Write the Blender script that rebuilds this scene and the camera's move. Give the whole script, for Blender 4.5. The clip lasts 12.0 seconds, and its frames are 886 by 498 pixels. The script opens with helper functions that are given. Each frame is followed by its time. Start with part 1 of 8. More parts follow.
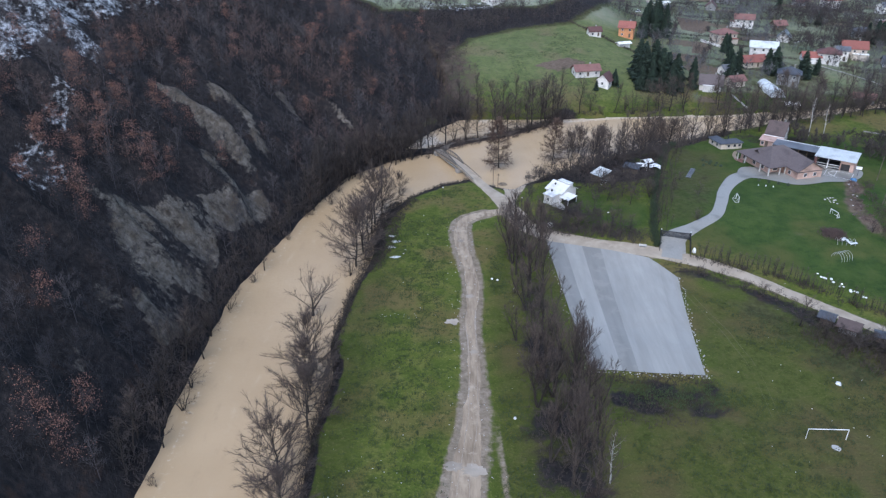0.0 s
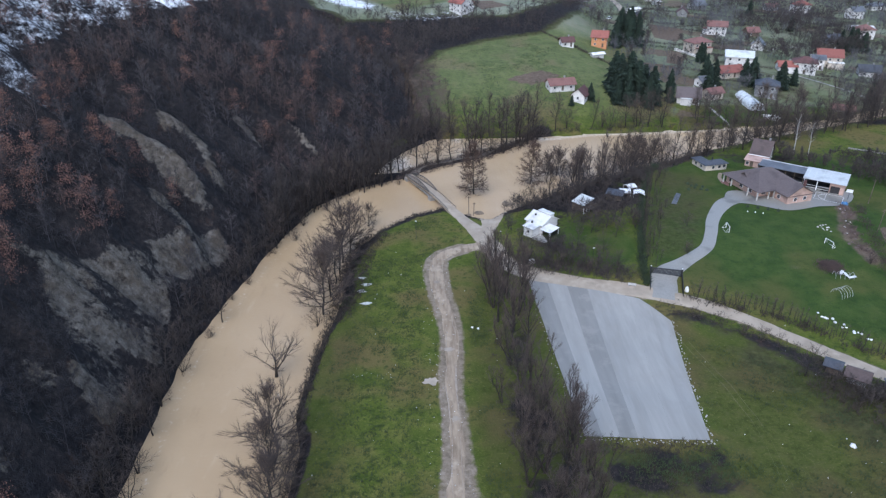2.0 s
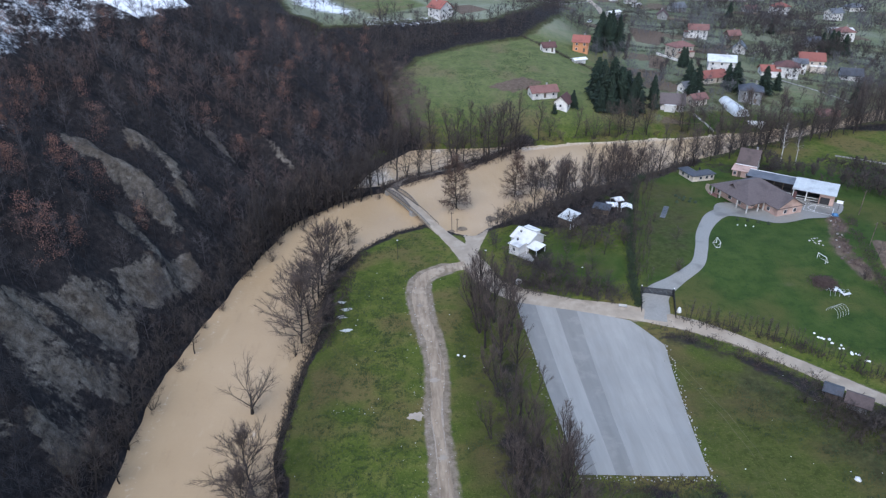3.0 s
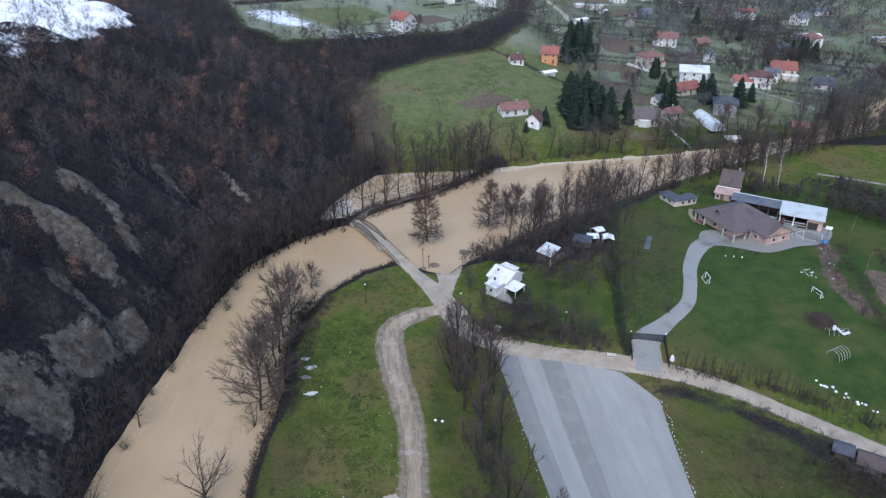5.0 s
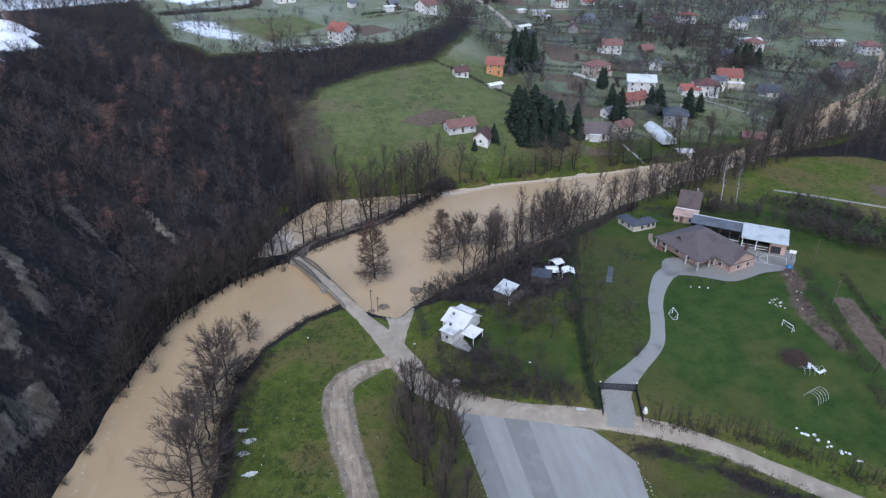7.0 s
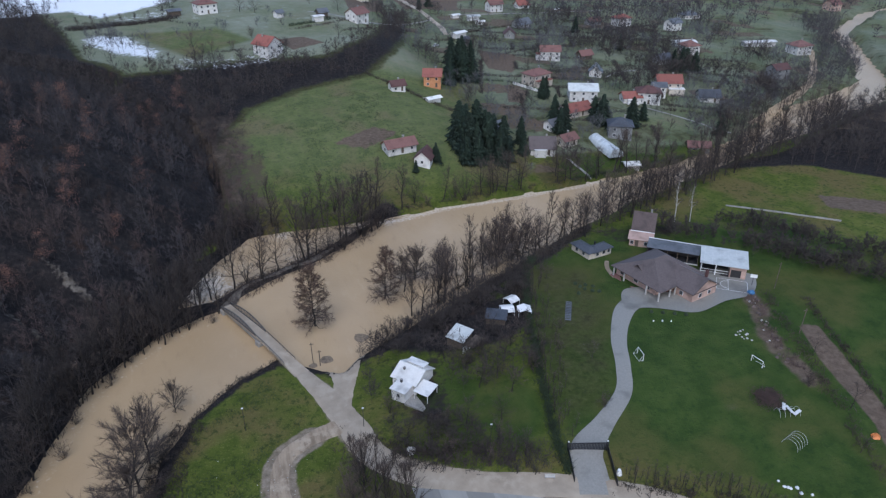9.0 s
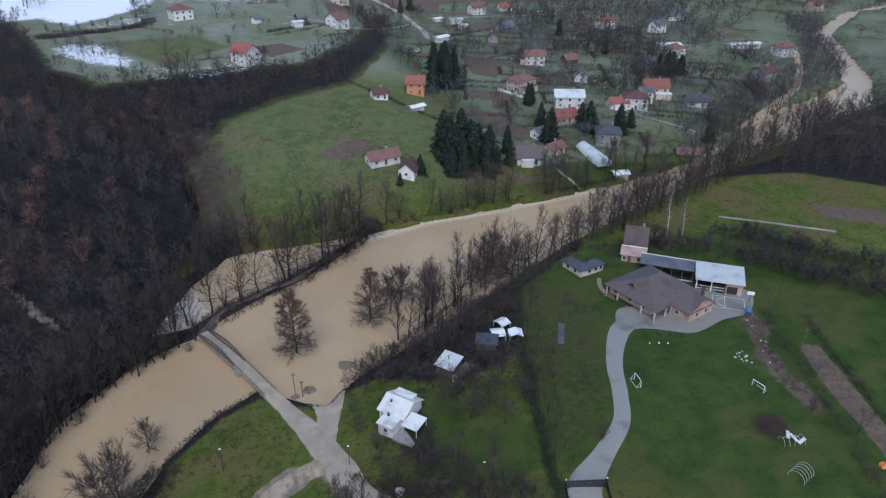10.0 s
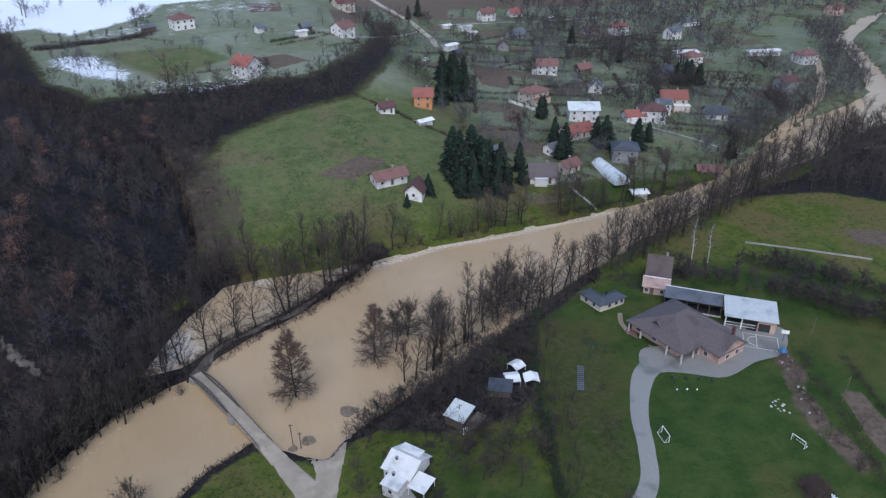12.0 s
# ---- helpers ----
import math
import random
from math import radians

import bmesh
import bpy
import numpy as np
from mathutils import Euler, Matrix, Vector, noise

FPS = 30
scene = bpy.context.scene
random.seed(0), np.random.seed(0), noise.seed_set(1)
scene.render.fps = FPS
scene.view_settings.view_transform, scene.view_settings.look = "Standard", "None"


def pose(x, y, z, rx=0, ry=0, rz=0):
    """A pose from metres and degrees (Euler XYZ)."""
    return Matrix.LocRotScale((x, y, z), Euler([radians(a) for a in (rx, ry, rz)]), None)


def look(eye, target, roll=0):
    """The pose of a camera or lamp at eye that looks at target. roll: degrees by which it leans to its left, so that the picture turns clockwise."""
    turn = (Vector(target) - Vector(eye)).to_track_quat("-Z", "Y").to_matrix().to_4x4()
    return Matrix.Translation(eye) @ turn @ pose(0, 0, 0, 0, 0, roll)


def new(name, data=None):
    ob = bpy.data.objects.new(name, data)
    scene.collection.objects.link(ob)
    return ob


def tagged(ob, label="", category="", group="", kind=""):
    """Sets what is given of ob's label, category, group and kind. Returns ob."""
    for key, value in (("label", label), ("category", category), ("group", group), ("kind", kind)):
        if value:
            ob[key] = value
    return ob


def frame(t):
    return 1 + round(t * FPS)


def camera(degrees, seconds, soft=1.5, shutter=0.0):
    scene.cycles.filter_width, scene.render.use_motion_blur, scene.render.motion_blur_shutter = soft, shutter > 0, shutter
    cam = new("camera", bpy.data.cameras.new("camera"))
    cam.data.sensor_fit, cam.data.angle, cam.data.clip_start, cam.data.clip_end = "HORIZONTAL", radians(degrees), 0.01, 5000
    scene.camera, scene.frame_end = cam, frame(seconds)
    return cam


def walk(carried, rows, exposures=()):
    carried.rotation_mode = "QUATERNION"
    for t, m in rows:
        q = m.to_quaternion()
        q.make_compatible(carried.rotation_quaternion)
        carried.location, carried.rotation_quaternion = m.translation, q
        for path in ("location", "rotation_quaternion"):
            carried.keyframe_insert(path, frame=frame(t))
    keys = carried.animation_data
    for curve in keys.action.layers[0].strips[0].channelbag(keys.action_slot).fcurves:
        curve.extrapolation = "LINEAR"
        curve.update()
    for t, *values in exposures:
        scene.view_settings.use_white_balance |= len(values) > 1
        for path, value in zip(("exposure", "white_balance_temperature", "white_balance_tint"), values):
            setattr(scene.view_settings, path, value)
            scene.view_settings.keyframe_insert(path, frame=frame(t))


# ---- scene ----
cam = camera(63.8, 12.0, soft=1.3)
METRES, EYE, TILT, LEAN, TURN = 110.0, 94.0, -27.7, 0.0, 0.0
ROWS = [
    (0.0, 0.0, 0.0, 0.0, -0.0, 0.0, -0.0),
    (0.5, -0.0034, 0.0344, 0.0259, -0.59, -0.02, 0.3),
    (1.0, -0.0058, 0.0688, 0.0514, -1.19, -0.05, 0.62),
    (1.5, -0.0077, 0.103, 0.0776, -1.8, -0.09, 0.92),
    (2.0, -0.0093, 0.1376, 0.1035, -2.42, -0.13, 1.22),
    (2.5, -0.01, 0.172, 0.1297, -3.03, -0.19, 1.54),
    (3.0, -0.0094, 0.2068, 0.1552, -3.95, -0.23, 2.03),
    (3.5, -0.0094, 0.2411, 0.1812, -5.04, -0.28, 2.59),
    (5.5, 0.0005, 0.3796, 0.2807, -6.85, -0.4, 3.62),
    (6.0, 0.0053, 0.4142, 0.3054, -7.5, -0.46, 3.91),
    (6.5, 0.01, 0.4488, 0.3298, -9.27, -0.62, 4.66),
    (7.0, 0.0143, 0.4832, 0.3551, -10.91, -0.83, 5.41),
    (9.0, 0.0447, 0.6213, 0.4546, -15.71, -1.57, 7.88),
    (9.5, 0.0549, 0.6556, 0.4792, -16.5, -1.72, 8.33),
    (10.0, 0.0657, 0.6894, 0.5038, -17.0, -1.83, 8.63),
    (10.5, 0.0768, 0.7247, 0.5266, -16.94, -1.81, 8.65),
    (11.0, 0.0895, 0.7556, 0.5491, -16.71, -1.78, 8.64),
    (11.5, 0.1, 0.7807, 0.5659, -16.46, -1.74, 8.65),
    (12.0, 0.1079, 0.8007, 0.5758, -16.33, -1.69, 8.66),
]
EXPOSURES = [(0.0, 1.27, 5660, 12), (3.5, 1.19, 5660, 12), (7.0, 1.02, 5660, 12), (9.5, 0.69, 5660, 12), (12.0, 0.79, 5660, 12)]
walk(cam, [(t, pose(0, 0, EYE, TILT, LEAN, TURN) @ pose(METRES * x, METRES * y, METRES * z, 90 + pitch, roll, yaw)) for t, x, y, z, yaw, pitch, roll in ROWS], EXPOSURES)
# ---- light: a flat, overcast winter sky ----
world = bpy.data.worlds.new("overcast_sky")
scene.world = world
world.use_nodes = True
wn = world.node_tree.nodes
wl = world.node_tree.links
sky = wn.new("ShaderNodeTexSky")
sky.sky_type = "NISHITA"
sky.sun_disc = False
sky.sun_elevation = radians(28)
sky.sun_rotation = radians(200)
sky.air_density, sky.dust_density, sky.ozone_density = 1.0, 1.2, 1.0
wl.new(sky.outputs[0], wn["Background"].inputs[0])
wn["Background"].inputs[1].default_value = 0.12
sun_lamp = bpy.data.lights.new("sun", "SUN")
sun_lamp.energy, sun_lamp.angle, sun_lamp.color = 1.1, radians(40), (1.0, 0.99, 0.97)
sun = new("sun", sun_lamp)
sun.matrix_world = look((0, 0, 300), (60, 160, 0))
# ---- materials ----
def nodes_of(name):
    m = bpy.data.materials.new(name)
    m.use_nodes = True
    return m, m.node_tree.nodes, m.node_tree.links, m.node_tree.nodes["Principled BSDF"]


def noise_node(n, l, size, detail=4, rough=0.55, coords=None):
    t = n.new("ShaderNodeTexNoise")
    t.inputs["Scale"].default_value = 1 / size
    t.inputs["Detail"].default_value = detail
    t.inputs["Roughness"].default_value = rough
    l.new(coords, t.inputs["Vector"])
    return t.outputs["Fac"]


def ramp_node(n, l, fac, stops):
    r = n.new("ShaderNodeValToRGB")
    while len(r.color_ramp.elements) < len(stops):
        r.color_ramp.elements.new(0.5)
    for e, (p, c) in zip(r.color_ramp.elements, stops):
        e.position, e.color = p, (*c, 1)
    l.new(fac, r.inputs[0])
    return r.outputs[0]


def mix_node(n, l, fac, a, b, how="MIX"):
    m = n.new("ShaderNodeMix")
    m.data_type, m.blend_type = "RGBA", how
    for socket, v in ((m.inputs[0], fac), (m.inputs[6], a), (m.inputs[7], b)):
        if isinstance(v, (int, float)):
            socket.default_value = v
        elif isinstance(v, tuple):
            socket.default_value = (*v, 1)
        else:
            l.new(v, socket)
    return m.outputs[2]


def math_node(n, l, how, a, b=0.0, c=0.0, clamp=False):
    m = n.new("ShaderNodeMath")
    m.operation, m.use_clamp = how, clamp
    for socket, v in zip(m.inputs, (a, b, c)):
        if isinstance(v, (int, float)):
            socket.default_value = v
        else:
            l.new(v, socket)
    return m.outputs[0]


def range_node(n, l, v, a, b):
    m = n.new("ShaderNodeMapRange")
    m.interpolation_type = "SMOOTHSTEP"
    m.inputs[1].default_value, m.inputs[2].default_value = a, b
    l.new(v, m.inputs[0])
    return m.outputs[0]


def coords_node(n, world_space=True):
    if world_space:
        return n.new("ShaderNodeNewGeometry").outputs["Position"]
    return n.new("ShaderNodeTexCoord").outputs["Object"]


def bump_node(n, l, height, strength, distance, shader):
    b = n.new("ShaderNodeBump")
    b.inputs["Strength"].default_value, b.inputs["Distance"].default_value = strength, distance
    l.new(height, b.inputs["Height"])
    l.new(b.outputs[0], shader.inputs["Normal"])


def plain(name, dark, light, size=0.6, stain=4.0, rough=0.8, bump=0.02, metal=0.0, spread=0.12, world_space=True):
    """A surface with fine grain, larger stains and a light change from thing to thing."""
    m, n, l, s = nodes_of(name)
    c = coords_node(n, world_space)
    grain = noise_node(n, l, size, 5, 0.65, c)
    blot = noise_node(n, l, stain, 3, 0.5, c)
    col = ramp_node(n, l, grain, [(0.3, dark), (0.7, light)])
    mean = tuple(0.62 * (a + b) / 2 for a, b in zip(dark, light))
    col = mix_node(n, l, range_node(n, l, blot, 0.48, 0.75), col, mean)
    if spread:
        hsv = n.new("ShaderNodeHueSaturation")
        rnd = n.new("ShaderNodeObjectInfo").outputs["Random"]
        l.new(math_node(n, l, "MULTIPLY_ADD", rnd, 2 * spread, 1 - spread), hsv.inputs["Value"])
        l.new(col, hsv.inputs["Color"])
        col = hsv.outputs[0]
    l.new(col, s.inputs["Base Color"])
    s.inputs["Roughness"].default_value, s.inputs["Metallic"].default_value = rough, metal
    if bump:
        bump_node(n, l, grain, 0.5, bump, s)
    return m


def ground_material():
    m, n, l, s = nodes_of("meadow_and_forest_soil")
    c = coords_node(n)

    def zone(name):
        a = n.new("ShaderNodeAttribute")
        a.attribute_name = name
        return a.outputs["Fac"]

    broad, middle, fine, tuft = (noise_node(n, l, size, d, 0.65, c) for size, d in ((22, 3), (5.5, 6), (1.3, 4), (0.45, 3)))
    grass = ramp_node(n, l, middle, [(0.25, (0.040, 0.062, 0.009)), (0.5, (0.082, 0.104, 0.018)), (0.75, (0.140, 0.138, 0.036))])
    grass = mix_node(n, l, range_node(n, l, broad, 0.46, 0.66), grass, (0.120, 0.098, 0.036))
    grass = mix_node(n, l, math_node(n, l, "MULTIPLY", range_node(n, l, fine, 0.50, 0.68), 0.8), grass, (0.028, 0.044, 0.011))
    grass = mix_node(n, l, math_node(n, l, "MULTIPLY", range_node(n, l, tuft, 0.54, 0.72), 0.6), grass, (0.17, 0.170, 0.055))
    # lush lawn
    lawn = ramp_node(n, l, middle, [(0.3, (0.016, 0.039, 0.009)), (0.7, (0.034, 0.068, 0.015))])
    lawn = mix_node(n, l, math_node(n, l, "MULTIPLY", range_node(n, l, broad, 0.45, 0.65), 0.7), lawn, (0.062, 0.074, 0.018))
    grass = mix_node(n, l, math_node(n, l, "MULTIPLY", zone("lawn"), 0.75), grass, lawn)
    # rough, unmown grass
    rank = ramp_node(n, l, fine, [(0.32, (0.020, 0.025, 0.007)), (0.5, (0.052, 0.058, 0.014)), (0.68, (0.100, 0.096, 0.030))])
    rank = mix_node(n, l, math_node(n, l, "MULTIPLY", range_node(n, l, tuft, 0.55, 0.72), 0.5), rank, (0.14, 0.125, 0.05))
    rank = mix_node(n, l, math_node(n, l, "MULTIPLY", range_node(n, l, broad, 0.45, 0.65), 0.6), rank, (0.062, 0.048, 0.024))
    grass = mix_node(n, l, math_node(n, l, "MULTIPLY", zone("rank"), 0.85), grass, rank)
    # rime on the upper slope, and distance haze painted as paler grass
    grass = mix_node(n, l, math_node(n, l, "MULTIPLY", zone("frost"), math_node(n, l, "MULTIPLY_ADD", middle, 0.8, 0.45), clamp=True), grass, (0.215, 0.230, 0.172))
    # rough tall weeds
    weeds = ramp_node(n, l, fine, [(0.3, (0.026, 0.028, 0.012)), (0.55, (0.054, 0.056, 0.022)), (0.8, (0.096, 0.086, 0.040))])
    col = mix_node(n, l, range_node(n, l, math_node(n, l, "MULTIPLY_ADD", middle, 0.9, zone("weeds")), 0.75, 1.1), grass, weeds)
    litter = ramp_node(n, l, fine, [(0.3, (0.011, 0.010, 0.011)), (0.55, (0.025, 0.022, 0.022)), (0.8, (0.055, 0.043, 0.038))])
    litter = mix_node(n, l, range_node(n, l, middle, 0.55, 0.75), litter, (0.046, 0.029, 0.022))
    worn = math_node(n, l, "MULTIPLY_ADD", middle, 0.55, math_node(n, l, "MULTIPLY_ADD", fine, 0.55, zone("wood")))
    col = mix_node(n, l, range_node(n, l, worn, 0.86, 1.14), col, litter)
    tilled = ramp_node(n, l, fine, [(0.3, (0.088, 0.064, 0.047)), (0.7, (0.16, 0.121, 0.090))])
    col = mix_node(n, l, range_node(n, l, math_node(n, l, "MULTIPLY_ADD", middle, 0.5, zone("tilled")), 0.6, 0.95), col, tilled)
    wash = n.new("ShaderNodeMapping")
    wash.inputs["Scale"].default_value = (0.9, 1.0, 0.75)
    l.new(c, wash.inputs["Vector"])
    rills = noise_node(n, l, 1.9, 7, 0.75, wash.outputs[0])
    marl = ramp_node(n, l, rills, [(0.34, (0.030, 0.025, 0.021)), (0.44, (0.080, 0.068, 0.056)), (0.56, (0.134, 0.117, 0.098)), (0.74, (0.235, 0.209, 0.177))])
    marl = mix_node(n, l, math_node(n, l, "MULTIPLY", range_node(n, l, middle, 0.50, 0.66), 0.7), marl, (0.085, 0.066, 0.048))
    marl = mix_node(n, l, math_node(n, l, "MULTIPLY", range_node(n, l, fine, 0.55, 0.7), 0.55), marl, (0.060, 0.048, 0.034))
    lace = math_node(n, l, "MULTIPLY_ADD", rills, 0.75, math_node(n, l, "MULTIPLY_ADD", fine, 0.45, math_node(n, l, "MULTIPLY", middle, 0.5)))
    # bare marl, with the light on the spur sides painted in as extra pale marl
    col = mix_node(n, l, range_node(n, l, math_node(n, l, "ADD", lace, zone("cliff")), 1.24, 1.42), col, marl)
    mud = ramp_node(n, l, fine, [(0.3, (0.15, 0.118, 0.082)), (0.55, (0.24, 0.195, 0.145)), (0.8, (0.34, 0.285, 0.22))])
    col = mix_node(n, l, range_node(n, l, math_node(n, l, "ADD", math_node(n, l, "MULTIPLY_ADD", fine, 0.45, math_node(n, l, "MULTIPLY", middle, 0.35)), zone("mud")), 0.78, 1.1), col, mud)
    snow = range_node(n, l, math_node(n, l, "ADD", zone("snow"), math_node(n, l, "MULTIPLY", math_node(n, l, "ADD", fine, middle), 0.5)), 0.98, 1.2)
    col = mix_node(n, l, snow, col, (0.80, 0.82, 0.85))
    l.new(col, s.inputs["Base Color"])
    s.inputs["Roughness"].default_value = 0.95
    s.inputs["Specular IOR Level"].default_value = 0.15
    bump_node(n, l, math_node(n, l, "ADD", math_node(n, l, "MULTIPLY", math_node(n, l, "ADD", rills, middle), math_node(n, l, "MULTIPLY", zone("cliff"), 3.5)), math_node(n, l, "ADD", fine, tuft)), 0.9, 0.35, s)
    return m


def water_material():
    m, n, l, s = nodes_of("muddy_flood_water")
    c = coords_node(n)
    stretch = n.new("ShaderNodeMapping")
    stretch.inputs["Rotation"].default_value = (0, 0, radians(-12))
    stretch.inputs["Scale"].default_value = (1.0, 0.25, 1.0)
    l.new(c, stretch.inputs["Vector"])
    flow = noise_node(n, l, 2.6, 6, 0.68, stretch.outputs[0])
    broad = noise_node(n, l, 28, 3, 0.5, c)
    ripple = noise_node(n, l, 0.9, 4, 0.6, c)
    col = ramp_node(n, l, broad, [(0.3, (0.380, 0.268, 0.150)), (0.7, (0.455, 0.330, 0.195))])
    col = mix_node(n, l, math_node(n, l, "MULTIPLY", range_node(n, l, flow, 0.55, 0.78), 0.45), col, (0.50, 0.39, 0.26))
    col = mix_node(n, l, math_node(n, l, "MULTIPLY", range_node(n, l, math_node(n, l, "SUBTRACT", 1.0, flow), 0.55, 0.72), 0.4), col, (0.31, 0.215, 0.125))
    froth = n.new("ShaderNodeAttribute")
    froth.attribute_name = "froth"
    spray = range_node(n, l, math_node(n, l, "MULTIPLY_ADD", ripple, 0.9, froth.outputs["Fac"]), 0.85, 1.2)
    col = mix_node(n, l, spray, col, (0.66, 0.58, 0.48))
    l.new(col, s.inputs["Base Color"])
    s.inputs["Roughness"].default_value = 0.34
    s.inputs["IOR"].default_value = 1.33
    bump_node(n, l, math_node(n, l, "ADD", flow, math_node(n, l, "MULTIPLY", ripple, 0.5)), 0.6, 0.2, s)
    return m


def streaked(name, dark, light, pale, rough=0.6, turn=0.0, across=0.55, along=0.06, bump=0.01):
    """A travelled surface: long streaks one way, blots of dried mud over it."""
    m, n, l, s = nodes_of(name)
    c = coords_node(n)
    way = n.new("ShaderNodeMapping")
    way.inputs["Rotation"].default_value = (0, 0, radians(turn))
    way.inputs["Scale"].default_value = (across, along, 1.0)
    l.new(c, way.inputs["Vector"])
    streak = noise_node(n, l, 1.0, 5, 0.6, way.outputs[0])
    grain = noise_node(n, l, 0.35, 3, 0.6, c)
    blot = noise_node(n, l, 3.4, 5, 0.65, c)
    col = ramp_node(n, l, streak, [(0.34, dark), (0.64, light)])
    col = mix_node(n, l, math_node(n, l, "MULTIPLY", range_node(n, l, blot, 0.50, 0.68), 0.7), col, pale)
    col = mix_node(n, l, math_node(n, l, "MULTIPLY", range_node(n, l, grain, 0.56, 0.74), 0.25), col, dark)
    hsv = n.new("ShaderNodeHueSaturation")
    rnd = n.new("ShaderNodeObjectInfo").outputs["Random"]
    l.new(math_node(n, l, "MULTIPLY_ADD", rnd, 0.14, 0.93), hsv.inputs["Value"])
    l.new(col, hsv.inputs["Color"])
    l.new(hsv.outputs[0], s.inputs["Base Color"])
    l.new(math_node(n, l, "MULTIPLY_ADD", streak, -0.35, rough + 0.18), s.inputs["Roughness"])
    bump_node(n, l, grain, 0.4, bump, s)
    return m


M_GROUND = ground_material()
M_WATER = water_material()
M_ASPHALT = streaked("pale_wet_asphalt", (0.240, 0.232, 0.210), (0.290, 0.280, 0.254), (0.262, 0.250, 0.224), 0.62, 2, 0.5, 0.05)
M_ASPHALT_DARK = streaked("worn_dark_asphalt", (0.196, 0.189, 0.172), (0.226, 0.218, 0.198), (0.262, 0.250, 0.224), 0.66, 2, 0.5, 0.05)
M_ROAD = streaked("muddy_road", (0.285, 0.232, 0.170), (0.400, 0.330, 0.246), (0.46, 0.386, 0.294), 0.65, 0, 0.22, 0.18)
M_GRAVEL = streaked("muddy_gravel", (0.175, 0.130, 0.086), (0.330, 0.256, 0.176), (0.42, 0.342, 0.250), 0.75, 0, 0.8, 0.14, 0.03)
M_ASPHALT_MUD = plain("dark_muddy_asphalt", (0.105, 0.088, 0.070), (0.18, 0.152, 0.122), 0.8, 4, 0.6, 0.02, spread=0)
M_DRIVE = plain("grey_paving", (0.190, 0.180, 0.158), (0.255, 0.243, 0.216), 0.4, 5, 0.5, 0.01)
M_CONCRETE = plain("weathered_concrete", (0.22, 0.21, 0.195), (0.36, 0.345, 0.32), 0.5, 3, 0.85, 0.02)
M_PUDDLE = plain("grey_puddle_water", (0.30, 0.25, 0.19), (0.38, 0.325, 0.255), 2, 6, 0.08, 0.0)
M_MEADOW_PUDDLE = plain("pale_flood_puddle", (0.40, 0.40, 0.36), (0.52, 0.52, 0.47), 1, 4, 0.1, 0.0)
M_BARK = plain("wet_bark", (0.018, 0.014, 0.012), (0.045, 0.036, 0.030), 0.3, 3, 0.9, 0.03)
# bare twigs greyed and lightened, with the distance haze in their colour
M_TWIG_FAR = plain("hazed_orchard_twigs", (0.050, 0.050, 0.053), (0.118, 0.116, 0.118), 2, 12, 0.9, 0)
M_TWIG = plain("bare_twigs", (0.042, 0.031, 0.026), (0.105, 0.078, 0.064), 0.8, 6, 0.9, 0)
# paints the shade on the hill trees' dark spur sides; also undergrowth twigs
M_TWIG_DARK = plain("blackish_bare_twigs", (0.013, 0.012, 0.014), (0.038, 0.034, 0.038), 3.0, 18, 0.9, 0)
M_SCRUB = plain("dark_brown_scrub_twigs", (0.026, 0.021, 0.019), (0.066, 0.052, 0.045), 1.2, 7, 0.9, 0)
M_RUT = plain("wet_wheel_ruts", (0.25, 0.20, 0.15), (0.36, 0.30, 0.235), 0.9, 3, 0.55, 0.02, spread=0)
M_TRODDEN = plain("trodden_pale_grass", (0.075, 0.075, 0.026), (0.125, 0.115, 0.048), 0.6, 3, 0.9, 0, spread=0)
M_TUFT = plain("rank_grass_tufts", (0.020, 0.036, 0.010), (0.055, 0.075, 0.022), 0.7, 5, 0.9, 0)
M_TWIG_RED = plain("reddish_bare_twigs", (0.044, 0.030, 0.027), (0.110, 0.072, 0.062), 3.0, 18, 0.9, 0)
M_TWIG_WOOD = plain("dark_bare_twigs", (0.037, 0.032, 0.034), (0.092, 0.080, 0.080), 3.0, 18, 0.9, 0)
M_LARCH = plain("red_brown_larch_twigs", (0.050, 0.032, 0.024), (0.115, 0.074, 0.056), 0.8, 6, 0.9, 0)
M_BIRCH = plain("white_birch_bark", (0.28, 0.26, 0.24), (0.52, 0.50, 0.47), 0.4, 1.2, 0.8, 0.01)
M_RUST_LEAF = plain("withered_rust_leaves", (0.135, 0.066, 0.048), (0.29, 0.145, 0.100), 1.5, 7, 0.8, 0)
M_NEEDLE = plain("dark_spruce_needles", (0.013, 0.027, 0.019), (0.034, 0.060, 0.038), 0.7, 4, 0.8, 0)
M_SHRUB = plain("brown_brush", (0.026, 0.021, 0.016), (0.070, 0.053, 0.038), 0.6, 4, 0.9, 0)
M_HEDGE = plain("dark_green_hedge", (0.012, 0.022, 0.010), (0.035, 0.055, 0.022), 0.5, 3, 0.9, 0)
M_WHITE_ROOF = plain("white_sheet_roof", (0.66, 0.65, 0.62), (0.77, 0.76, 0.73), 0.8, 3, 0.4, 0)
M_PALE_ROOF = plain("pale_blue_sheet_roof", (0.46, 0.48, 0.47), (0.56, 0.58, 0.565), 0.8, 4, 0.4, 0)
M_GREY_ROOF = plain("grey_sheet_roof", (0.085, 0.09, 0.10), (0.14, 0.145, 0.155), 0.7, 4, 0.45, 0)
M_DARK_ROOF = plain("dark_slate_roof", (0.040, 0.045, 0.055), (0.075, 0.08, 0.095), 0.4, 3, 0.55, 0.01)
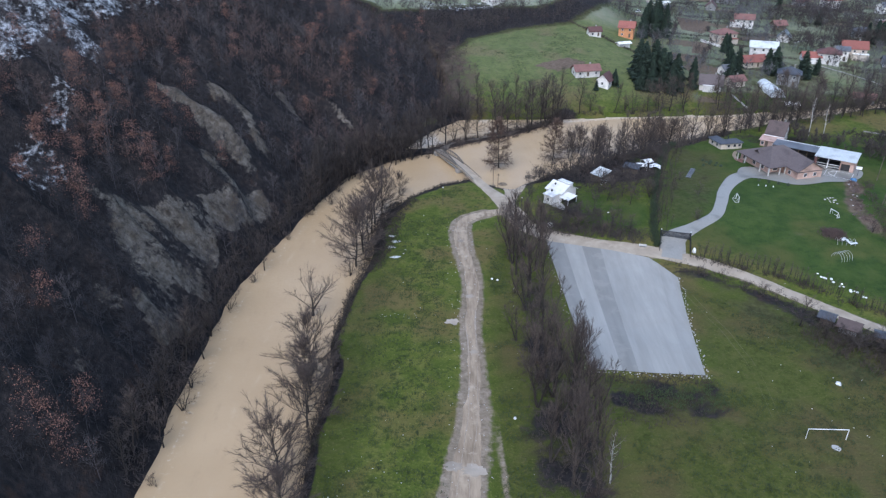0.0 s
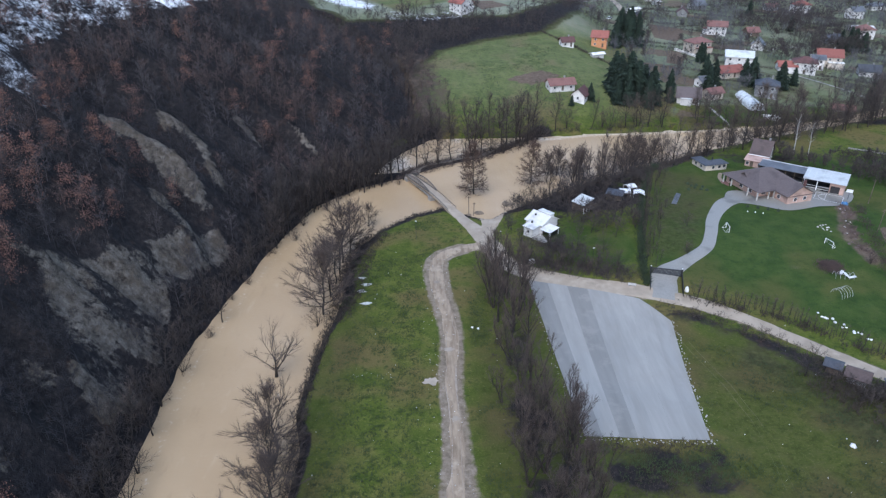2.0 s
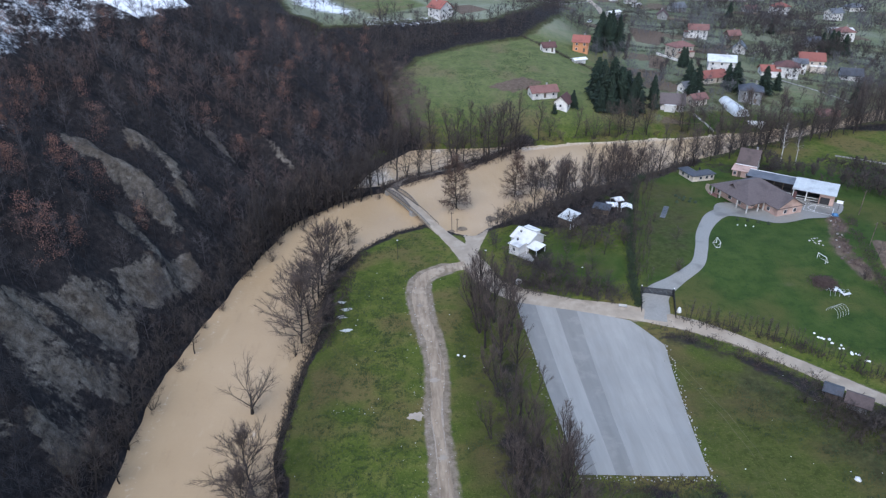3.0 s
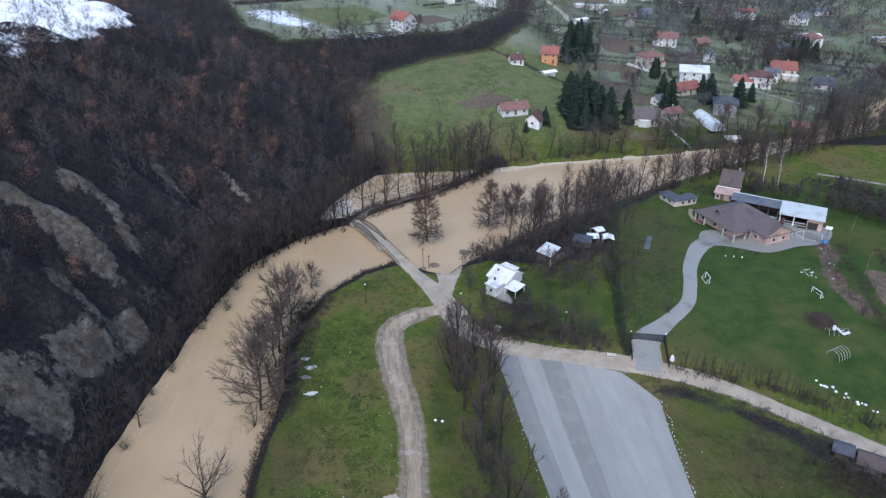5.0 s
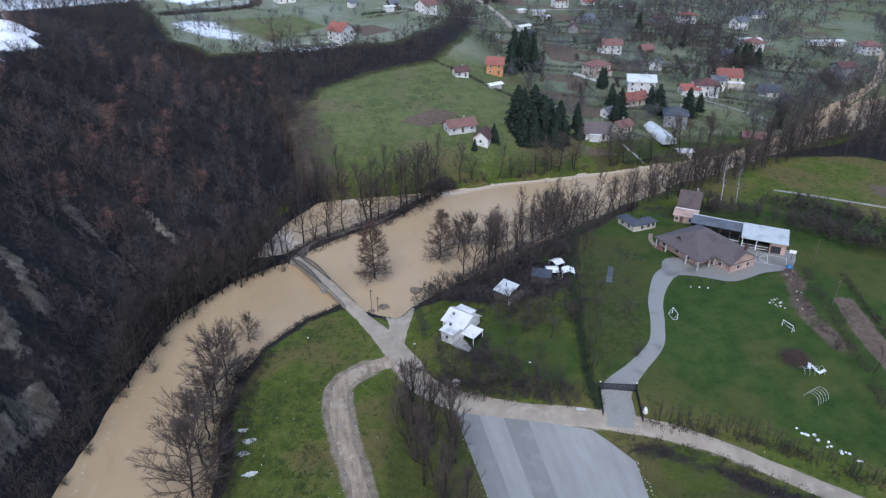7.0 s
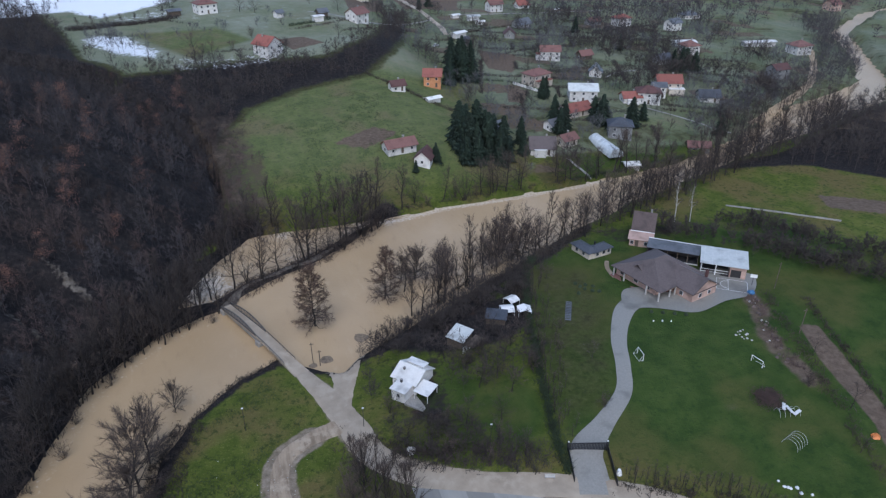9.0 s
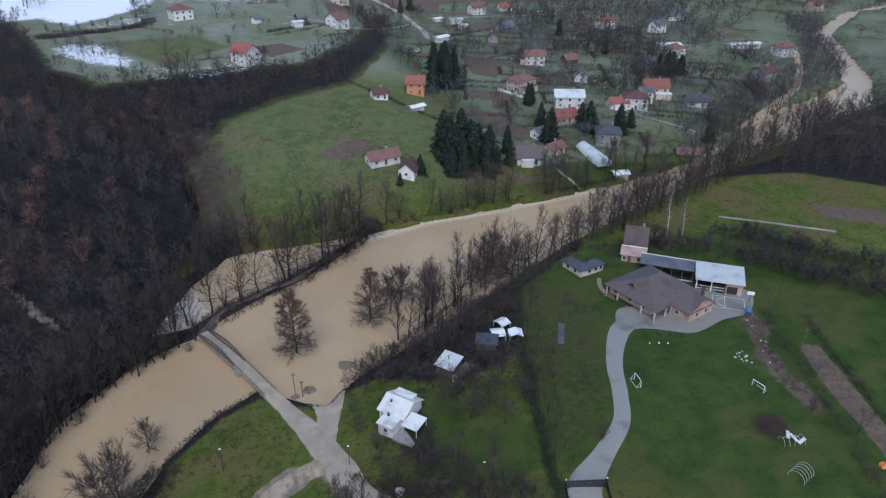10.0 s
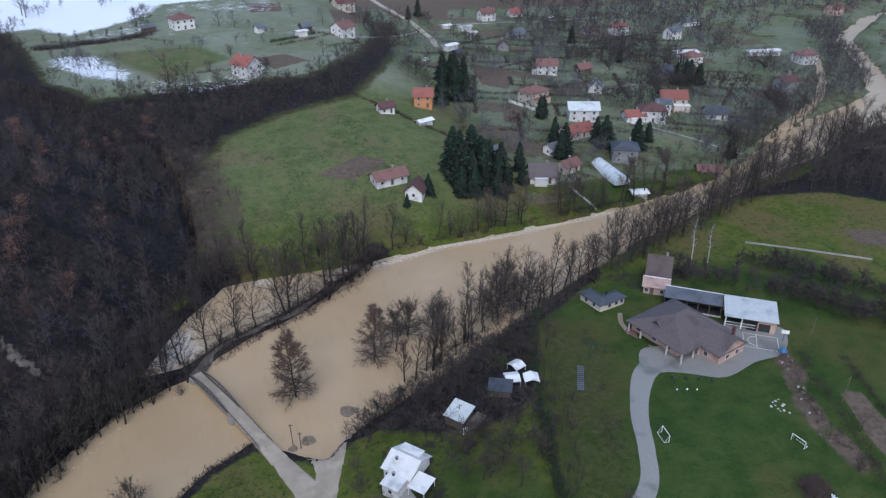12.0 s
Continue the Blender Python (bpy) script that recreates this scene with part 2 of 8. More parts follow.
M_BROWN_ROOF = plain("brown_tile_roof", (0.078, 0.060, 0.058), (0.122, 0.098, 0.093), 0.35, 4, 0.7, 0.03)
M_RED_ROOF = plain("red_tile_roof", (0.19, 0.065, 0.05), (0.28, 0.10, 0.075), 0.35, 3, 0.8, 0.03)
M_RUST_ROOF = plain("dull_red_tile_roof", (0.13, 0.065, 0.055), (0.20, 0.10, 0.085), 0.35, 3, 0.8, 0.03)
M_UMBER_ROOF = plain("dark_umber_tile_roof", (0.060, 0.043, 0.040), (0.098, 0.072, 0.066), 0.35, 3, 0.8, 0.03)
M_MAROON_ROOF = plain("maroon_tile_roof", (0.075, 0.035, 0.032), (0.12, 0.058, 0.052), 0.35, 3, 0.8, 0.03)
M_WHITE_WALL = plain("white_render", (0.60, 0.585, 0.56), (0.74, 0.72, 0.69), 0.8, 3, 0.85, 0)
M_CREAM_WALL = plain("cream_render", (0.46, 0.40, 0.33), (0.56, 0.50, 0.42), 0.8, 3, 0.85, 0)
M_PINK_WALL = plain("salmon_render", (0.41, 0.275, 0.225), (0.49, 0.345, 0.285), 0.8, 3, 0.85, 0)
M_ORANGE_WALL = plain("orange_render", (0.50, 0.22, 0.10), (0.60, 0.29, 0.14), 0.8, 3, 0.85, 0)
M_GREY_WALL = plain("grey_block_wall", (0.20, 0.20, 0.20), (0.30, 0.30, 0.295), 0.6, 2, 0.9, 0.01)
M_WOOD = plain("weathered_boards", (0.075, 0.058, 0.045), (0.16, 0.125, 0.095), 0.4, 2, 0.85, 0.01)
# near-black: shade painted inside the open sheds; also the dark chimneys and dormer front
M_DARK = plain("dark_interior", (0.018, 0.018, 0.02), (0.035, 0.034, 0.036), 0.6, 3, 0.7, 0)
M_PANE = plain("dark_window_glass", (0.045, 0.048, 0.055), (0.085, 0.09, 0.10), 0.8, 2, 0.08, 0)
M_BLACK = plain("black_painted_steel", (0.012, 0.012, 0.014), (0.03, 0.03, 0.034), 0.4, 2, 0.5, 0)
M_STEEL = plain("dull_dark_rail", (0.06, 0.055, 0.055), (0.13, 0.12, 0.115), 0.4, 2, 0.5, 0, 0.4)
M_WHITE = plain("white_paint", (0.70, 0.70, 0.69), (0.80, 0.80, 0.79), 0.5, 2, 0.5, 0)
M_FOIL = plain("milky_greenhouse_foil", (0.48, 0.52, 0.53), (0.66, 0.69, 0.70), 0.7, 2, 0.25, 0.01)
M_BLUE = plain("blue_tarpaulin", (0.03, 0.10, 0.22), (0.06, 0.18, 0.34), 0.4, 1, 0.4, 0.02)
M_ORANGE = plain("orange_plastic", (0.55, 0.16, 0.03), (0.68, 0.23, 0.06), 0.5, 1, 0.5, 0)
M_STONE = plain("pale_stone", (0.34, 0.33, 0.31), (0.52, 0.50, 0.47), 0.5, 2, 0.85, 0.03)
M_JUNK = plain("rusty_scrap", (0.06, 0.045, 0.04), (0.20, 0.15, 0.125), 0.4, 1, 0.8, 0.02, spread=0.4)
M_FOAM = plain("drift_litter", (0.10, 0.075, 0.05), (0.30, 0.23, 0.16), 0.4, 1.5, 0.9, 0.02)
# ---- the lie of the land ----
LEFT_BANK = [(-46, -60), (-50, 60), (-52, 89), (-53.5, 117), (-54, 138), (-52, 160), (-47, 185), (-40, 212), (-33, 232), (-20, 248), (-8, 254.5), (-3, 257)]
DYKE_SOUTH = [(4, 264), (12, 269), (22, 274), (34, 282), (52, 299)]
FAR_BANK = [(52, 299), (73, 304), (93, 305), (116, 307), (144, 310), (184, 317), (229, 339), (254, 352), (285, 370), (330, 384), (352, 396), (392, 440), (440, 510), (525, 570), (700, 620)]
NEAR_BANK = [(700, 590), (527, 556), (451, 505), (403, 437), (373, 396), (330, 355), (285, 338), (243, 319), (213, 308), (180, 294), (133, 276), (106, 263.5), (88, 253), (76, 246), (64, 239), (52, 233), (43, 230), (34, 227), (27, 224), (23, 220)]
RIGHT_BANK = [(19, 223), (13, 228), (9, 230.5), (-1, 225), (-12, 213), (-17, 203), (-19, 191), (-21, 165), (-23.5, 149), (-25, 134), (-24, 116), (-25, 101), (-24, 60), (-20, -60)]
RIVER = LEFT_BANK + DYKE_SOUTH + FAR_BANK[1:] + NEAR_BANK + RIGHT_BANK
POOL = [(-14, 262), (-5, 262.5), (3, 269.6), (13, 275.6), (25.4, 281.6), (47.5, 299.5), (18, 300), (7, 298), (-4, 283), (-10, 274)]
TOE = [(-46, -200), (-51, 50), (-53.5, 89), (-55, 117), (-56, 138), (-54, 160), (-49, 187), (-42, 212), (-35, 232), (-22, 250.5), (-14, 262), (-10, 280), (1, 300), (1, 330), (-3, 356), (-8, 376), (-22, 402), (-62, 442), (-160, 525), (-400, 700)]
FAR_LINE = [(-300, 262), (-10, 290), (7, 298)] + FAR_BANK + [(2500, 900)]


def seg_dist(X, Y, line):
    """Distance to a line of straight pieces, and which side (plus: to the left of its way)."""
    best = np.full(X.shape, 1e9)
    side = np.ones(X.shape)
    for (ax, ay), (bx, by) in zip(line[:-1], line[1:]):
        ux, uy = bx - ax, by - ay
        k = np.clip(((X - ax) * ux + (Y - ay) * uy) / (ux * ux + uy * uy), 0, 1)
        dx, dy = X - ax - k * ux, Y - ay - k * uy
        d = np.hypot(dx, dy)
        near = d < best
        side = np.where(near, np.sign(ux * (Y - ay) - uy * (X - ax)), side)
        best = np.minimum(best, d)
    return best, side


def poly_sd(X, Y, poly):
    """Signed distance to a closed outline, minus inside."""
    d, _ = seg_dist(X, Y, list(poly) + [poly[0]])
    inside = np.zeros(X.shape, bool)
    for (ax, ay), (bx, by) in zip(poly, list(poly[1:]) + [poly[0]]):
        if ay != by:
            inside ^= ((ay > Y) != (by > Y)) & (X < (bx - ax) * (Y - ay) / (by - ay) + ax)
    return np.where(inside, -d, d)


def smooth(v):
    v = np.clip(v, 0, 1)
    return v * v * (3 - 2 * v)


def hash2(ix, iy, seed):
    v = np.sin(ix * 127.1 + iy * 311.7 + seed * 74.7) * 43758.5453
    return v - np.floor(v)


def value_noise(X, Y, size, seed=0):
    x, y = X / size, Y / size
    ix, iy = np.floor(x), np.floor(y)
    fx, fy = smooth(x - ix), smooth(y - iy)
    a, b, c, d = (hash2(ix + i, iy + j, seed) for i, j in ((0, 0), (1, 0), (0, 1), (1, 1)))
    return (a * (1 - fx) + b * fx) * (1 - fy) + (c * (1 - fx) + d * fx) * fy


def fractal(X, Y, size, seed=0, octaves=3):
    return sum(value_noise(X, Y, size / 2 ** k, seed + k) / 2 ** k for k in range(octaves)) / sum(0.5 ** k for k in range(octaves))


def toe_dist(X, Y):
    d, s = seg_dist(X, Y, TOE)
    return d * s


def river_sd(X, Y):
    return np.minimum(poly_sd(X, Y, RIVER), poly_sd(X, Y, POOL)) + 2.6 * (fractal(X, Y, 11, 14) - 0.5)


def spur_phase(X, Y):
    return (Y + 0.15 * X - 177.7) / 6.2 + 1.2 * (value_noise(X, Y, 30, 5) - 0.5)


def gullies(X, Y):
    return 0.55 - np.abs(np.sin(spur_phase(X, Y)))


MARL_FACE = [(-79, 142), (-76, 149), (-72, 161), (-73, 168), (-70, 169), (-66, 174), (-61, 182), (-58, 190), (-55, 198), (-52, 194), (-54, 182), (-58, 167), (-58.5, 158), (-59, 147), (-61.5, 141), (-58.5, 135), (-60, 124), (-64, 128), (-67, 135), (-73, 139)]
# crests of the marl spurs, from the top down: points, height of the crest, width of its bare south flank
MARL_CRESTS = [([(-79.5, 212), (-78, 209), (-73.5, 208), (-66, 208), (-59.3, 204)], 2.6, 7.5), ([(-71.5, 226), (-66.5, 225), (-62.3, 223), (-57.4, 217.5)], 2.6, 8.0), ([(-58.1, 257), (-53.3, 253), (-42.5, 241)], 1.8, 5.4), ([(-44, 265), (-39.4, 260.5), (-33.8, 256)], 1.5, 3.0), ([(-66.5, 192.5), (-63.4, 191.5), (-59.1, 188), (-56.7, 182.5)], 2.4, 5.0)]
MARL_STREAKS = [([(-90, 237), (-87, 229), (-85, 224)], 1.8, 0.5), ([(-85, 250), (-78, 244), (-72.5, 236)], 3.0, 0.55), ([(-57, 247), (-50, 238)], 1.6, 0.5)]


def bare_rock(x, y):
    """Where the grey marl shows, from 0 to 1."""
    x, y = np.asarray(x, float), np.asarray(y, float)
    ragged = 7.0 * (fractal(x, y, 7, 57, 4) - 0.5) + 9.0 * (fractal(x, y, 19, 58, 2) - 0.5)
    bare = smooth(0.5 - (poly_sd(x, y, MARL_FACE) + ragged) / 3.5)
    for line, rise, wide in MARL_CRESTS:
        d, side = seg_dist(x, y, line)
        flank = smooth(1.15 - (d + 0.75 * ragged * np.minimum(d / 3, 1)) / wide)
        bare = np.maximum(bare, np.where(side < 0, flank, smooth(1.2 - d / 0.9)))
    for line, wide, much in MARL_STREAKS:
        bare = np.maximum(bare, much * smooth(1.2 - (seg_dist(x, y, line)[0] + 0.5 * ragged) / wide))
    return bare


def crest_rise(x, y):
    """Sharp spurs: a long flank to the south, a steep drop to the north."""
    z = 0 * x
    for line, rise, wide in MARL_CRESTS:
        d, side = seg_dist(x, y, line)
        z = np.maximum(z, rise * np.maximum(0, 1 - d / np.where(side < 0, wide * 1.5, 3.2)))
        z = z - np.where(side > 0, 0.6 * rise * np.exp(-((d - 5) / 3.5) ** 2), 0)
    return z


def land(X, Y):
    """Height of the ground over the flood water."""
    X, Y = np.asarray(X, float), np.asarray(Y, float)
    sd = river_sd(X, Y)
    near = 1.9 + 5.2 * smooth((X - 15) / 50) * smooth((Y - 135) / 65) - 2.5 * smooth((X - 180) / 120) * smooth((Y - 150) / 60)
    near = near * (1 - 0.35 * smooth((Y - 205) / 25) * (1 - smooth((X - 20) / 30)))
    fd, fs = seg_dist(X, Y, FAR_LINE)
    fd = np.maximum(fd * fs, 0)
    rise = 22 - 10 * smooth((X - 65) / 60) - 4 * smooth((X - 130) / 200)
    far = 1.0 + rise * (1 - np.exp(-fd / 60)) + 8.5 * smooth((fd - 95) / 50) * (1 - smooth((X - 85) / 50)) + 0.035 * np.maximum(fd - 170, 0)
    flat = np.where(fs > 0, far, near)
    d = np.maximum(toe_dist(X, Y), 0)
    top = 100 - 40 * smooth((Y - 235) / 70)
    gully = gullies(X, Y)
    hill = top * (1 - np.exp(-d * 1.45 / top)) + smooth(d / 12) * (6.0 * gully * (1 - 0.6 * smooth(0.5 - poly_sd(X, Y, MARL_FACE) / 10)) + 6 * (fractal(X, Y, 18, 9) - 0.5))
    hill = hill - 13 * smooth(d / 9) * np.exp(-((X + 50) / 17) ** 2 - ((Y - 258) / 17) ** 2)
    hill = hill * (1 - 0.20 * smooth((Y - 175) / 45) * (1 - smooth((d - 50) / 40)))
    hill = hill + smooth(d / 8) * crest_rise(X, Y)
    # rills washed out of the bare marl
    hill = hill - smooth(d / 6) * bare_rock(X, Y) * (3.4 * np.abs(fractal(X / 3, Y, 5.5, 51) - 0.5) * 2 + 1.6 * value_noise(X, Y, 2.6, 53) - 1.4)
    z = np.where(d > 0, np.maximum(hill + 1.0, np.minimum(flat, 1.0 + d * 2)), flat)
    z = z + (fractal(X, Y, 9, 3) - 0.5) * 0.5
    dyke = seg_dist(X, Y, [(-12, 257), (0, 261), (12, 271.5), (24, 278), (46, 294)])[0]
    z = np.minimum(z, 0.85 + 0.25 * np.maximum(dyke - 5, 0) + 60 * (d > 4))
    bank = smooth((sd + 1.8) / 3.6)
    return -2.2 + (np.maximum(z, 0.8) + 2.2) * bank


def ground_z(x, y):
    return float(land(np.array([x]), np.array([y]))[0])
# ---- building helpers ----
def fast_mesh(name, verts, faces, material, soft=False):
    """A mesh from arrays of places and of equal faces (three or four corners each)."""
    me = bpy.data.meshes.new(name)
    V, F = np.asarray(verts, np.float32), np.asarray(faces, np.int32)
    k = F.shape[1]
    me.vertices.add(len(V))
    me.vertices.foreach_set("co", V.ravel())
    me.loops.add(F.size)
    me.loops.foreach_set("vertex_index", F.ravel())
    me.polygons.add(len(F))
    me.polygons.foreach_set("loop_start", np.arange(len(F), dtype=np.int32) * k)
    if soft:
        me.polygons.foreach_set("use_smooth", np.ones(len(F), bool))
    me.materials.append(material)
    me.update(calc_edges=True)
    return me


def thing(name, label, category, place, turn=0, group=""):
    ob = new(name)
    ob.matrix_world = pose(*place, 0, 0, turn)
    return tagged(ob, label, category, group)


def part(name, bm, material, parent=None, label="", m=None):
    """Links a bmesh, or a ready mesh, as one object under a thing or part."""
    if isinstance(bm, bpy.types.Mesh):
        me = bm
    else:
        bmesh.ops.recalc_face_normals(bm, faces=bm.faces)
        me = bpy.data.meshes.new(name)
        bm.to_mesh(me)
        bm.free()
        me.materials.append(material)
    ob = new(name, me)
    ob.parent = parent
    if m is not None:
        ob.matrix_basis = m
    return tagged(ob, label)


def box(bm, x0, x1, y0, y1, z0, z1, m=None):
    vs = [bm.verts.new((x, y, z)) for z in (z0, z1) for x, y in ((x0, y0), (x1, y0), (x1, y1), (x0, y1))]
    for q in ((3, 2, 1, 0), (4, 5, 6, 7), (0, 1, 5, 4), (1, 2, 6, 5), (2, 3, 7, 6), (3, 0, 4, 7)):
        bm.faces.new([vs[i] for i in q])
    if m is not None:
        bmesh.ops.transform(bm, matrix=m, verts=vs)
    return bm


def boxed(x0, x1, y0, y1, z0, z1, bevel=0.0):
    bm = box(bmesh.new(), x0, x1, y0, y1, z0, z1)
    if bevel:
        bmesh.ops.bevel(bm, geom=bm.edges[:], offset=bevel, segments=1, affect="EDGES")
    return bm


def beam(bm, a, b, r, sides=5):
    """A straight round bar from a to b."""
    a, b = Vector(a), Vector(b)
    q = (b - a).to_track_quat("Z", "Y")
    rings = [[bm.verts.new(p + q @ Vector((r * math.cos(k * 2 * math.pi / sides), r * math.sin(k * 2 * math.pi / sides), 0))) for k in range(sides)] for p in (a, b)]
    for k in range(sides):
        bm.faces.new((rings[0][k], rings[0][(k + 1) % sides], rings[1][(k + 1) % sides], rings[1][k]))
    bm.faces.new(rings[1])
    bm.faces.new(rings[0][::-1])
    return bm


def bar_along(points, r):
    """One square bar bent along the points, which run along x."""
    bm = bmesh.new()
    rings = [[bm.verts.new((x, y + a * r, z + b * r)) for a, b in ((-1, -1), (1, -1), (1, 1), (-1, 1))] for x, y, z in points]
    for p, q in zip(rings[:-1], rings[1:]):
        for k in range(4):
            bm.faces.new((p[k], p[(k + 1) % 4], q[(k + 1) % 4], q[k]))
    bm.faces.new(rings[0][::-1])
    bm.faces.new(rings[-1])
    return bm


def resample(line, step):
    """A smooth line through the given points, with points at even steps."""
    P = np.array(line, float)
    Q = np.vstack([2 * P[0] - P[1], P, 2 * P[-1] - P[-2]])
    out = []
    for i in range(1, len(Q) - 2):
        n = max(2, int(np.linalg.norm(Q[i + 1] - Q[i]) / step))
        for k in range(n):
            t = k / n
            a, b, c, d = Q[i - 1], Q[i], Q[i + 1], Q[i + 2]
            out.append(0.5 * (2 * b + (c - a) * t + (2 * a - 5 * b + 4 * c - d) * t * t + (3 * b - a - 3 * c + d) * t ** 3))
    out.append(P[-1])
    return np.array(out)


def ribbon(name, line, material, lift=0.08, columns=6, rough_edge=0.3, step=1.2, seed=0):
    """A strip that lies on the ground. line: x, y and width at each point."""
    L = resample(line, step)
    way = np.gradient(L[:, :2], axis=0)
    way /= np.linalg.norm(way, axis=1)[:, None]
    side = np.c_[way[:, 1], -way[:, 0]]
    rng = np.random.default_rng(seed)
    s = np.arange(len(L)) * step
    wob = lambda q: (value_noise(s, s * 0 + q, 5, seed) - 0.5) * 2 * rough_edge + rng.uniform(-0.5, 0.5, len(s)) * rough_edge * 0.5
    lo, hi = -L[:, 2] / 2 + wob(1), L[:, 2] / 2 + wob(40)
    k = np.linspace(0, 1, columns + 1)
    off = lo[:, None] * (1 - k) + hi[:, None] * k
    X, Y = L[:, 0:1] + side[:, 0:1] * off, L[:, 1:2] + side[:, 1:2] * off
    Z = np.maximum(land(X, Y), 0.03 if lift > 0.05 else -9) + lift
    Z[:, 0] -= 0.10
    Z[:, -1] -= 0.10
    V = np.stack([X, Y, Z], -1).reshape(-1, 3)
    n, c = X.shape
    i = (np.arange(n - 1)[:, None] * c + np.arange(c - 1)).ravel()
    return fast_mesh(name, V, np.c_[i, i + 1, i + c + 1, i + c], material, True)


def patch(name, outline, material, lift=0.08, step=1.0, rough=0.0, seed=0):
    """A flat-lying sheet with any outline, draped on the ground."""
    P = np.array(outline, float)
    bm = bmesh.new()
    pts = []
    for a, b in zip(P, np.roll(P, -1, axis=0)):
        n = max(1, int(np.linalg.norm(b - a) / step))
        pts += [a + (b - a) * k / n for k in range(n)]
    pts = np.array(pts)
    if rough:
        c = pts.mean(0)
        ang = np.arctan2(pts[:, 1] - c[1], pts[:, 0] - c[0])
        pts = c + (pts - c) * (1 + rough * (value_noise(np.cos(ang) * 3 + 9, np.sin(ang) * 3 + 9, 1.0, seed) - 0.5) * 2)[:, None]
    bm.faces.new([bm.verts.new((x, y, 0)) for x, y in pts])
    lo, hi = P.min(0), P.max(0)
    for axis in (0, 1):
        for v in np.arange(lo[axis] + step, hi[axis], step * 1.6):
            co, no = [0, 0, 0], [0, 0, 0]
            co[axis], no[axis] = v, 1
            bmesh.ops.bisect_plane(bm, geom=bm.verts[:] + bm.edges[:] + bm.faces[:], plane_co=co, plane_no=no)
    vs = bm.verts[:]
    Z = land(np.array([v.co.x for v in vs]), np.array([v.co.y for v in vs]))
    for v, z in zip(vs, Z):
        v.co.z = max(z, 0.0) + lift
    bmesh.ops.recalc_face_normals(bm, faces=bm.faces)
    if sum(f.normal.z for f in bm.faces) < 0:
        bmesh.ops.reverse_faces(bm, faces=bm.faces)
    me = bpy.data.meshes.new(name)
    bm.to_mesh(me)
    bm.free()
    me.materials.append(material)
    return me


# ---- ground, one sheet to the horizon ----
GX = np.concatenate([np.arange(-2600, -400, 150), np.arange(-400, -160, 12), np.arange(-160, -118, 3), np.arange(-118, 150, 1.3), np.arange(150, 300, 3), np.arange(300, 620, 6), np.arange(620, 2700, 130)])
GY = np.concatenate([np.arange(-1200, 0, 120), np.arange(0, 70, 5), np.arange(70, 325, 1.3), np.arange(325, 480, 2.6), np.arange(480, 700, 5), np.arange(700, 3200, 125)])
X, Y = np.meshgrid(GX, GY)
Z = land(X, Y)
n_rows, n_cols = X.shape
gi = (np.arange(n_rows - 1)[:, None] * n_cols + np.arange(n_cols - 1)).ravel()
ground_mesh = fast_mesh("ground", np.stack([X, Y, Z], -1).reshape(-1, 3), np.c_[gi, gi + 1, gi + n_cols + 1, gi + n_cols], M_GROUND, True)
TOE_D = toe_dist(X, Y)
WATER_D = river_sd(X, Y)


def inside(poly, soft=2.0):
    return smooth(0.5 - poly_sd(X, Y, poly) / (2 * soft))


def spot(x, y, rx, ry, turn=0):
    c, s = math.cos(radians(turn)), math.sin(radians(turn))
    u, v = (X - x) * c + (Y - y) * s, -(X - x) * s + (Y - y) * c
    return smooth(1.25 - np.hypot(u / rx, v / ry))


TRACK = [(19.5, 200.5, 8), (13, 198.6, 6), (6.5, 194, 6), (5, 185, 6.5), (6, 172, 6), (7.5, 157, 5.5), (6.5, 138, 5), (6.5, 122, 5.2), (5.5, 105, 6), (3.5, 88, 8), (1, 60, 7), (-2, 0, 6)]
FOREST_STRIP = [(1, 330), (2, 360), (14, 384), (40, 403), (71, 414), (90, 440), (112, 500), (130, 560), (120, 566), (104, 510), (86, 462), (76, 446), (58, 430), (38, 427), (19, 428), (2, 426), (-16, 421), (-34, 418), (-54, 440), (-62, 470), (-72, 500), (-95, 560), (-200, 640), (-160, 500)]
RIGHT_WOODS = [(170, 292), (215, 300), (290, 335), (335, 352), (378, 390), (420, 430), (640, 520), (640, 380), (330, 250), (240, 262), (215, 285)]
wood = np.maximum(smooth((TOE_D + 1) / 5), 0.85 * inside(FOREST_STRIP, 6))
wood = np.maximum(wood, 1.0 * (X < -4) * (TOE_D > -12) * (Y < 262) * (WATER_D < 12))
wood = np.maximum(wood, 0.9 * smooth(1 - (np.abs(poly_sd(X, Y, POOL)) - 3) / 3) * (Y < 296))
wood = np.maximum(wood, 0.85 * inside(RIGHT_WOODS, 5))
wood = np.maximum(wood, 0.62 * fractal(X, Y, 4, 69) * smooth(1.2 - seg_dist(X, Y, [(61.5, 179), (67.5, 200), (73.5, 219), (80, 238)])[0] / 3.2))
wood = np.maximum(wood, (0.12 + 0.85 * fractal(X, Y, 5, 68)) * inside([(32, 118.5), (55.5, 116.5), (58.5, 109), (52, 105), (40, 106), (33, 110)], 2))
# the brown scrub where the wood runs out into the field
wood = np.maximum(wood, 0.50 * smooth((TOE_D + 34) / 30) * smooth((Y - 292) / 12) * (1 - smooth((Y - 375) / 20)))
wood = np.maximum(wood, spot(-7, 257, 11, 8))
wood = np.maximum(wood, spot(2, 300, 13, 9))
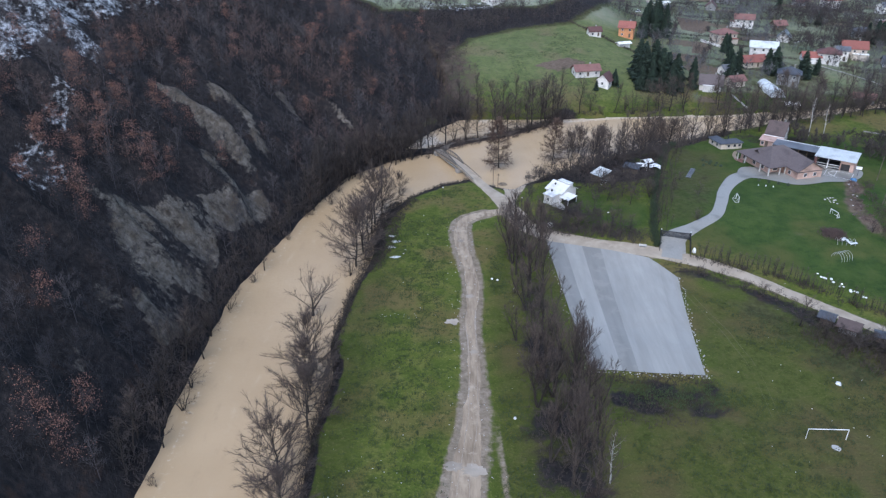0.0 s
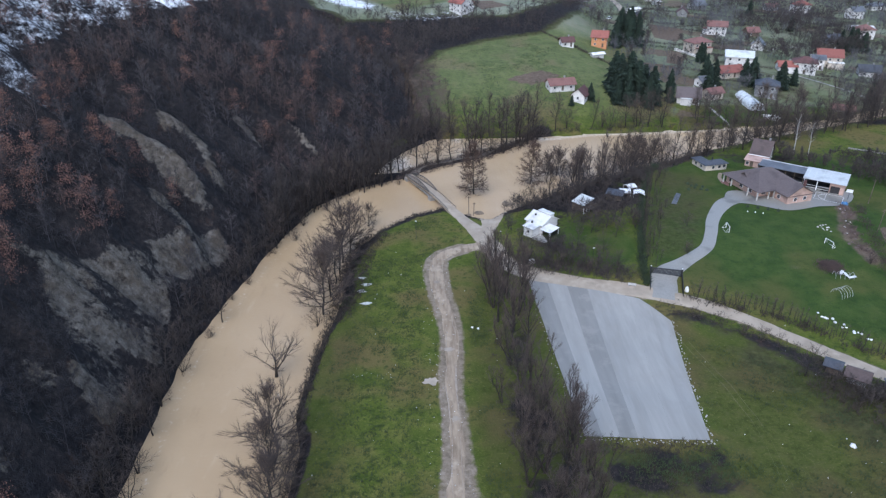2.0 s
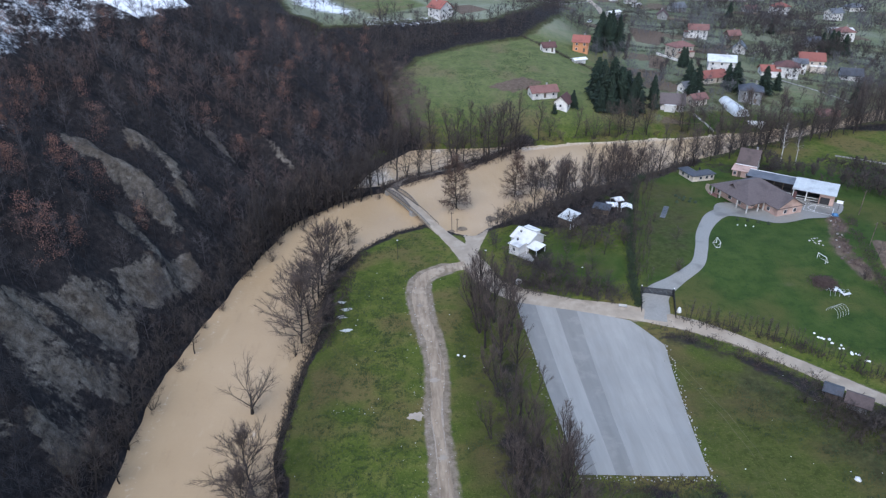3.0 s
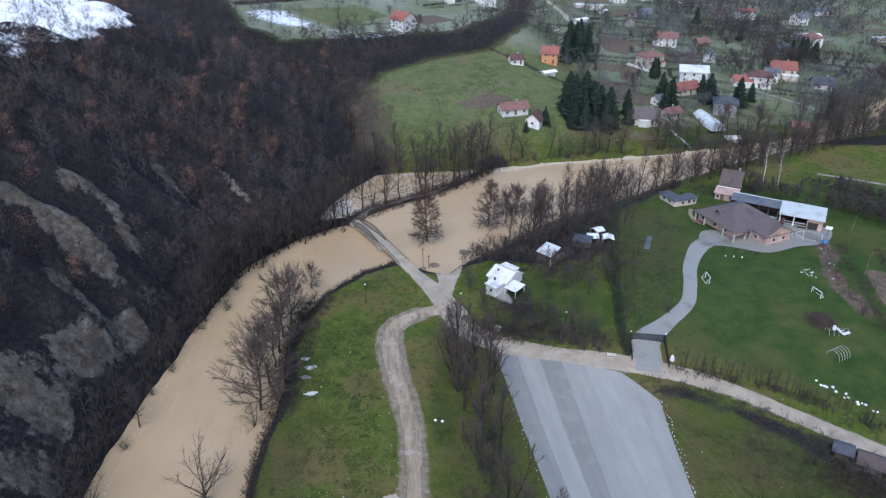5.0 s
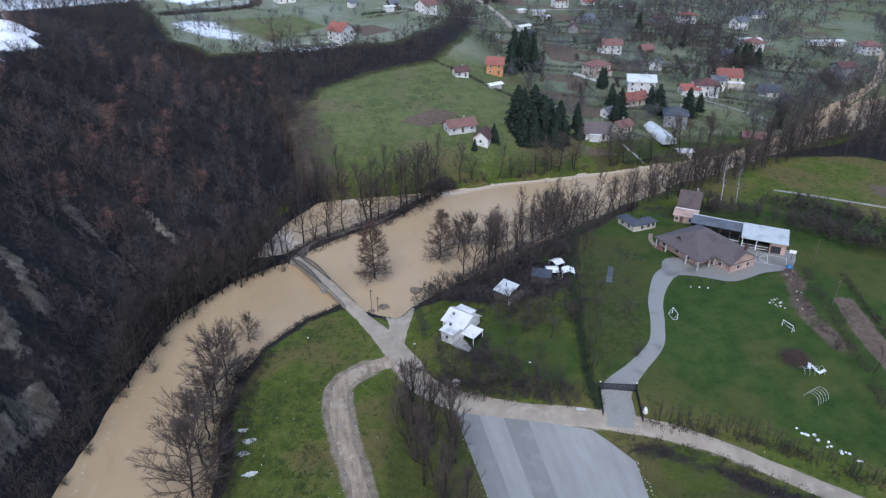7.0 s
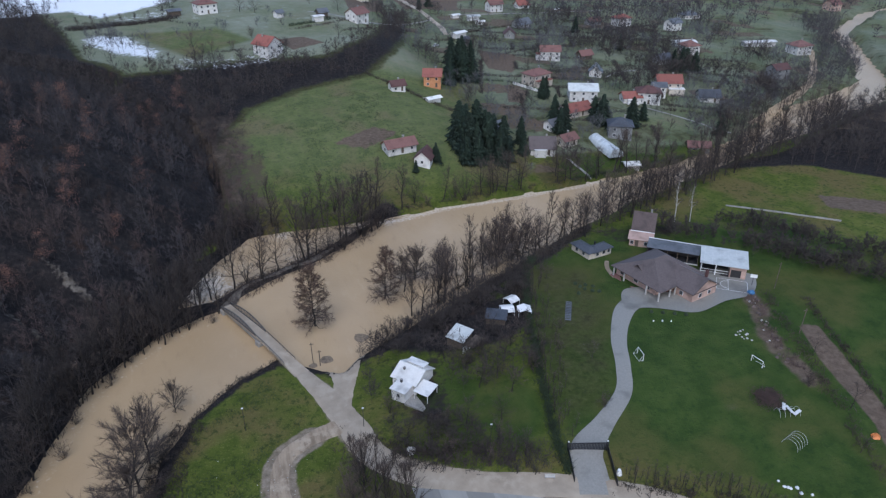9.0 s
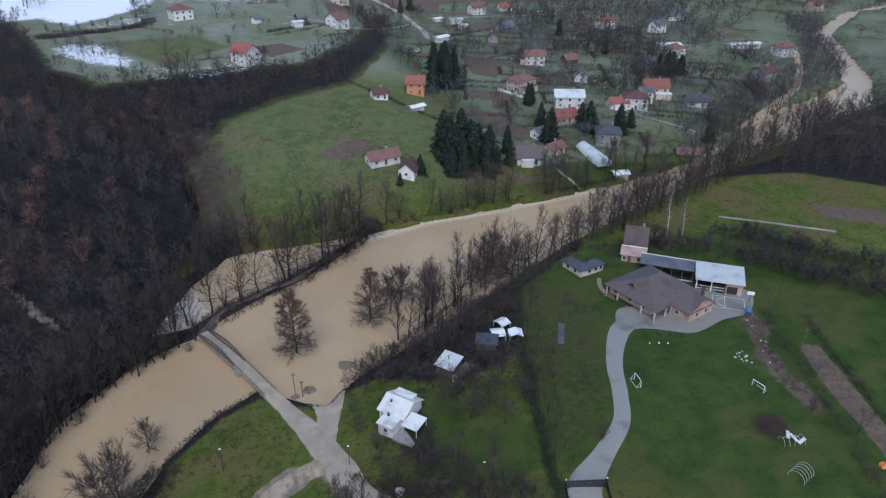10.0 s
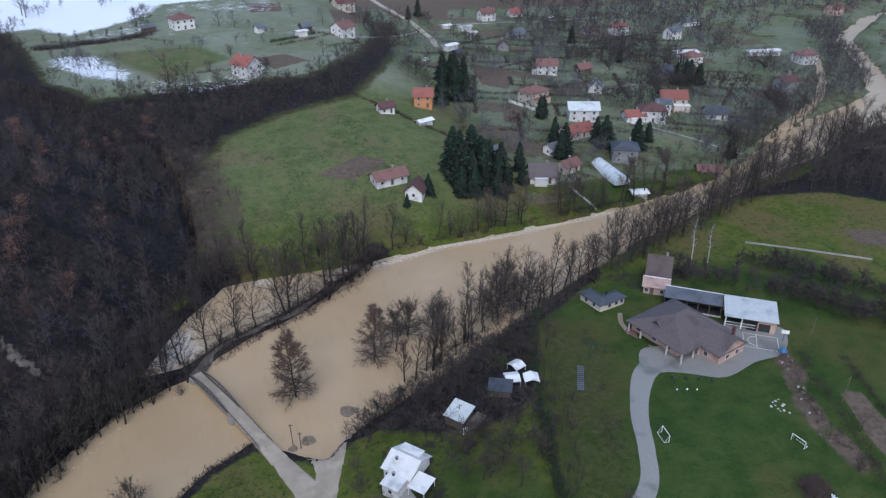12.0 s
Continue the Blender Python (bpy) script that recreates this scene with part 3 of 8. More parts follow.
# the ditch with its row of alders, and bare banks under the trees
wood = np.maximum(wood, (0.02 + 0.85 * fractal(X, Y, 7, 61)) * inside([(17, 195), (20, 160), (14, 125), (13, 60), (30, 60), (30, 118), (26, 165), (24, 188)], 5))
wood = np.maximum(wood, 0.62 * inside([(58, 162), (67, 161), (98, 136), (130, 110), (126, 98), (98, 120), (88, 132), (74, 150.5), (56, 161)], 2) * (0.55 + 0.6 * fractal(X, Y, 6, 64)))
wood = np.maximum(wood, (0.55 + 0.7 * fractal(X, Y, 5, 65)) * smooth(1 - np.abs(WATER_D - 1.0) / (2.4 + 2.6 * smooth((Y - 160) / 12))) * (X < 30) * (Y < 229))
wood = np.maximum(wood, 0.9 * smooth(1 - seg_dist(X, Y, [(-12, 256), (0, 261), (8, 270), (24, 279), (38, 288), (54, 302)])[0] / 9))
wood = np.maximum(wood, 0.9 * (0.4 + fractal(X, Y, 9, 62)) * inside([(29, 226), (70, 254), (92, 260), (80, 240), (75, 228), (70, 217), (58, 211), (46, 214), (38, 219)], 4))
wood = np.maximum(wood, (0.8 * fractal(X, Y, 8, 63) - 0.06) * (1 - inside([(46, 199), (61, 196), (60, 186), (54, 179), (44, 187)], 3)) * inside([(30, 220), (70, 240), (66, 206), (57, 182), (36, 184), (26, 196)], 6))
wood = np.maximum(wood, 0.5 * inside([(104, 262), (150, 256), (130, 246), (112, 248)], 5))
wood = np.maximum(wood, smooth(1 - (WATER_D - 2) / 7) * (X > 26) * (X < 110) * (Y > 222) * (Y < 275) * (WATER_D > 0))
cliff = bare_rock(X, Y)
# light put into the colour: pale marl thickens on the lit spur sides
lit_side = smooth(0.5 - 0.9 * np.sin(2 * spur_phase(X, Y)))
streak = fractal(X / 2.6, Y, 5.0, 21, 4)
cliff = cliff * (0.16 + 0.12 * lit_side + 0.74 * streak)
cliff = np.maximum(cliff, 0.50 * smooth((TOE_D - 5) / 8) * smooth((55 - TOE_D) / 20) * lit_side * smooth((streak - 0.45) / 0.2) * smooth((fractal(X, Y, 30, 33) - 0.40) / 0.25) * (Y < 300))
snow = np.maximum(smooth((Z - 48) / 10) * (Y < 300), smooth((Z - 50) / 6))
snow = np.maximum(0.54 * snow * (TOE_D > 10), 0.75 * smooth((Z - 49) / 5) * smooth((Y - 285) / 15))
snow = np.maximum(snow, 0.52 * np.maximum(spot(-102, 206, 13, 24, 20), spot(-110, 180, 12, 20)) * (TOE_D > 20))
snow = np.maximum(snow, 0.49 * np.maximum(spot(-88, 145, 10, 17), spot(-93, 168, 8, 14)) * (TOE_D > 20))
UPPER_SNOW = [(-200, 500), (-72, 540), (-52, 519), (-15, 558), (-6, 592), (60, 604), (60, 900), (-600, 900), (-600, 600)]
snow = np.maximum(snow, 0.80 * inside(UPPER_SNOW, 14))
snow = np.maximum(snow, 0.70 * inside([(-60, 490), (-34, 486), (-16, 448), (-17, 428), (-41, 444), (-58, 466)], 11))
snow = np.maximum(snow, 0.50 * inside([(-22, 440), (-4, 436), (22, 438), (40, 434), (36, 424), (16, 420), (-13, 420)], 4))
snow = np.maximum(snow, 0.52 * inside([(-64, 520), (-40, 506), (-20, 515), (-4, 506), (-14, 556), (-52, 520)], 6))
snow = np.maximum(snow, 0.5 * inside([(-9, 518), (6, 571), (53, 551), (69, 572), (60, 600), (-10, 600)], 8))
snow = np.maximum(snow, 0.42 * inside([(-20, 500), (60, 460), (75, 500), (60, 545), (-10, 560)], 12))
snow = np.maximum(snow, 0.36 * smooth((Y - 425) / 40) * (1 - smooth((X - 60) / 60)) * (TOE_D < 0))
tilled = 0
for p in ([(44, 346), (62, 357), (71, 350), (55, 340)], [(33, 458), (49, 462), (58, 447), (41, 438)], [(91, 574), (129, 638), (121, 588), (86, 524)], [(140, 639), (194, 643), (178, 597), (141, 603)], [(41, 586), (62, 581), (60, 556), (42, 556)], [(161, 662), (212, 664), (200, 631), (151, 625)], [(139.5, 405), (150, 402), (140, 384), (133, 386)], [(152, 483), (170, 467), (154, 430), (144, 442)],
          [(133.2, 197), (137.8, 195.5), (134.6, 180.4), (131.8, 168), (124, 146), (117, 146), (125.6, 165), (127.2, 175), (129, 185.5)], [(120, 640), (330, 640), (330, 760), (60, 760), (70, 680)],
          [(197, 261), (218, 249.5), (209, 240.6), (193.6, 250.6)]):
    tilled = np.maximum(tilled, inside(p, 1.2))
tilled = np.maximum(tilled, (0.42 + 0.5 * fractal(X, Y, 4, 66)) * smooth(1.2 - seg_dist(X, Y, [(131, 213), (129, 206), (124, 198), (121.5, 190), (122, 180)])[0] / 4.6))
tilled = np.maximum(tilled, 0.50 * smooth((TOE_D + 30) / 20) * (TOE_D < 1) * smooth((Y - 300) / 14) * (1 - smooth((Y - 375) / 20)))
tilled = np.maximum(tilled, 0.6 * spot(109, 178, 4.5, 3.2))
tilled = np.maximum(tilled, 0.42 * spot(99, 177, 4, 3))
lawn = inside([(60, 176), (70, 172), (104, 150), (150, 110), (190, 150), (175, 250), (120, 256), (82, 250), (70, 215)], 5)
lawn = np.maximum(lawn, 0.8 * inside([(32, 215), (60, 200), (57, 178), (34, 186)], 5))
lawn = np.maximum(lawn, inside([(46, 199), (61, 196), (60, 186), (54, 179), (44, 187)], 2))
for p in ([(122, 396), (139, 388), (133, 373), (116, 376)], [(135, 330), (150, 324), (143, 312), (129, 316)], [(278, 666), (325, 663), (292, 601), (253, 601)]):
    lawn = np.maximum(lawn, inside(p, 1.5))
lawn = np.maximum(lawn, 0.9 * inside([(133, 312), (134, 328), (147, 328), (146, 314)], 3))
weeds = np.maximum(0.62 * inside([(33, 119), (57, 117), (58, 109), (50, 105), (38, 103), (31, 107)], 6), 0.55 * inside([(60, 160), (95, 136), (100, 120), (84, 112), (70, 140)], 6))
weeds = np.maximum(weeds, 0.45 * inside([(61, 180), (70, 183), (80, 192), (92, 214), (96, 240), (82, 246), (68, 208)], 4))
weeds = np.maximum(weeds, 0.5 * inside([(58, 160), (66, 162), (130, 110), (126, 104), (62, 156)], 2))
weeds = np.maximum(weeds, 0.5 * smooth((TOE_D + 34) / 28) * smooth((Y - 296) / 10) * (Y < 400))
weeds = np.maximum(weeds, 0.7 * smooth(1 - np.abs(poly_sd(X, Y, FOREST_STRIP)) / 8))
weeds = np.maximum(weeds, 0.42 * (smooth((X - 98 - 16 * fractal(X, Y, 14, 71)) / 12) * (Y > 305)) * (0.6 + 0.8 * fractal(X, Y, 30, 8)))
frost = 0.95 * (0.4 + fractal(X, Y, 25, 91)) * smooth((Y - 396) / 40) * (1 - smooth((X - 75) / 70)) * (TOE_D < 0)
frost = np.maximum(frost, 0.35 * smooth((Y - 470) / 80))
frost = frost * (1 - 0.75 * inside([(-35, 486), (8, 491), (24, 462), (-6, 434), (-16, 449)], 2.5))
rank = 0.75 * inside([(58, 158), (100, 132), (150, 100), (150, 40), (32, 40), (32, 108), (56, 112)], 5)
rank = np.maximum(rank, 0.7 * inside([(9, 60), (12, 150), (16, 190), (30, 180), (34, 120), (34, 60)], 3))
rank = np.maximum(rank, 0.55 * inside([(-24, 60), (-24, 150), (-16, 176), (-11, 178), (-15, 130), (-15, 60)], 4))
rank = np.maximum(rank, 0.8 * fractal(X, Y, 18, 95) * inside([(62, 182), (80, 188), (88, 208), (98, 236), (84, 248), (70, 214)], 4))
# the village plots, each with its own growth
PU, PV = (X * 0.94 - Y * 0.34) / 19, (X * 0.34 + Y * 0.94) / 15
PU, PV = PU + 0.12 * np.sin(PV * 2.1), PV + 0.12 * np.sin(PU * 1.7)
plot_kind = hash2(np.floor(PU + 0.5 * np.floor(PV)), np.floor(PV), 3)
in_plots = smooth((X - 112) / 6) * (Y > 316) * (poly_sd(X, Y, RIVER) > 6) * (Y < 700)
lawn = np.maximum(lawn, in_plots * 0.8 * (plot_kind < 0.30))
tilled = np.maximum(tilled, in_plots * 0.62 * (plot_kind > 0.87))
weeds = weeds * (1 - 0.75 * in_plots * (plot_kind < 0.42))
frost = np.maximum(frost, in_plots * 0.4 * (plot_kind > 0.42) * (plot_kind < 0.7))
# haze put into the grass colour of the far field and the village
frost = np.maximum(frost, 0.22 * smooth((Y - 300) / 40) * (X > 0) * (X < 110))
frost = np.maximum(frost, 0.8 * (0.3 + fractal(X, Y, 22, 92)) * smooth((X - 105) / 30) * (Y > 330))
mud = 0
for line, out in (([p[:2] + (p[2],) for p in TRACK[1:]], 0.3), ([(8.2, 128, 0.6), (9.6, 112, 1.4), (10.2, 98, 2.0), (11, 80, 2.0), (11, 50, 2.0)], -0.25), ([(10, 230, 3.0), (13.8, 221, 3.5), (18.5, 210, 5.4), (24.5, 189, 6), (43, 174, 6), (66, 164.5, 5), (86, 149.5, 4.2), (125, 113, 4.2)], 0.0)):
    L = resample(line, 0.8)
    D = np.full(X.shape, 1e9)
    for x, y, w in L:
        near = (np.abs(X - x) < 9) & (np.abs(Y - y) < 9)
        D[near] = np.minimum(D[near], np.hypot(X[near] - x, Y[near] - y) - w / 2)
    mud = np.maximum(mud, smooth(0.55 - (D - out) / 2.4) * 0.85)
mud = np.maximum(mud, 0.42 * smooth(1 - np.abs(Y - 141 + 0.5 * np.sin(X / 3)) / 1.6) * smooth((X + 18) / 4) * (X < 6))
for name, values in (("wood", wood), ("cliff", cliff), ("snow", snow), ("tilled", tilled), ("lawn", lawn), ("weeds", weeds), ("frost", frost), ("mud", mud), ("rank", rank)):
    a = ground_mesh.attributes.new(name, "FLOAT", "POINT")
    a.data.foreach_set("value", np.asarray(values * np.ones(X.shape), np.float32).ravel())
ground = tagged(new("ground", ground_mesh), "winter grass, leaf litter and grey marl slopes of a river valley", "ground", kind="structure")

# ---- flood water ----
wx, wy = np.meshgrid(np.concatenate([np.arange(-80, 160, 2.5), np.arange(160, 721, 10.0)]), np.concatenate([np.arange(-80, 80, 10.0), np.arange(80, 320, 2.5), np.arange(320, 641, 10.0)]))
nw = wx.shape[1]
wi = (np.arange(wx.shape[0] - 1)[:, None] * nw + np.arange(nw - 1)).ravel()
water_mesh = fast_mesh("river_water", np.stack([wx, wy, wx * 0], -1).reshape(-1, 3), np.c_[wi, wi + 1, wi + nw + 1, wi + nw], M_WATER, True)
shore = seg_dist(wx, wy, FAR_BANK)[0]
froth = smooth(1 - np.abs(shore - 2.2) / 5) * smooth((wx - 40) / 12) * (1 - smooth((wx - 130) / 60)) * 0.64
froth = np.maximum(froth, 0.45 * (poly_sd(wx, wy, POOL) < 3) * fractal(wx, wy, 9, 4) * 2.0)
froth = np.maximum(froth, 0.45 * smooth(1 - np.abs(poly_sd(wx, wy, POOL) + 1) / 4) * smooth((wy - 266 - 0.45 * wx) / 8))
froth = np.maximum(froth, 0.42 * smooth(1 - np.abs(seg_dist(wx, wy, LEFT_BANK)[0] - 3) / 5) * (wx < 0))
froth = np.maximum(froth, 0.5 * smooth(1 - np.hypot((wx + 30) / 4, (wy - 138) / 7)))
water_mesh.attributes.new("froth", "FLOAT", "POINT").data.foreach_set("value", np.asarray(froth, np.float32).ravel())
water = tagged(new("river_water", water_mesh), "muddy brown flood water of a swollen river", "river", kind="structure")

# ---- roads ----
MAIN_ROAD = [(13.6, 222, 3.3), (14.6, 219.5, 3.7), (18.5, 210, 5.4), (21.8, 199, 6.2), (24.5, 189, 6), (32, 180.5, 6), (43, 174, 6), (55, 169.5, 5.5), (66, 164.5, 5), (77, 158, 4.2), (86, 149.5, 4.2), (97, 139, 4.2), (125, 113, 4.2), (180, 70, 4.2)]
tagged(new("road", ribbon("road", MAIN_ROAD, M_ROAD, 0.10, 8, 0.25)), "wet mud-streaked asphalt lane from the bridge", "road", kind="structure")
tagged(new("road_slip", ribbon("road_slip", [(20.5, 204, 5), (22.5, 213, 6), (23.5, 218, 8), (24.5, 224, 10)], M_ROAD, 0.045, 6, 0.4, seed=3)), "muddy lane running down into the flood", "road", kind="structure")
tagged(new("dirt_track", ribbon("dirt_track", [(x, y, w - 2.4) for x, y, w in TRACK], M_GRAVEL, 0.075, 8, 0.5, seed=5)), "stony muddy track with pale puddled ruts", "track", kind="structure")
for k, off in enumerate((-1.0, 0.8)):
    for q, (a, b) in enumerate(((3, 6), (5, 8), (7, 12))):
        rut = [(x + off + 0.25 * math.sin(3 * y + k), y, 0.28) for x, y, w in TRACK[a:b]]
        tagged(new("wheel_rut", ribbon("wheel_rut", rut, M_RUT, 0.095, 2, 0.22, 0.9, 60 + k + 7 * q)), "wet wheel rut along the track", "track", kind="structure")
for off in (-0.75, 0.75):
    wheel = [(60.5 + off, 150, 0.3), (63 + off, 141, 0.32), (64.8 + off, 131, 0.32), (65.6 + off, 120, 0.3), (64 + off, 106, 0.25)]
    tagged(new("wheel_track", ribbon("wheel_track", wheel, M_TRODDEN, 0.03, 2, 0.16, 0.9, 77)), "faint wheel track across the rough grass", "track", kind="structure")
DRIVE = [(60.5, 165.5, 7.5), (62.2, 171, 6.8), (64, 175.5, 6.4), (71, 181, 4.2), (79, 187.5, 3.5), (83.3, 195, 3.4), (86.8, 203, 3.6), (91, 210, 4.2), (96, 216, 5), (101, 219, 5.5)]
tagged(new("driveway", ribbon("driveway", DRIVE, M_DRIVE, 0.12, 6, 0.05, seed=7)), "grey paved driveway winding up to the villa", "driveway", kind="structure")
tagged(new("dyke_road", ribbon("dyke_road", [(-2, 257, 2.4), (3, 266, 2.0), (12, 271.5, 1.6), (24, 277.5, 1.2), (32, 282.6, 0.8)], M_ASPHALT_MUD, 0.09, 4, 0.5, seed=6)), "dark muddy road along the flooded dyke", "road", kind="structure")
YARD = [(96, 215.5), (101, 215), (107, 212), (113, 209), (123, 211.5), (131, 212), (137, 217), (138, 222), (128, 229), (123, 222), (113, 219), (105, 224), (100, 224), (97, 219.5)]
tagged(new("paved_yard", patch("paved_yard", resample([(*p, 0) for p in YARD + YARD[:1]], 1.5)[:-1, :2], M_DRIVE, 0.15, 1.5)), "grey paved yard in front of the villa", "yard", kind="structure")
foot = ribbon("garden_path", [(104, 240, 1.3), (102, 236, 1.3), (101.5, 231, 1.3)], M_GRAVEL, 0.1, 2, 0.05, seed=9)
tagged(new("garden_path", foot), "narrow brown garden path to the pavilion", "path", kind="structure")
FAR_ROAD = [(146, 522, 3.5), (149, 545, 4), (149, 560, 4), (150, 590, 4), (147, 625, 4), (143, 660, 4), (140, 760, 4)]
tagged(new("village_road", ribbon("village_road", FAR_ROAD, M_ROAD, 0.15, 4, 0.2, 3, 11)), "pale village road climbing the slope", "road", kind="structure")
for k, line in enumerate(([(134, 326, 1.2), (137, 309, 1.2)], [(196, 370, 1.3), (212, 350, 1.3), (222, 338, 1.3)], [(200, 415, 1.3), (212, 424, 1.3), (225, 427, 1.3)], [(166, 580, 2), (230, 585, 2), (300, 600, 2)], [(60, 520, 2), (90, 505, 2), (120, 545, 2), (148, 565, 2)])):
    tagged(new("footpath", ribbon("footpath", line, M_CONCRETE, 0.15, 2, 0.08, 2, 20 + k)), "pale concrete garden path between village plots", "path", kind="structure")

tagged(new("flooded_lane", ribbon("flooded_lane", [(240, 346, 5), (258, 357, 5), (282, 372, 4.5), (306, 387, 4.5), (330, 408, 4), (350, 430, 4), (372, 456, 3)], M_WATER, 0.12, 3, 0.6, 3, 12)), "muddy water running down a riverside lane", "flood water", kind="structure")

# ---- the paved court, in lanes ----
court = thing("sports_court", "large wet grey asphalt court laid in lanes", "court", (0, 0, 0))
B0, B1, T0, T1, T2 = np.array((31.0, 120.9)), np.array((54.5, 118.6)), np.array((29.0, 178.6)), np.array((55.0, 166.0)), np.array((59.8, 157.0))
LANES = 7
for k in range(LANES):
    u = np.array([k / LANES, (k + 0.5) / LANES, (k + 1) / LANES])
    v = np.linspace(0, 1, 40)
    head = np.array([T0 + (T1 - T0) * q / 0.8 if q < 0.8 else T1 + (T2 - T1) * (q - 0.8) / 0.2 for q in u])
    P = (B0 * (1 - u[:, None]) + B1 * u[:, None])[None] * (1 - v[:, None, None]) + head[None] * v[:, None, None]
    zz = land(P[..., 0], P[..., 1]) + 0.13 + 0.006 * (k % 2)
    i = (np.arange(39)[:, None] * 3 + np.arange(2)).ravel()
    lane = part("lane", fast_mesh("lane", np.concatenate([P, zz[..., None]], -1).reshape(-1, 3), np.c_[i, i + 1, i + 4, i + 3], M_ASPHALT_DARK if k in (0, 2) else M_ASPHALT, True), None, court)
# ---- the bridge ----
def build_bridge():
    a, b = np.array((13.9, 221.3)), np.array((-1.8, 256.3))
    length = np.linalg.norm(b - a)
    turn = math.degrees(math.atan2(b[1] - a[1], b[0] - a[0]))
    root = thing("bridge", "narrow concrete road bridge with arched steel lattice sides over the flood", "bridge", (*a, 0), turn)
    n, span = 24, 19.0
    near = length - span
    hump = lambda s: 1.52 + 1.0 * math.sin(math.pi * min(max(s / length, 0), 1)) ** 1.5 + 0.35 * s / length
    half = lambda s: 1.45 + 0.45 * max(0.0, 1 - s / 9) ** 1.5
    under = lambda s: -0.45 - 1.6 * max(0.0, 1 - s / 9)
    bm = bmesh.new()
    for k in range(n):
        s0, s1 = k * length / n, (k + 1) * length / n
        vs = [bm.verts.new((s, y * half(s), hump(s) + dz)) for s in (s0, s1) for y, dz in ((-1, under(s)), (1, under(s)), (1, 0.0), (-1, 0.0))]
        for q in ((0, 1, 5, 4), (1, 2, 6, 5), (2, 3, 7, 6), (3, 0, 4, 7)) + (((3, 2, 1, 0),) if k == 0 else ()) + (((4, 5, 6, 7),) if k == n - 1 else ()):
            bm.faces.new([vs[i] for i in q])
    bmesh.ops.remove_doubles(bm, verts=bm.verts, dist=0.001)
    part("deck", bm, M_ROAD, root, "pale mud-filmed concrete deck")
    panels = 12
    at = lambda k: near + k * span / panels
    rise = lambda k: 0.55 + 1.25 * math.sin(math.pi * k / panels)
    for side in (-1.42, 1.42):
        truss = part("truss", bar_along([(at(k), side, hump(at(k)) + 0.1) for k in range(panels + 1)], 0.10), M_STEEL, root, "arched dark steel lattice side")
        part("top_chord", bar_along([(at(k), side, hump(at(k)) + rise(k)) for k in range(panels + 1)], 0.10), M_STEEL, truss)
        for k in range(panels + 1):
            part("post", beam(bmesh.new(), (at(k), side, hump(at(k))), (at(k), side, hump(at(k)) + rise(k)), 0.08, 4), M_STEEL, truss)
        for k in range(panels):
            part("brace", beam(bmesh.new(), (at(k), side, hump(at(k)) + 0.1), (at(k + 1), side, hump(at(k + 1)) + rise(k + 1)), 0.05, 4), M_STEEL, truss)
            part("brace", beam(bmesh.new(), (at(k + 1), side, hump(at(k + 1)) + 0.1), (at(k), side, hump(at(k)) + rise(k)), 0.05, 4), M_STEEL, truss)
        stops = [5.5 + k * (near - 5.5) / 8 for k in range(9)]
        rail = part("railing", bar_along([(q, side * half(q) / 1.45, hump(q) + 0.55) for q in stops], 0.06), M_STEEL, root, "low dark approach rail")
        for s0 in stops:
            part("post", beam(bmesh.new(), (s0, side * half(s0) / 1.45, hump(s0) - 0.1), (s0, side * half(s0) / 1.45, hump(s0) + 0.58), 0.06, 4), M_STEEL, rail)
    for side in (-1.0, 1.0):
        part("girder", boxed(near - 1.0, length - 0.5, side - 0.18, side + 0.18, 0.75, 1.4), M_CONCRETE, root)
    for s in (near - 0.6, length - 0.4):
        part("abutment", boxed(s - 0.9, s + 0.9, -1.7, 1.7, -2.5, 1.3, 0.08), M_CONCRETE, root)


build_bridge()
# ---- buildings ----
def gable_body(bm, l, w, h, rise, base=-1.2):
    """Walls with two gables; the ridge runs along x."""
    ring = [(-w / 2, base), (w / 2, base), (w / 2, h), (0, h + rise), (-w / 2, h)]
    rows = [[bm.verts.new((x, y, z)) for y, z in ring] for x in (-l / 2, l / 2)]
    for k in range(5):
        j = (k + 1) % 5
        bm.faces.new((rows[0][k], rows[1][k], rows[1][j], rows[0][j]))
    bm.faces.new(rows[0])
    bm.faces.new(rows[1][::-1])
    return bm


def gable_roof(bm, l, w, h, rise, over=0.5, thick=0.18):
    k = 1 + 2 * over / w
    drop = rise * (k - 1)
    for s in (1, -1):
        top = [(-l / 2 - over, 0, h + rise + 0.06), (l / 2 + over, 0, h + rise + 0.06), (l / 2 + over, s * w / 2 * k, h - drop + 0.06), (-l / 2 - over, s * w / 2 * k, h - drop + 0.06)]
        vs = [bm.verts.new(p) for p in top] + [bm.verts.new((x, y, z + thick)) for x, y, z in top]
        for q in ((0, 1, 2, 3), (7, 6, 5, 4), (0, 4, 5, 1), (1, 5, 6, 2), (2, 6, 7, 3), (3, 7, 4, 0)):
            bm.faces.new([vs[i] for i in q])
    return bm


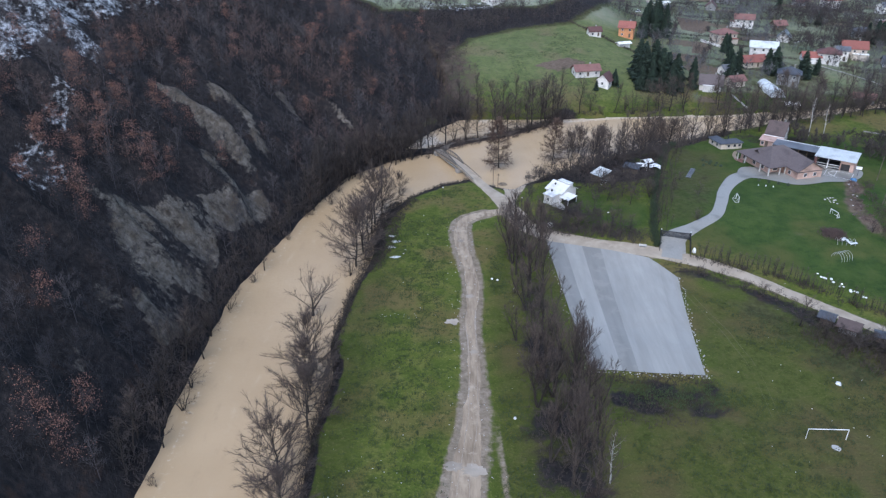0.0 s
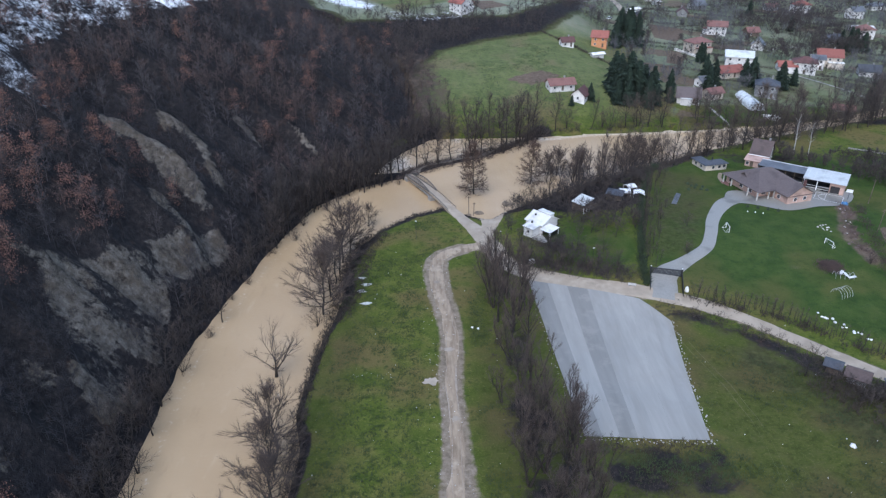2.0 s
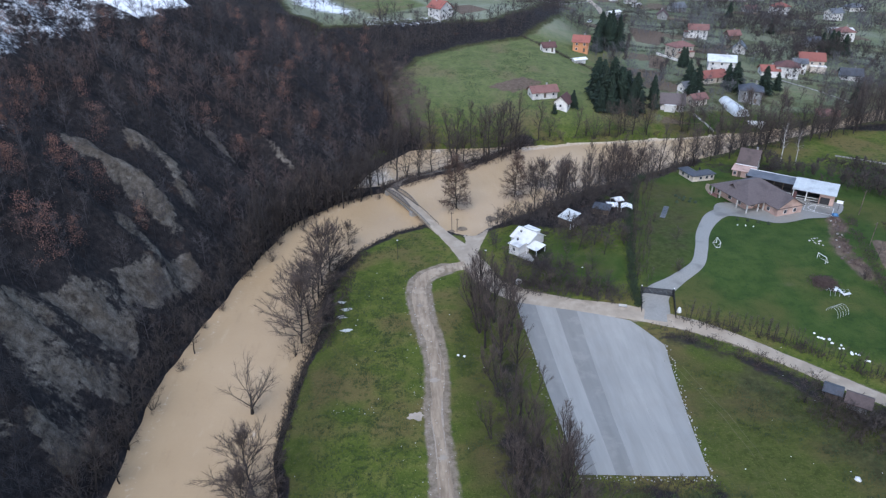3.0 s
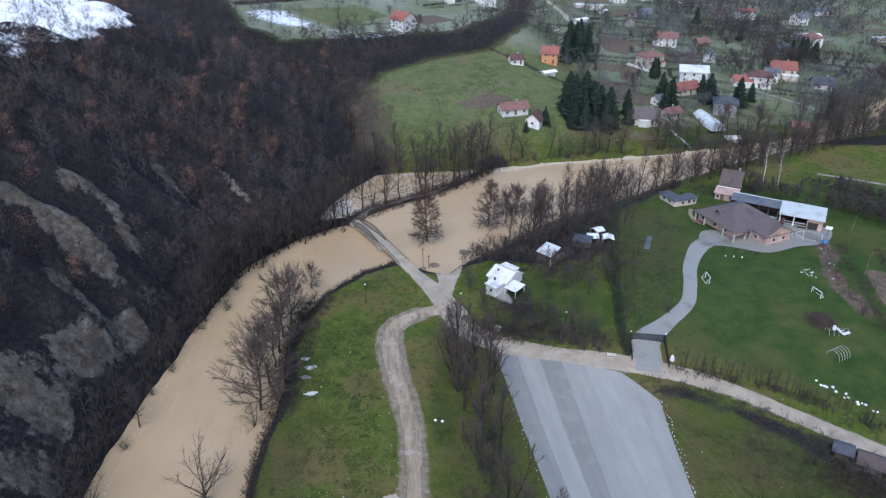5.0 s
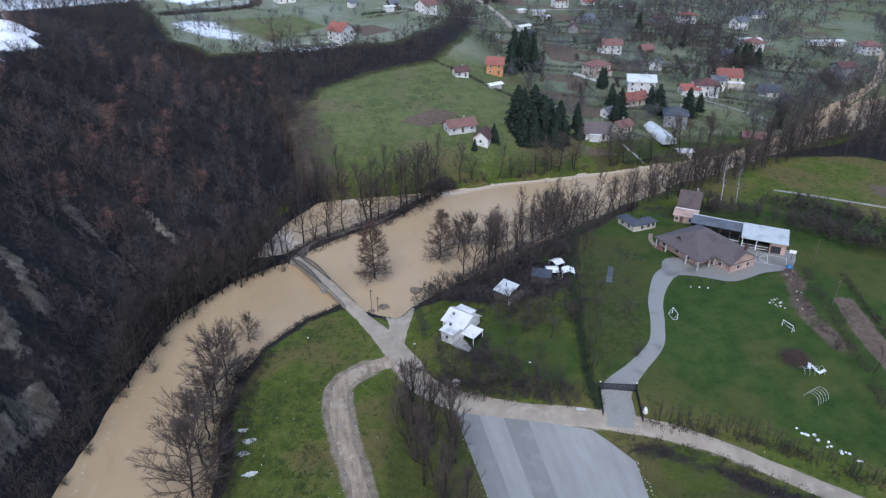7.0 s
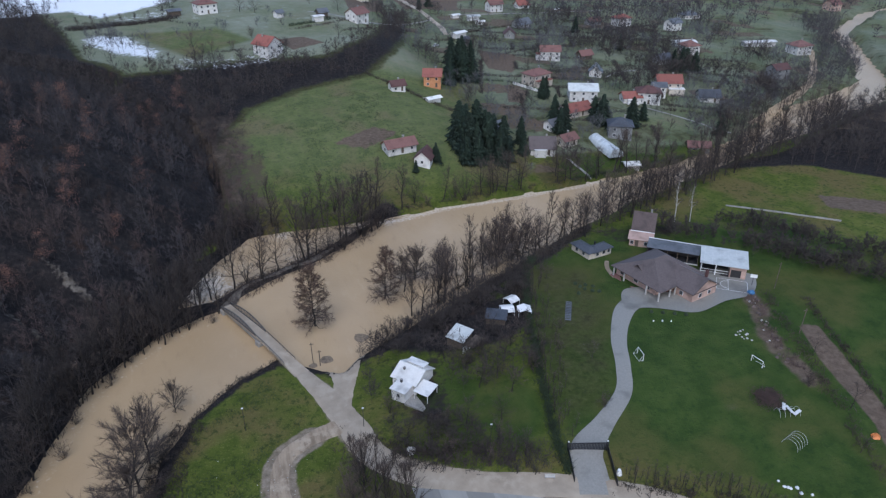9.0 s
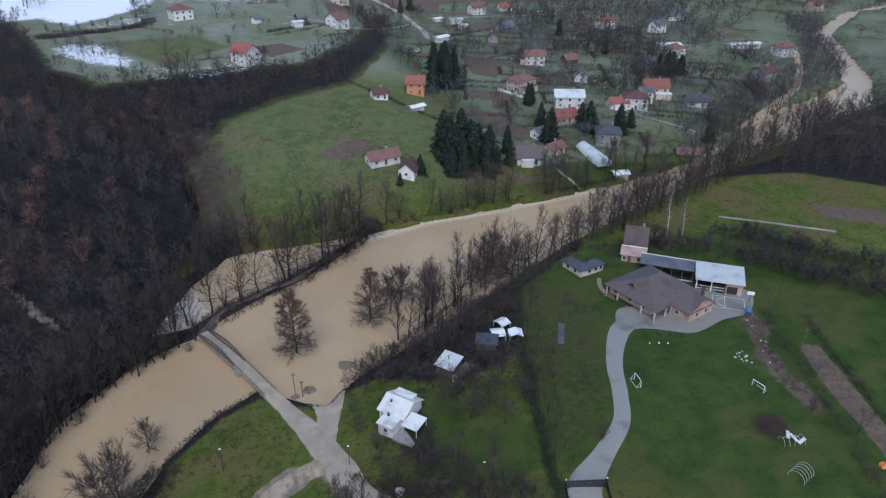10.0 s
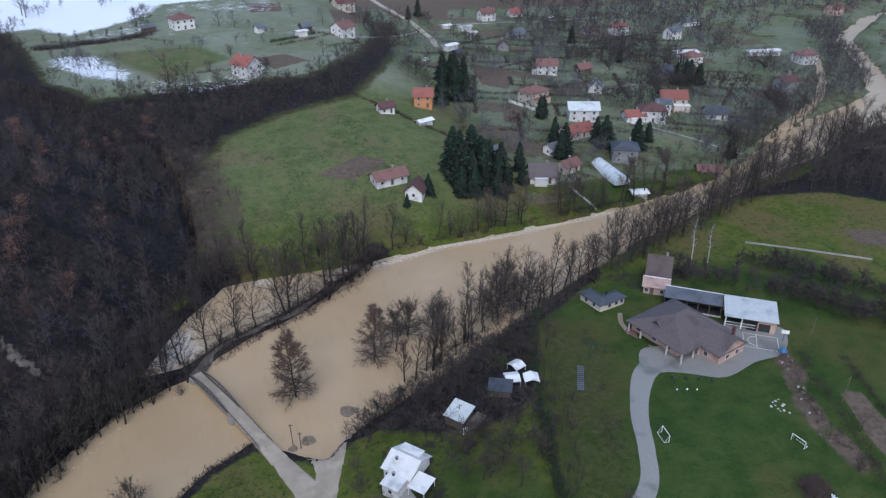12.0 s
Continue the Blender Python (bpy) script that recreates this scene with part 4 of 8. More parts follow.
def hip_roof(bm, l, w, h, rise, over=0.5, ridge=None):
    ridge = (l - w) if ridge is None else ridge
    a, b = l / 2 + over, w / 2 + over
    low = [bm.verts.new((x, y, z)) for z in (h - 0.12, h + 0.08) for x, y in ((-a, -b), (a, -b), (a, b), (-a, b))]
    r0, r1 = bm.verts.new((-max(ridge, 0.3) / 2, 0, h + rise)), bm.verts.new((max(ridge, 0.3) / 2, 0, h + rise))
    bm.faces.new(low[3::-1])
    for k in range(4):
        bm.faces.new((low[k], low[(k + 1) % 4], low[4 + (k + 1) % 4], low[4 + k]))
    bm.faces.new((low[4], low[5], r1, r0))
    bm.faces.new((low[5], low[6], r1))
    bm.faces.new((low[6], low[7], r0, r1))
    bm.faces.new((low[7], low[4], r0))
    return bm


WINDOW_FRAME = boxed(-0.5, 0.5, -0.05, 0.05, -0.6, 0.6)
WINDOW_PANE = boxed(-0.44, 0.44, -0.07, 0.07, -0.54, 0.54)
DOOR_LEAF = boxed(-0.5, 0.5, -0.06, 0.06, 0, 2.05)
SHARED = {}
for key, bm, material in (("window", WINDOW_FRAME, M_WHITE), ("pane", WINDOW_PANE, M_PANE), ("door", DOOR_LEAF, M_WOOD)):
    me = bpy.data.meshes.new(key)
    bm.to_mesh(me)
    bm.free()
    me.materials.append(material)
    SHARED[key] = me


def window_at(root, x, y, z, turn, wide=1.0):
    m = pose(x, y, z, 0, 0, turn) @ Matrix.Diagonal((wide, 1, 1, 1))
    w = part("window", SHARED["window"], None, root, m=m)
    part("pane", SHARED["pane"], None, w)


def windows_round(root, l, w, floors, ends=True, seed=0, door=True):
    rng = random.Random(seed)
    for f in range(floors):
        z = 1.45 + 2.55 * f
        n = max(2, int(l / 3.4))
        for s in (1, -1):
            for k in range(n):
                x = -l / 2 + (k + 0.5) * l / n
                if f == 0 and door and s == -1 and k == n // 2:
                    part("door", SHARED["door"], None, root, m=pose(x, s * (w / 2 + 0.02), 0, 0, 0, 0))
                else:
                    window_at(root, x, s * (w / 2 + 0.02), z, 0, 1.0 + 0.3 * rng.random())
        if ends:
            m = max(1, int(w / 4.2))
            for s in (1, -1):
                for k in range(m):
                    window_at(root, s * (l / 2 + 0.02), -w / 2 + (k + 0.5) * w / m, z, 90)


def house(x, y, turn, l, w, floors, rise, wall, roof, label, category="house", hip=False, chimney=True, seed=0, z=None, over=0.75, windows=True, height=None, group="village houses", annex=None, name="house"):
    """A dwelling with its ridge along its own x axis."""
    l, w = l * 1.08, w * 1.08
    c, s = math.cos(radians(turn)), math.sin(radians(turn))
    corners = [(x + c * a * l / 2 - s * b * w / 2, y + s * a * l / 2 + c * b * w / 2) for a in (-1, 1) for b in (-1, 1)]
    hs = [ground_z(*p) for p in corners]
    z = (min(hs) * 0.5 + max(hs) * 0.5) if z is None else z
    h = height or 2.55 * floors + 0.3
    root = thing(name, label, category, (x, y, z), turn, group)
    if hip:
        part("wall", boxed(-l / 2, l / 2, -w / 2, w / 2, -1.5, h), wall, root)
        part("roof", hip_roof(bmesh.new(), l, w, h, rise, over), roof, root)
    else:
        part("wall", gable_body(bmesh.new(), l, w, h, rise, -1.5), wall, root)
        part("roof", gable_roof(bmesh.new(), l, w, h, rise, over), roof, root)
    if chimney:
        ch = part("chimney", boxed(l * 0.18 - 0.3, l * 0.18 + 0.3, 0.5, 1.1, h, h + rise + 0.7, 0.03), M_CONCRETE, root)
        part("cap", boxed(l * 0.18 - 0.4, l * 0.18 + 0.4, 0.4, 1.2, h + rise + 0.7, h + rise + 0.8), M_CONCRETE, ch)
    if windows:
        windows_round(root, l, w, floors, True, seed)
    if annex:
        ax, ay, al, aw, ah, amat = annex
        part("annex_wall", boxed(ax - al / 2 + 0.2, ax + al / 2 - 0.2, ay - aw / 2 + 0.2, ay + aw / 2 - 0.2, -1.5, ah), wall, root)
        bm = boxed(ax - al / 2, ax + al / 2, ay - aw / 2, ay + aw / 2, ah, ah + 0.18)
        part("annex_roof", bm, amat, root)
    return root


W, P, O, G, C = M_WHITE_WALL, M_PINK_WALL, M_ORANGE_WALL, M_GREY_WALL, M_CREAM_WALL
# upper slope
house(29, 435, 130, 9, 8.5, 2, 3.2, W, M_RED_ROOF, "white two-storey house with a bright red tiled roof", annex=(0, -5.4, 8, 2.6, 3.0, M_CONCRETE), seed=1)
house(3, 528, 20, 10, 9, 2, 2.6, W, M_RUST_ROOF, "white square house with a hipped brown-red roof", hip=True, seed=2)
house(85, 499, 35, 9, 8, 2, 2.8, W, M_RUST_ROOF, "pale two-storey house with a dull red roof", annex=(5.2, 0, 2.4, 6, 3, M_CONCRETE), seed=3)
house(-14, 524, 20, 6, 4, 1, 0.8, M_WOOD, M_GREY_ROOF, "small dark shed with a snowy roof", "shed", chimney=False, windows=False)
house(42, 508, 30, 4, 3.4, 1, 1.2, W, M_GREY_ROOF, "small garden hut with a grey roof", "hut", chimney=False, windows=False)
house(66, 505, 20, 5, 4, 1, 1.6, M_WOOD, M_GREY_ROOF, "grey wooden garden hut", "hut", chimney=False, windows=False)
house(62, 494, 20, 5, 3, 1, 0.4, W, M_WHITE_ROOF, "low white shed with a flat roof", "shed", chimney=False, windows=False)
# the field
house(67.5, 337, 12, 11, 5.5, 1, 2.0, W, M_RUST_ROOF, "long low white farmhouse with a dull red roof", seed=4)
house(75, 328, 60, 7, 5.5, 1, 2.6, W, M_MAROON_ROOF, "white outbuilding with a steep dark roof", "outbuilding", chimney=False, seed=5)
# village
house(103, 410, -20, 7.5, 6.5, 2, 2.6, O, M_RED_ROOF, "orange two-storey house with a red roof", seed=6)
house(82, 397, 10, 6, 4.5, 1, 1.8, W, M_MAROON_ROOF, "small white house with a dark red roof", seed=7)
house(96, 386, 20, 6, 2.6, 1, 0.5, W, M_WHITE_ROOF, "long low white shed", "shed", chimney=False, windows=False, height=1.8)
house(126, 333, -18, 9, 8, 1, 3.4, W, M_BROWN_ROOF, "white cottage with a steep brown gable roof", annex=(-1, -5, 5, 2.5, 2.4, M_WHITE_ROOF), seed=8)
house(139, 337, 20, 7, 5, 1, 1.8, C, M_RUST_ROOF, "low cream outbuilding with a dull red roof", "outbuilding", seed=9)
house(186, 455, -18, 10, 7, 2, 2.4, W, M_RUST_ROOF, "pale house with a red and brown roof", annex=(-5.5, -1, 5, 5.5, 3.5, M_RED_ROOF), seed=10)
house(158, 411, 20, 11, 8, 2, 2.4, C, M_RUST_ROOF, "cream house with a dull red hipped roof", hip=True, annex=(0, -5.5, 10, 3.2, 2.8, M_RED_ROOF), seed=11)
house(170, 384, -20, 12, 9, 2, 2.2, W, M_PALE_ROOF, "white house with a pale blue sheet roof", seed=12)
house(157, 366, 15, 13, 7, 1, 2.4, C, M_RED_ROOF, "cream house with a bright red roof", seed=13)
house(196, 419, 60, 6.5, 6, 1, 3.2, W, M_GREY_ROOF, "small white house with a steep grey gable", seed=14)
house(193, 378, -10, 8, 6, 1, 2.0, W, M_RED_ROOF, "white bungalow with a bright red roof", annex=(0, -4, 6, 2, 2.2, M_WHITE_ROOF), seed=15)
house(202, 377, -25, 10, 8, 2, 2.6, W, M_MAROON_ROOF, "white two-storey house with a brown hipped roof", hip=True, seed=16)
house(222, 391, -20, 11, 9, 2, 3.0, C, M_RED_ROOF, "cream two-storey house with a red tiled roof", annex=(3, -6, 8, 4, 2.8, M_WHITE_ROOF), seed=17)
house(212, 384, -20, 6, 6, 2, 1.5, W, M_GREY_ROOF, "white house with a flat grey roof", chimney=False, seed=18)
house(236, 376, -20, 9, 7, 1, 2.6, W, M_DARK_ROOF, "white bungalow with a dark grey roof", seed=19)
house(166, 341, -25, 9, 8, 2, 2.8, G, M_DARK_ROOF, "unrendered grey house with a dark hipped roof", hip=True, seed=20)
house(281, 540, 10, 10, 8, 2, 2.6, W, M_RED_ROOF, "white house with a red hipped roof", hip=True, seed=21)
house(262, 546, 15, 9, 6, 1, 2, G, M_RUST_ROOF, "low house with a rusty roof", seed=22)
house(349, 558, 5, 13, 9, 1, 2.4, W, M_GREY_ROOF, "white bungalow with a pale grey hipped roof", hip=True, seed=23)
house(279, 456, 0, 9, 8, 2, 2.8, W, M_RUST_ROOF, "white house with a reddish-brown hipped roof", hip=True, seed=24)
house(288, 474, -10, 12, 7, 1, 0.7, W, M_WHITE_ROOF, "long workshop with a white sheet roof", "workshop", chimney=False, seed=25)
house(355, 449, 5, 11, 9, 2, 2.8, W, M_RUST_ROOF, "large white house with a pinkish hipped roof", hip=True, seed=26)
house(302, 405, 5, 9, 7, 2, 2.2, G, M_MAROON_ROOF, "grey house with a dark red roof", seed=27)
house(340, 468, -6, 20, 4.5, 1, 0.5, W, M_WHITE_ROOF, "long low barn with a white roof", "barn", chimney=False, windows=False)
house(500, 575, 10, 10, 9, 2, 3, P, M_RUST_ROOF, "pinkish house at the edge of the wood", seed=28)
house(185, 513, 70, 8, 6, 1, 2.8, G, M_MAROON_ROOF, "grey cottage with a dark red roof", seed=29)
house(207, 453, 10, 7, 5, 1, 2.2, M_WOOD, M_RUST_ROOF, "wooden cottage with a rusty roof", seed=30)
house(196, 326, -25, 8, 5, 1, 1.6, G, M_RUST_ROOF, "low riverside shed with a rusty roof", "shed", chimney=False, seed=31)
house(205, 540, 20, 10, 7, 1, 3, G, M_GREY_ROOF, "grey barn with a wide roof", "barn", chimney=False, seed=32)
house(152, 516, 30, 9, 4, 1, 0.6, W, M_WHITE_ROOF, "low shed with a white sheet roof", "shed", chimney=False, windows=False)
house(150, 500, 40, 6, 4, 1, 1.0, M_WOOD, M_DARK_ROOF, "small dark wooden shed", "shed", chimney=False, windows=False)
house(178, 562, 10, 8, 3, 1, 0.6, W, M_PALE_ROOF, "low shed with a pale roof", "shed", chimney=False, windows=False)
house(205, 592, 10, 10, 7, 2, 2.6, W, M_RUST_ROOF, "white farmhouse with a brown roof", seed=33)
house(233, 606, 10, 9, 6, 1, 2.6, W, M_RED_ROOF, "white cottage with a red roof", seed=34)
house(105, 600, 20, 12, 9, 2, 3, C, M_MAROON_ROOF, "cream house high on the slope", seed=35)
house(310, 520, 15, 9, 7, 2, 2.4, W, M_GREY_ROOF, "white house with a grey roof", seed=36)
house(250, 440, 5, 8, 6, 1, 2.4, G, M_DARK_ROOF, "grey cottage with a dark roof", seed=37)
house(140, 352, 20, 6, 5, 1, 1.8, W, M_GREY_ROOF, "small white hut among the spruces", "hut", chimney=False, seed=38)
house(112, 352, 20, 8, 6, 1, 2, C, M_GREY_ROOF, "cream cottage behind the spruces", seed=39)
house(178.7, 550, 12, 5, 3, 1, 0.5, W, M_WHITE_ROOF, "small white shed in a village plot", "shed", chimney=False, windows=False, height=2.0)
house(168, 571, 12, 5, 3.4, 1, 0.5, W, M_WHITE_ROOF, "small white shed in a village plot", "shed", chimney=False, windows=False, height=2.0)
plot_wall = thing("garden_wall", "long pale wall along a village plot", "wall", (0, 0, 0))
for k in range(9):
    p = np.array((145.8, 412.0)) + np.array((8.8, -17.0)) * (k + 0.5) / 9
    part("wall_segment", boxed(-1.04, 1.04, -0.15, 0.15, -0.8, 1.3, 0.03), M_WHITE_WALL, plot_wall, m=pose(*p, ground_z(*p), 0, 0, math.degrees(math.atan2(-17, 8.8))))


def car(x, y, turn, paint, label):
    root = thing("car", label, "car", (x, y, ground_z(x, y) + 0.12), turn, "parked cars")
    bm = boxed(-2.1, 2.1, -0.85, 0.85, 0.28, 0.82, 0.12)
    part("body", bm, paint, root)
    bm = box(bmesh.new(), -1.3, 0.9, -0.74, 0.74, 0.80, 1.42)
    for v in bm.verts:
        if v.co.z > 1:
            v.co.x, v.co.y = v.co.x * 0.72, v.co.y * 0.86
    cabin_part = part("cabin", bm, M_PANE, root, "dark glazed cabin")
    part("roof_panel", boxed(-0.92, 0.62, -0.62, 0.62, 1.40, 1.47, 0.02), paint, cabin_part)
    for a in (-1.3, 1.3):
        for b in (-0.8, 0.8):
            part("wheel", beam(bmesh.new(), (a, b - 0.1, 0.3), (a, b + 0.1, 0.3), 0.32, 12), M_BLACK, root)


car(130.2, 494, 40, M_WHITE, "white car parked beside the village road")
car(259.6, 599.5, 20, M_WHITE, "white car parked on the upper slope")
# ---- the villa ----
def mono_roof(l, w, z_front, z_back, thick=0.15):
    """A sheet that slopes towards -y."""
    bm = bmesh.new()
    vs = [bm.verts.new((x, y, z + t)) for t in (0, thick) for x, y, z in ((-l / 2, -w / 2, z_front), (l / 2, -w / 2, z_front), (l / 2, w / 2, z_back), (-l / 2, w / 2, z_back))]
    for q in ((3, 2, 1, 0), (4, 5, 6, 7), (0, 1, 5, 4), (1, 2, 6, 5), (2, 3, 7, 6), (3, 0, 4, 7)):
        bm.faces.new([vs[i] for i in q])
    return bm


def shifted(bm, x, y, z=0, turn=0):
    bmesh.ops.transform(bm, matrix=pose(x, y, z, 0, 0, turn), verts=bm.verts)
    return bm


def build_villa():
    root = thing("villa", "sprawling salmon-walled villa under a brown tiled hipped roof", "house", (111.7, 227.3, 7.0), 16)
    part("wall", shifted(boxed(-7.0, 8.6, -6.4, 7.6, -1, 3.0), 0, 0), M_PINK_WALL, root, "salmon rendered walls")
    part("roof", shifted(hip_roof(bmesh.new(), 17.0, 16.6, 2.95, 4.1, 0.5, 4.5), 0.3, -0.4), M_BROWN_ROOF, root, "brown tiled hipped roof")
    wing = shifted(gable_body(bmesh.new(), 11.5, 9.4, 2.9, 2.7, -1), 2.9, -8.3, 0, 90)
    part("wall", wing, M_PINK_WALL, root, "salmon gable wing")
    part("roof", shifted(gable_roof(bmesh.new(), 12.4, 9.6, 2.95, 2.75, 0.5, 0.2), 2.9, -7.9, 0, 90), M_BROWN_ROOF, root, "brown tiled gable roof")
    dormer = part("dormer", shifted(gable_roof(bmesh.new(), 3.0, 2.6, 4.6, 1.0, 0.15, 0.12), -4.6, 1.2), M_BROWN_ROOF, root)
    part("dormer_front", shifted(gable_body(bmesh.new(), 2.6, 2.3, 4.6, 0.9, 3.6), -4.3, 1.2), M_DARK, dormer)
    for x, y in ((-8.7, -8.9), (-4.4, -8.9), (-8.7, -4.6), (-8.3, 7.4), (-8.3, 3.6), (-2.4, -8.9)):
        part("post", boxed(x - 0.16, x + 0.16, y - 0.16, y + 0.16, -0.4, 2.9), M_STONE, root)
    part("terrace", boxed(-9.2, -1.8, -9.4, -5.4, -0.5, 0.18, 0.03), M_RUST_ROOF, root, "red tiled terrace floor")
    part("terrace", boxed(-9.0, -7.0, -4, 8.2, -0.5, 0.18, 0.03), M_RUST_ROOF, root, "red tiled terrace floor")
    for x, y, a, s in ((-7.02, 5.4, 90, 1.6), (-7.02, 0.5, 90, 1.5), (-7.02, -3.8, 90, 1.3), (-4.2, -6.42, 0, 1.8), (-1.9, -10.5, 90, 1.2), (1.2, -14.08, 0, 1.2), (4.8, -14.08, 0, 1.2), (7.62, -11, 90, 1.3), (8.62, -2, 90, 1.4), (8.62, 4, 90, 1.4), (0, 7.62, 0, 1.4)):
        window_at(root, x, y, 1.5, a, s)
    part("door", SHARED["door"], None, root, m=pose(-1.5, -6.43, 0.1) @ Matrix.Diagonal((1.4, 1, 1, 1)))
    part("gutter", boxed(-2.4, 8.2, -14.35, -14.2, 2.6, 2.75), M_BROWN_ROOF, root)
    part("chimney", boxed(6.2, 6.9, -11.6, -10.9, 4.0, 6.1, 0.04), M_MAROON_ROOF, root)


build_villa()


def build_long_barn():
    root = thing("open_barn", "open-fronted barn with a pale sheet roof and salmon garage", "barn", (132.4, 225.8, 7.0), -36)
    part("roof", mono_roof(12.6, 9.2, 3.7, 4.5), M_PALE_ROOF, root, "pale blue-white sheet roof")
    part("wall", boxed(-5.9, 5.9, 3.9, 4.2, -1, 4.2), M_PINK_WALL, root)
    part("wall", boxed(5.6, 5.9, -3.9, 3.9, -1, 3.7), M_PINK_WALL, root)
    part("wall", boxed(1.9, 5.6, -3.9, -3.65, 2.6, 3.65), M_PINK_WALL, root)
    part("wall", boxed(4.7, 5.6, -3.9, -3.65, -1, 2.6), M_PINK_WALL, root)
    # dark sheet across the doorway in place of the shade within
    part("garage_opening", boxed(2.1, 4.7, -3.6, -3.5, -0.2, 2.6), M_DARK, root, "dark sheet standing for the shade inside the open garage doorway")
    part("wall", boxed(1.7, 1.95, -3.9, 3.9, -1, 3.7), M_PINK_WALL, root)
    # back panel and floor coloured near-black for the shade under the roof
    part("back_panel", boxed(-5.7, 1.7, 3.6, 3.85, -0.5, 3.9), M_DARK, root)
    for x in (-5.8, -2.0):
        part("post", boxed(x - 0.15, x + 0.15, -3.9, -3.6, -0.5, 3.7), M_WHITE, root)
    part("floor_slab", boxed(-5.9, 1.7, -3.8, 3.9, -0.5, 0.22), M_DARK, root)
    for z in (0.5, 1.3):
        part("rail", boxed(-5.6, 1.5, -3.1, -3.0, z, z + 0.12), M_WHITE, root)
    for k in range(6):
        part("roof_seam", shifted(mono_roof(0.07, 9.2, 3.7, 4.5, 0.05), -5.2 + k * 2.1, 0, 0.15), M_PALE_ROOF, root)
    low = thing("lean_to", "long dark lean-to shed with a grey sheet roof", "shed", (123.4, 236.6, 7.0), -38)
    part("roof", mono_roof(14.6, 5.2, 3.1, 3.7), M_GREY_ROOF, low, "grey sheet roof")
    part("ridge_cap", boxed(-7.3, 7.3, 2.5, 2.75, 3.7, 3.9), M_WHITE, low, "white ridge flashing")
    # inner walls and floor coloured near-black for the shade under the lean-to
    part("wall", boxed(-7.2, 7.2, 2.0, 2.3, -1, 3.6), M_DARK, low)
    part("wall", boxed(-7.2, 7.2, 1.4, 1.6, -0.5, 3.3), M_DARK, low)
    for k in range(6):
        part("post", boxed(-7.0 + 2.8 * k - 0.1, -7.0 + 2.8 * k + 0.1, -2.3, -2.1, -0.5, 3.1), M_WOOD, low)
    part("kerb", boxed(-7.2, 7.2, -2.9, -2.6, -0.5, 0.25), M_STONE, low)
    part("floor_slab", boxed(-7.2, 7.2, -2.6, 2.0, -0.5, 0.2), M_DARK, low)
    part("end_wall", boxed(-7.2, -7.0, -2.4, 2.2, -0.5, 3.2), M_DARK, low)


build_long_barn()


def build_brown_house():
    root = thing("house", "tall narrow house with a steep brown roof and pink lean-to", "house", (123.3, 252.3, 7.0), -36)
    part("wall", gable_body(bmesh.new(), 6.2, 8.0, 3.2, 3.9, -1), M_WHITE_WALL, root)
    part("roof", gable_roof(bmesh.new(), 6.4, 8.4, 3.2, 4.0, 0.3), M_UMBER_ROOF, root, "steep dark brown roof")
    part("eave_board", boxed(-3.5, 3.5, -4.8, -4.5, 2.45, 2.95), M_WHITE, root, "white eave board")
    part("annex_wall", boxed(-3.4, 3.2, -9.2, -4.1, -1, 2.2), M_PINK_WALL, root)
    part("annex_roof", shifted(mono_roof(7.4, 5.4, 2.2, 2.75), -0.2, -6.9), M_PINK_WALL, root, "pink lean-to roof")
    part("door", SHARED["door"], None, root, m=pose(-1.2, -9.22, 0))
    for x in (-2.6, 1.4):
        window_at(root, x, -9.22, 1.2, 0)
    window_at(root, 3.12, 0, 4.2, 90)
    window_at(root, 3.12, -1.5, 1.5, 90)
    part("chimney", boxed(1.4, 2.0, 0.6, 1.2, 5, 8.0), M_CONCRETE, root)


build_brown_house()


def build_pavilion():
    root = thing("pavilion", "low garden pavilion with an L-shaped dark slate roof", "pavilion", (102.0, 246.0, 7.1), 14)
    root.matrix_world = root.matrix_world @ Matrix.Diagonal((0.8, 0.8, 0.9, 1))
    for l, w, x, y, a in ((10.5, 5.0, -2.6, 0.6, 90), (9.6, 5.0, 1.6, -2.3, 0)):
        part("wall", shifted(boxed(-l / 2 + 0.5, l / 2 - 0.5, -w / 2 + 0.5, w / 2 - 0.5, -1, 2.4), x, y, 0, a), M_CREAM_WALL, root)
        part("roof", shifted(hip_roof(bmesh.new(), l - 0.8, w - 0.4, 2.4, 1.3, 0.4), x, y, 0, a), M_DARK_ROOF, root, "dark slate roof")
    for x, y, a in ((-4.62, 2.5, 90), (-4.62, -1.2, 90), (-0.8, -4.32, 0), (2.2, -4.32, 0), (4.6, -4.32, 0)):
        window_at(root, x, y, 1.3, a, 1.4)
    part("chimney", boxed(0.4, 0.8, -1.2, -0.8, 2.6, 4.3), M_BLACK, root)


build_pavilion()


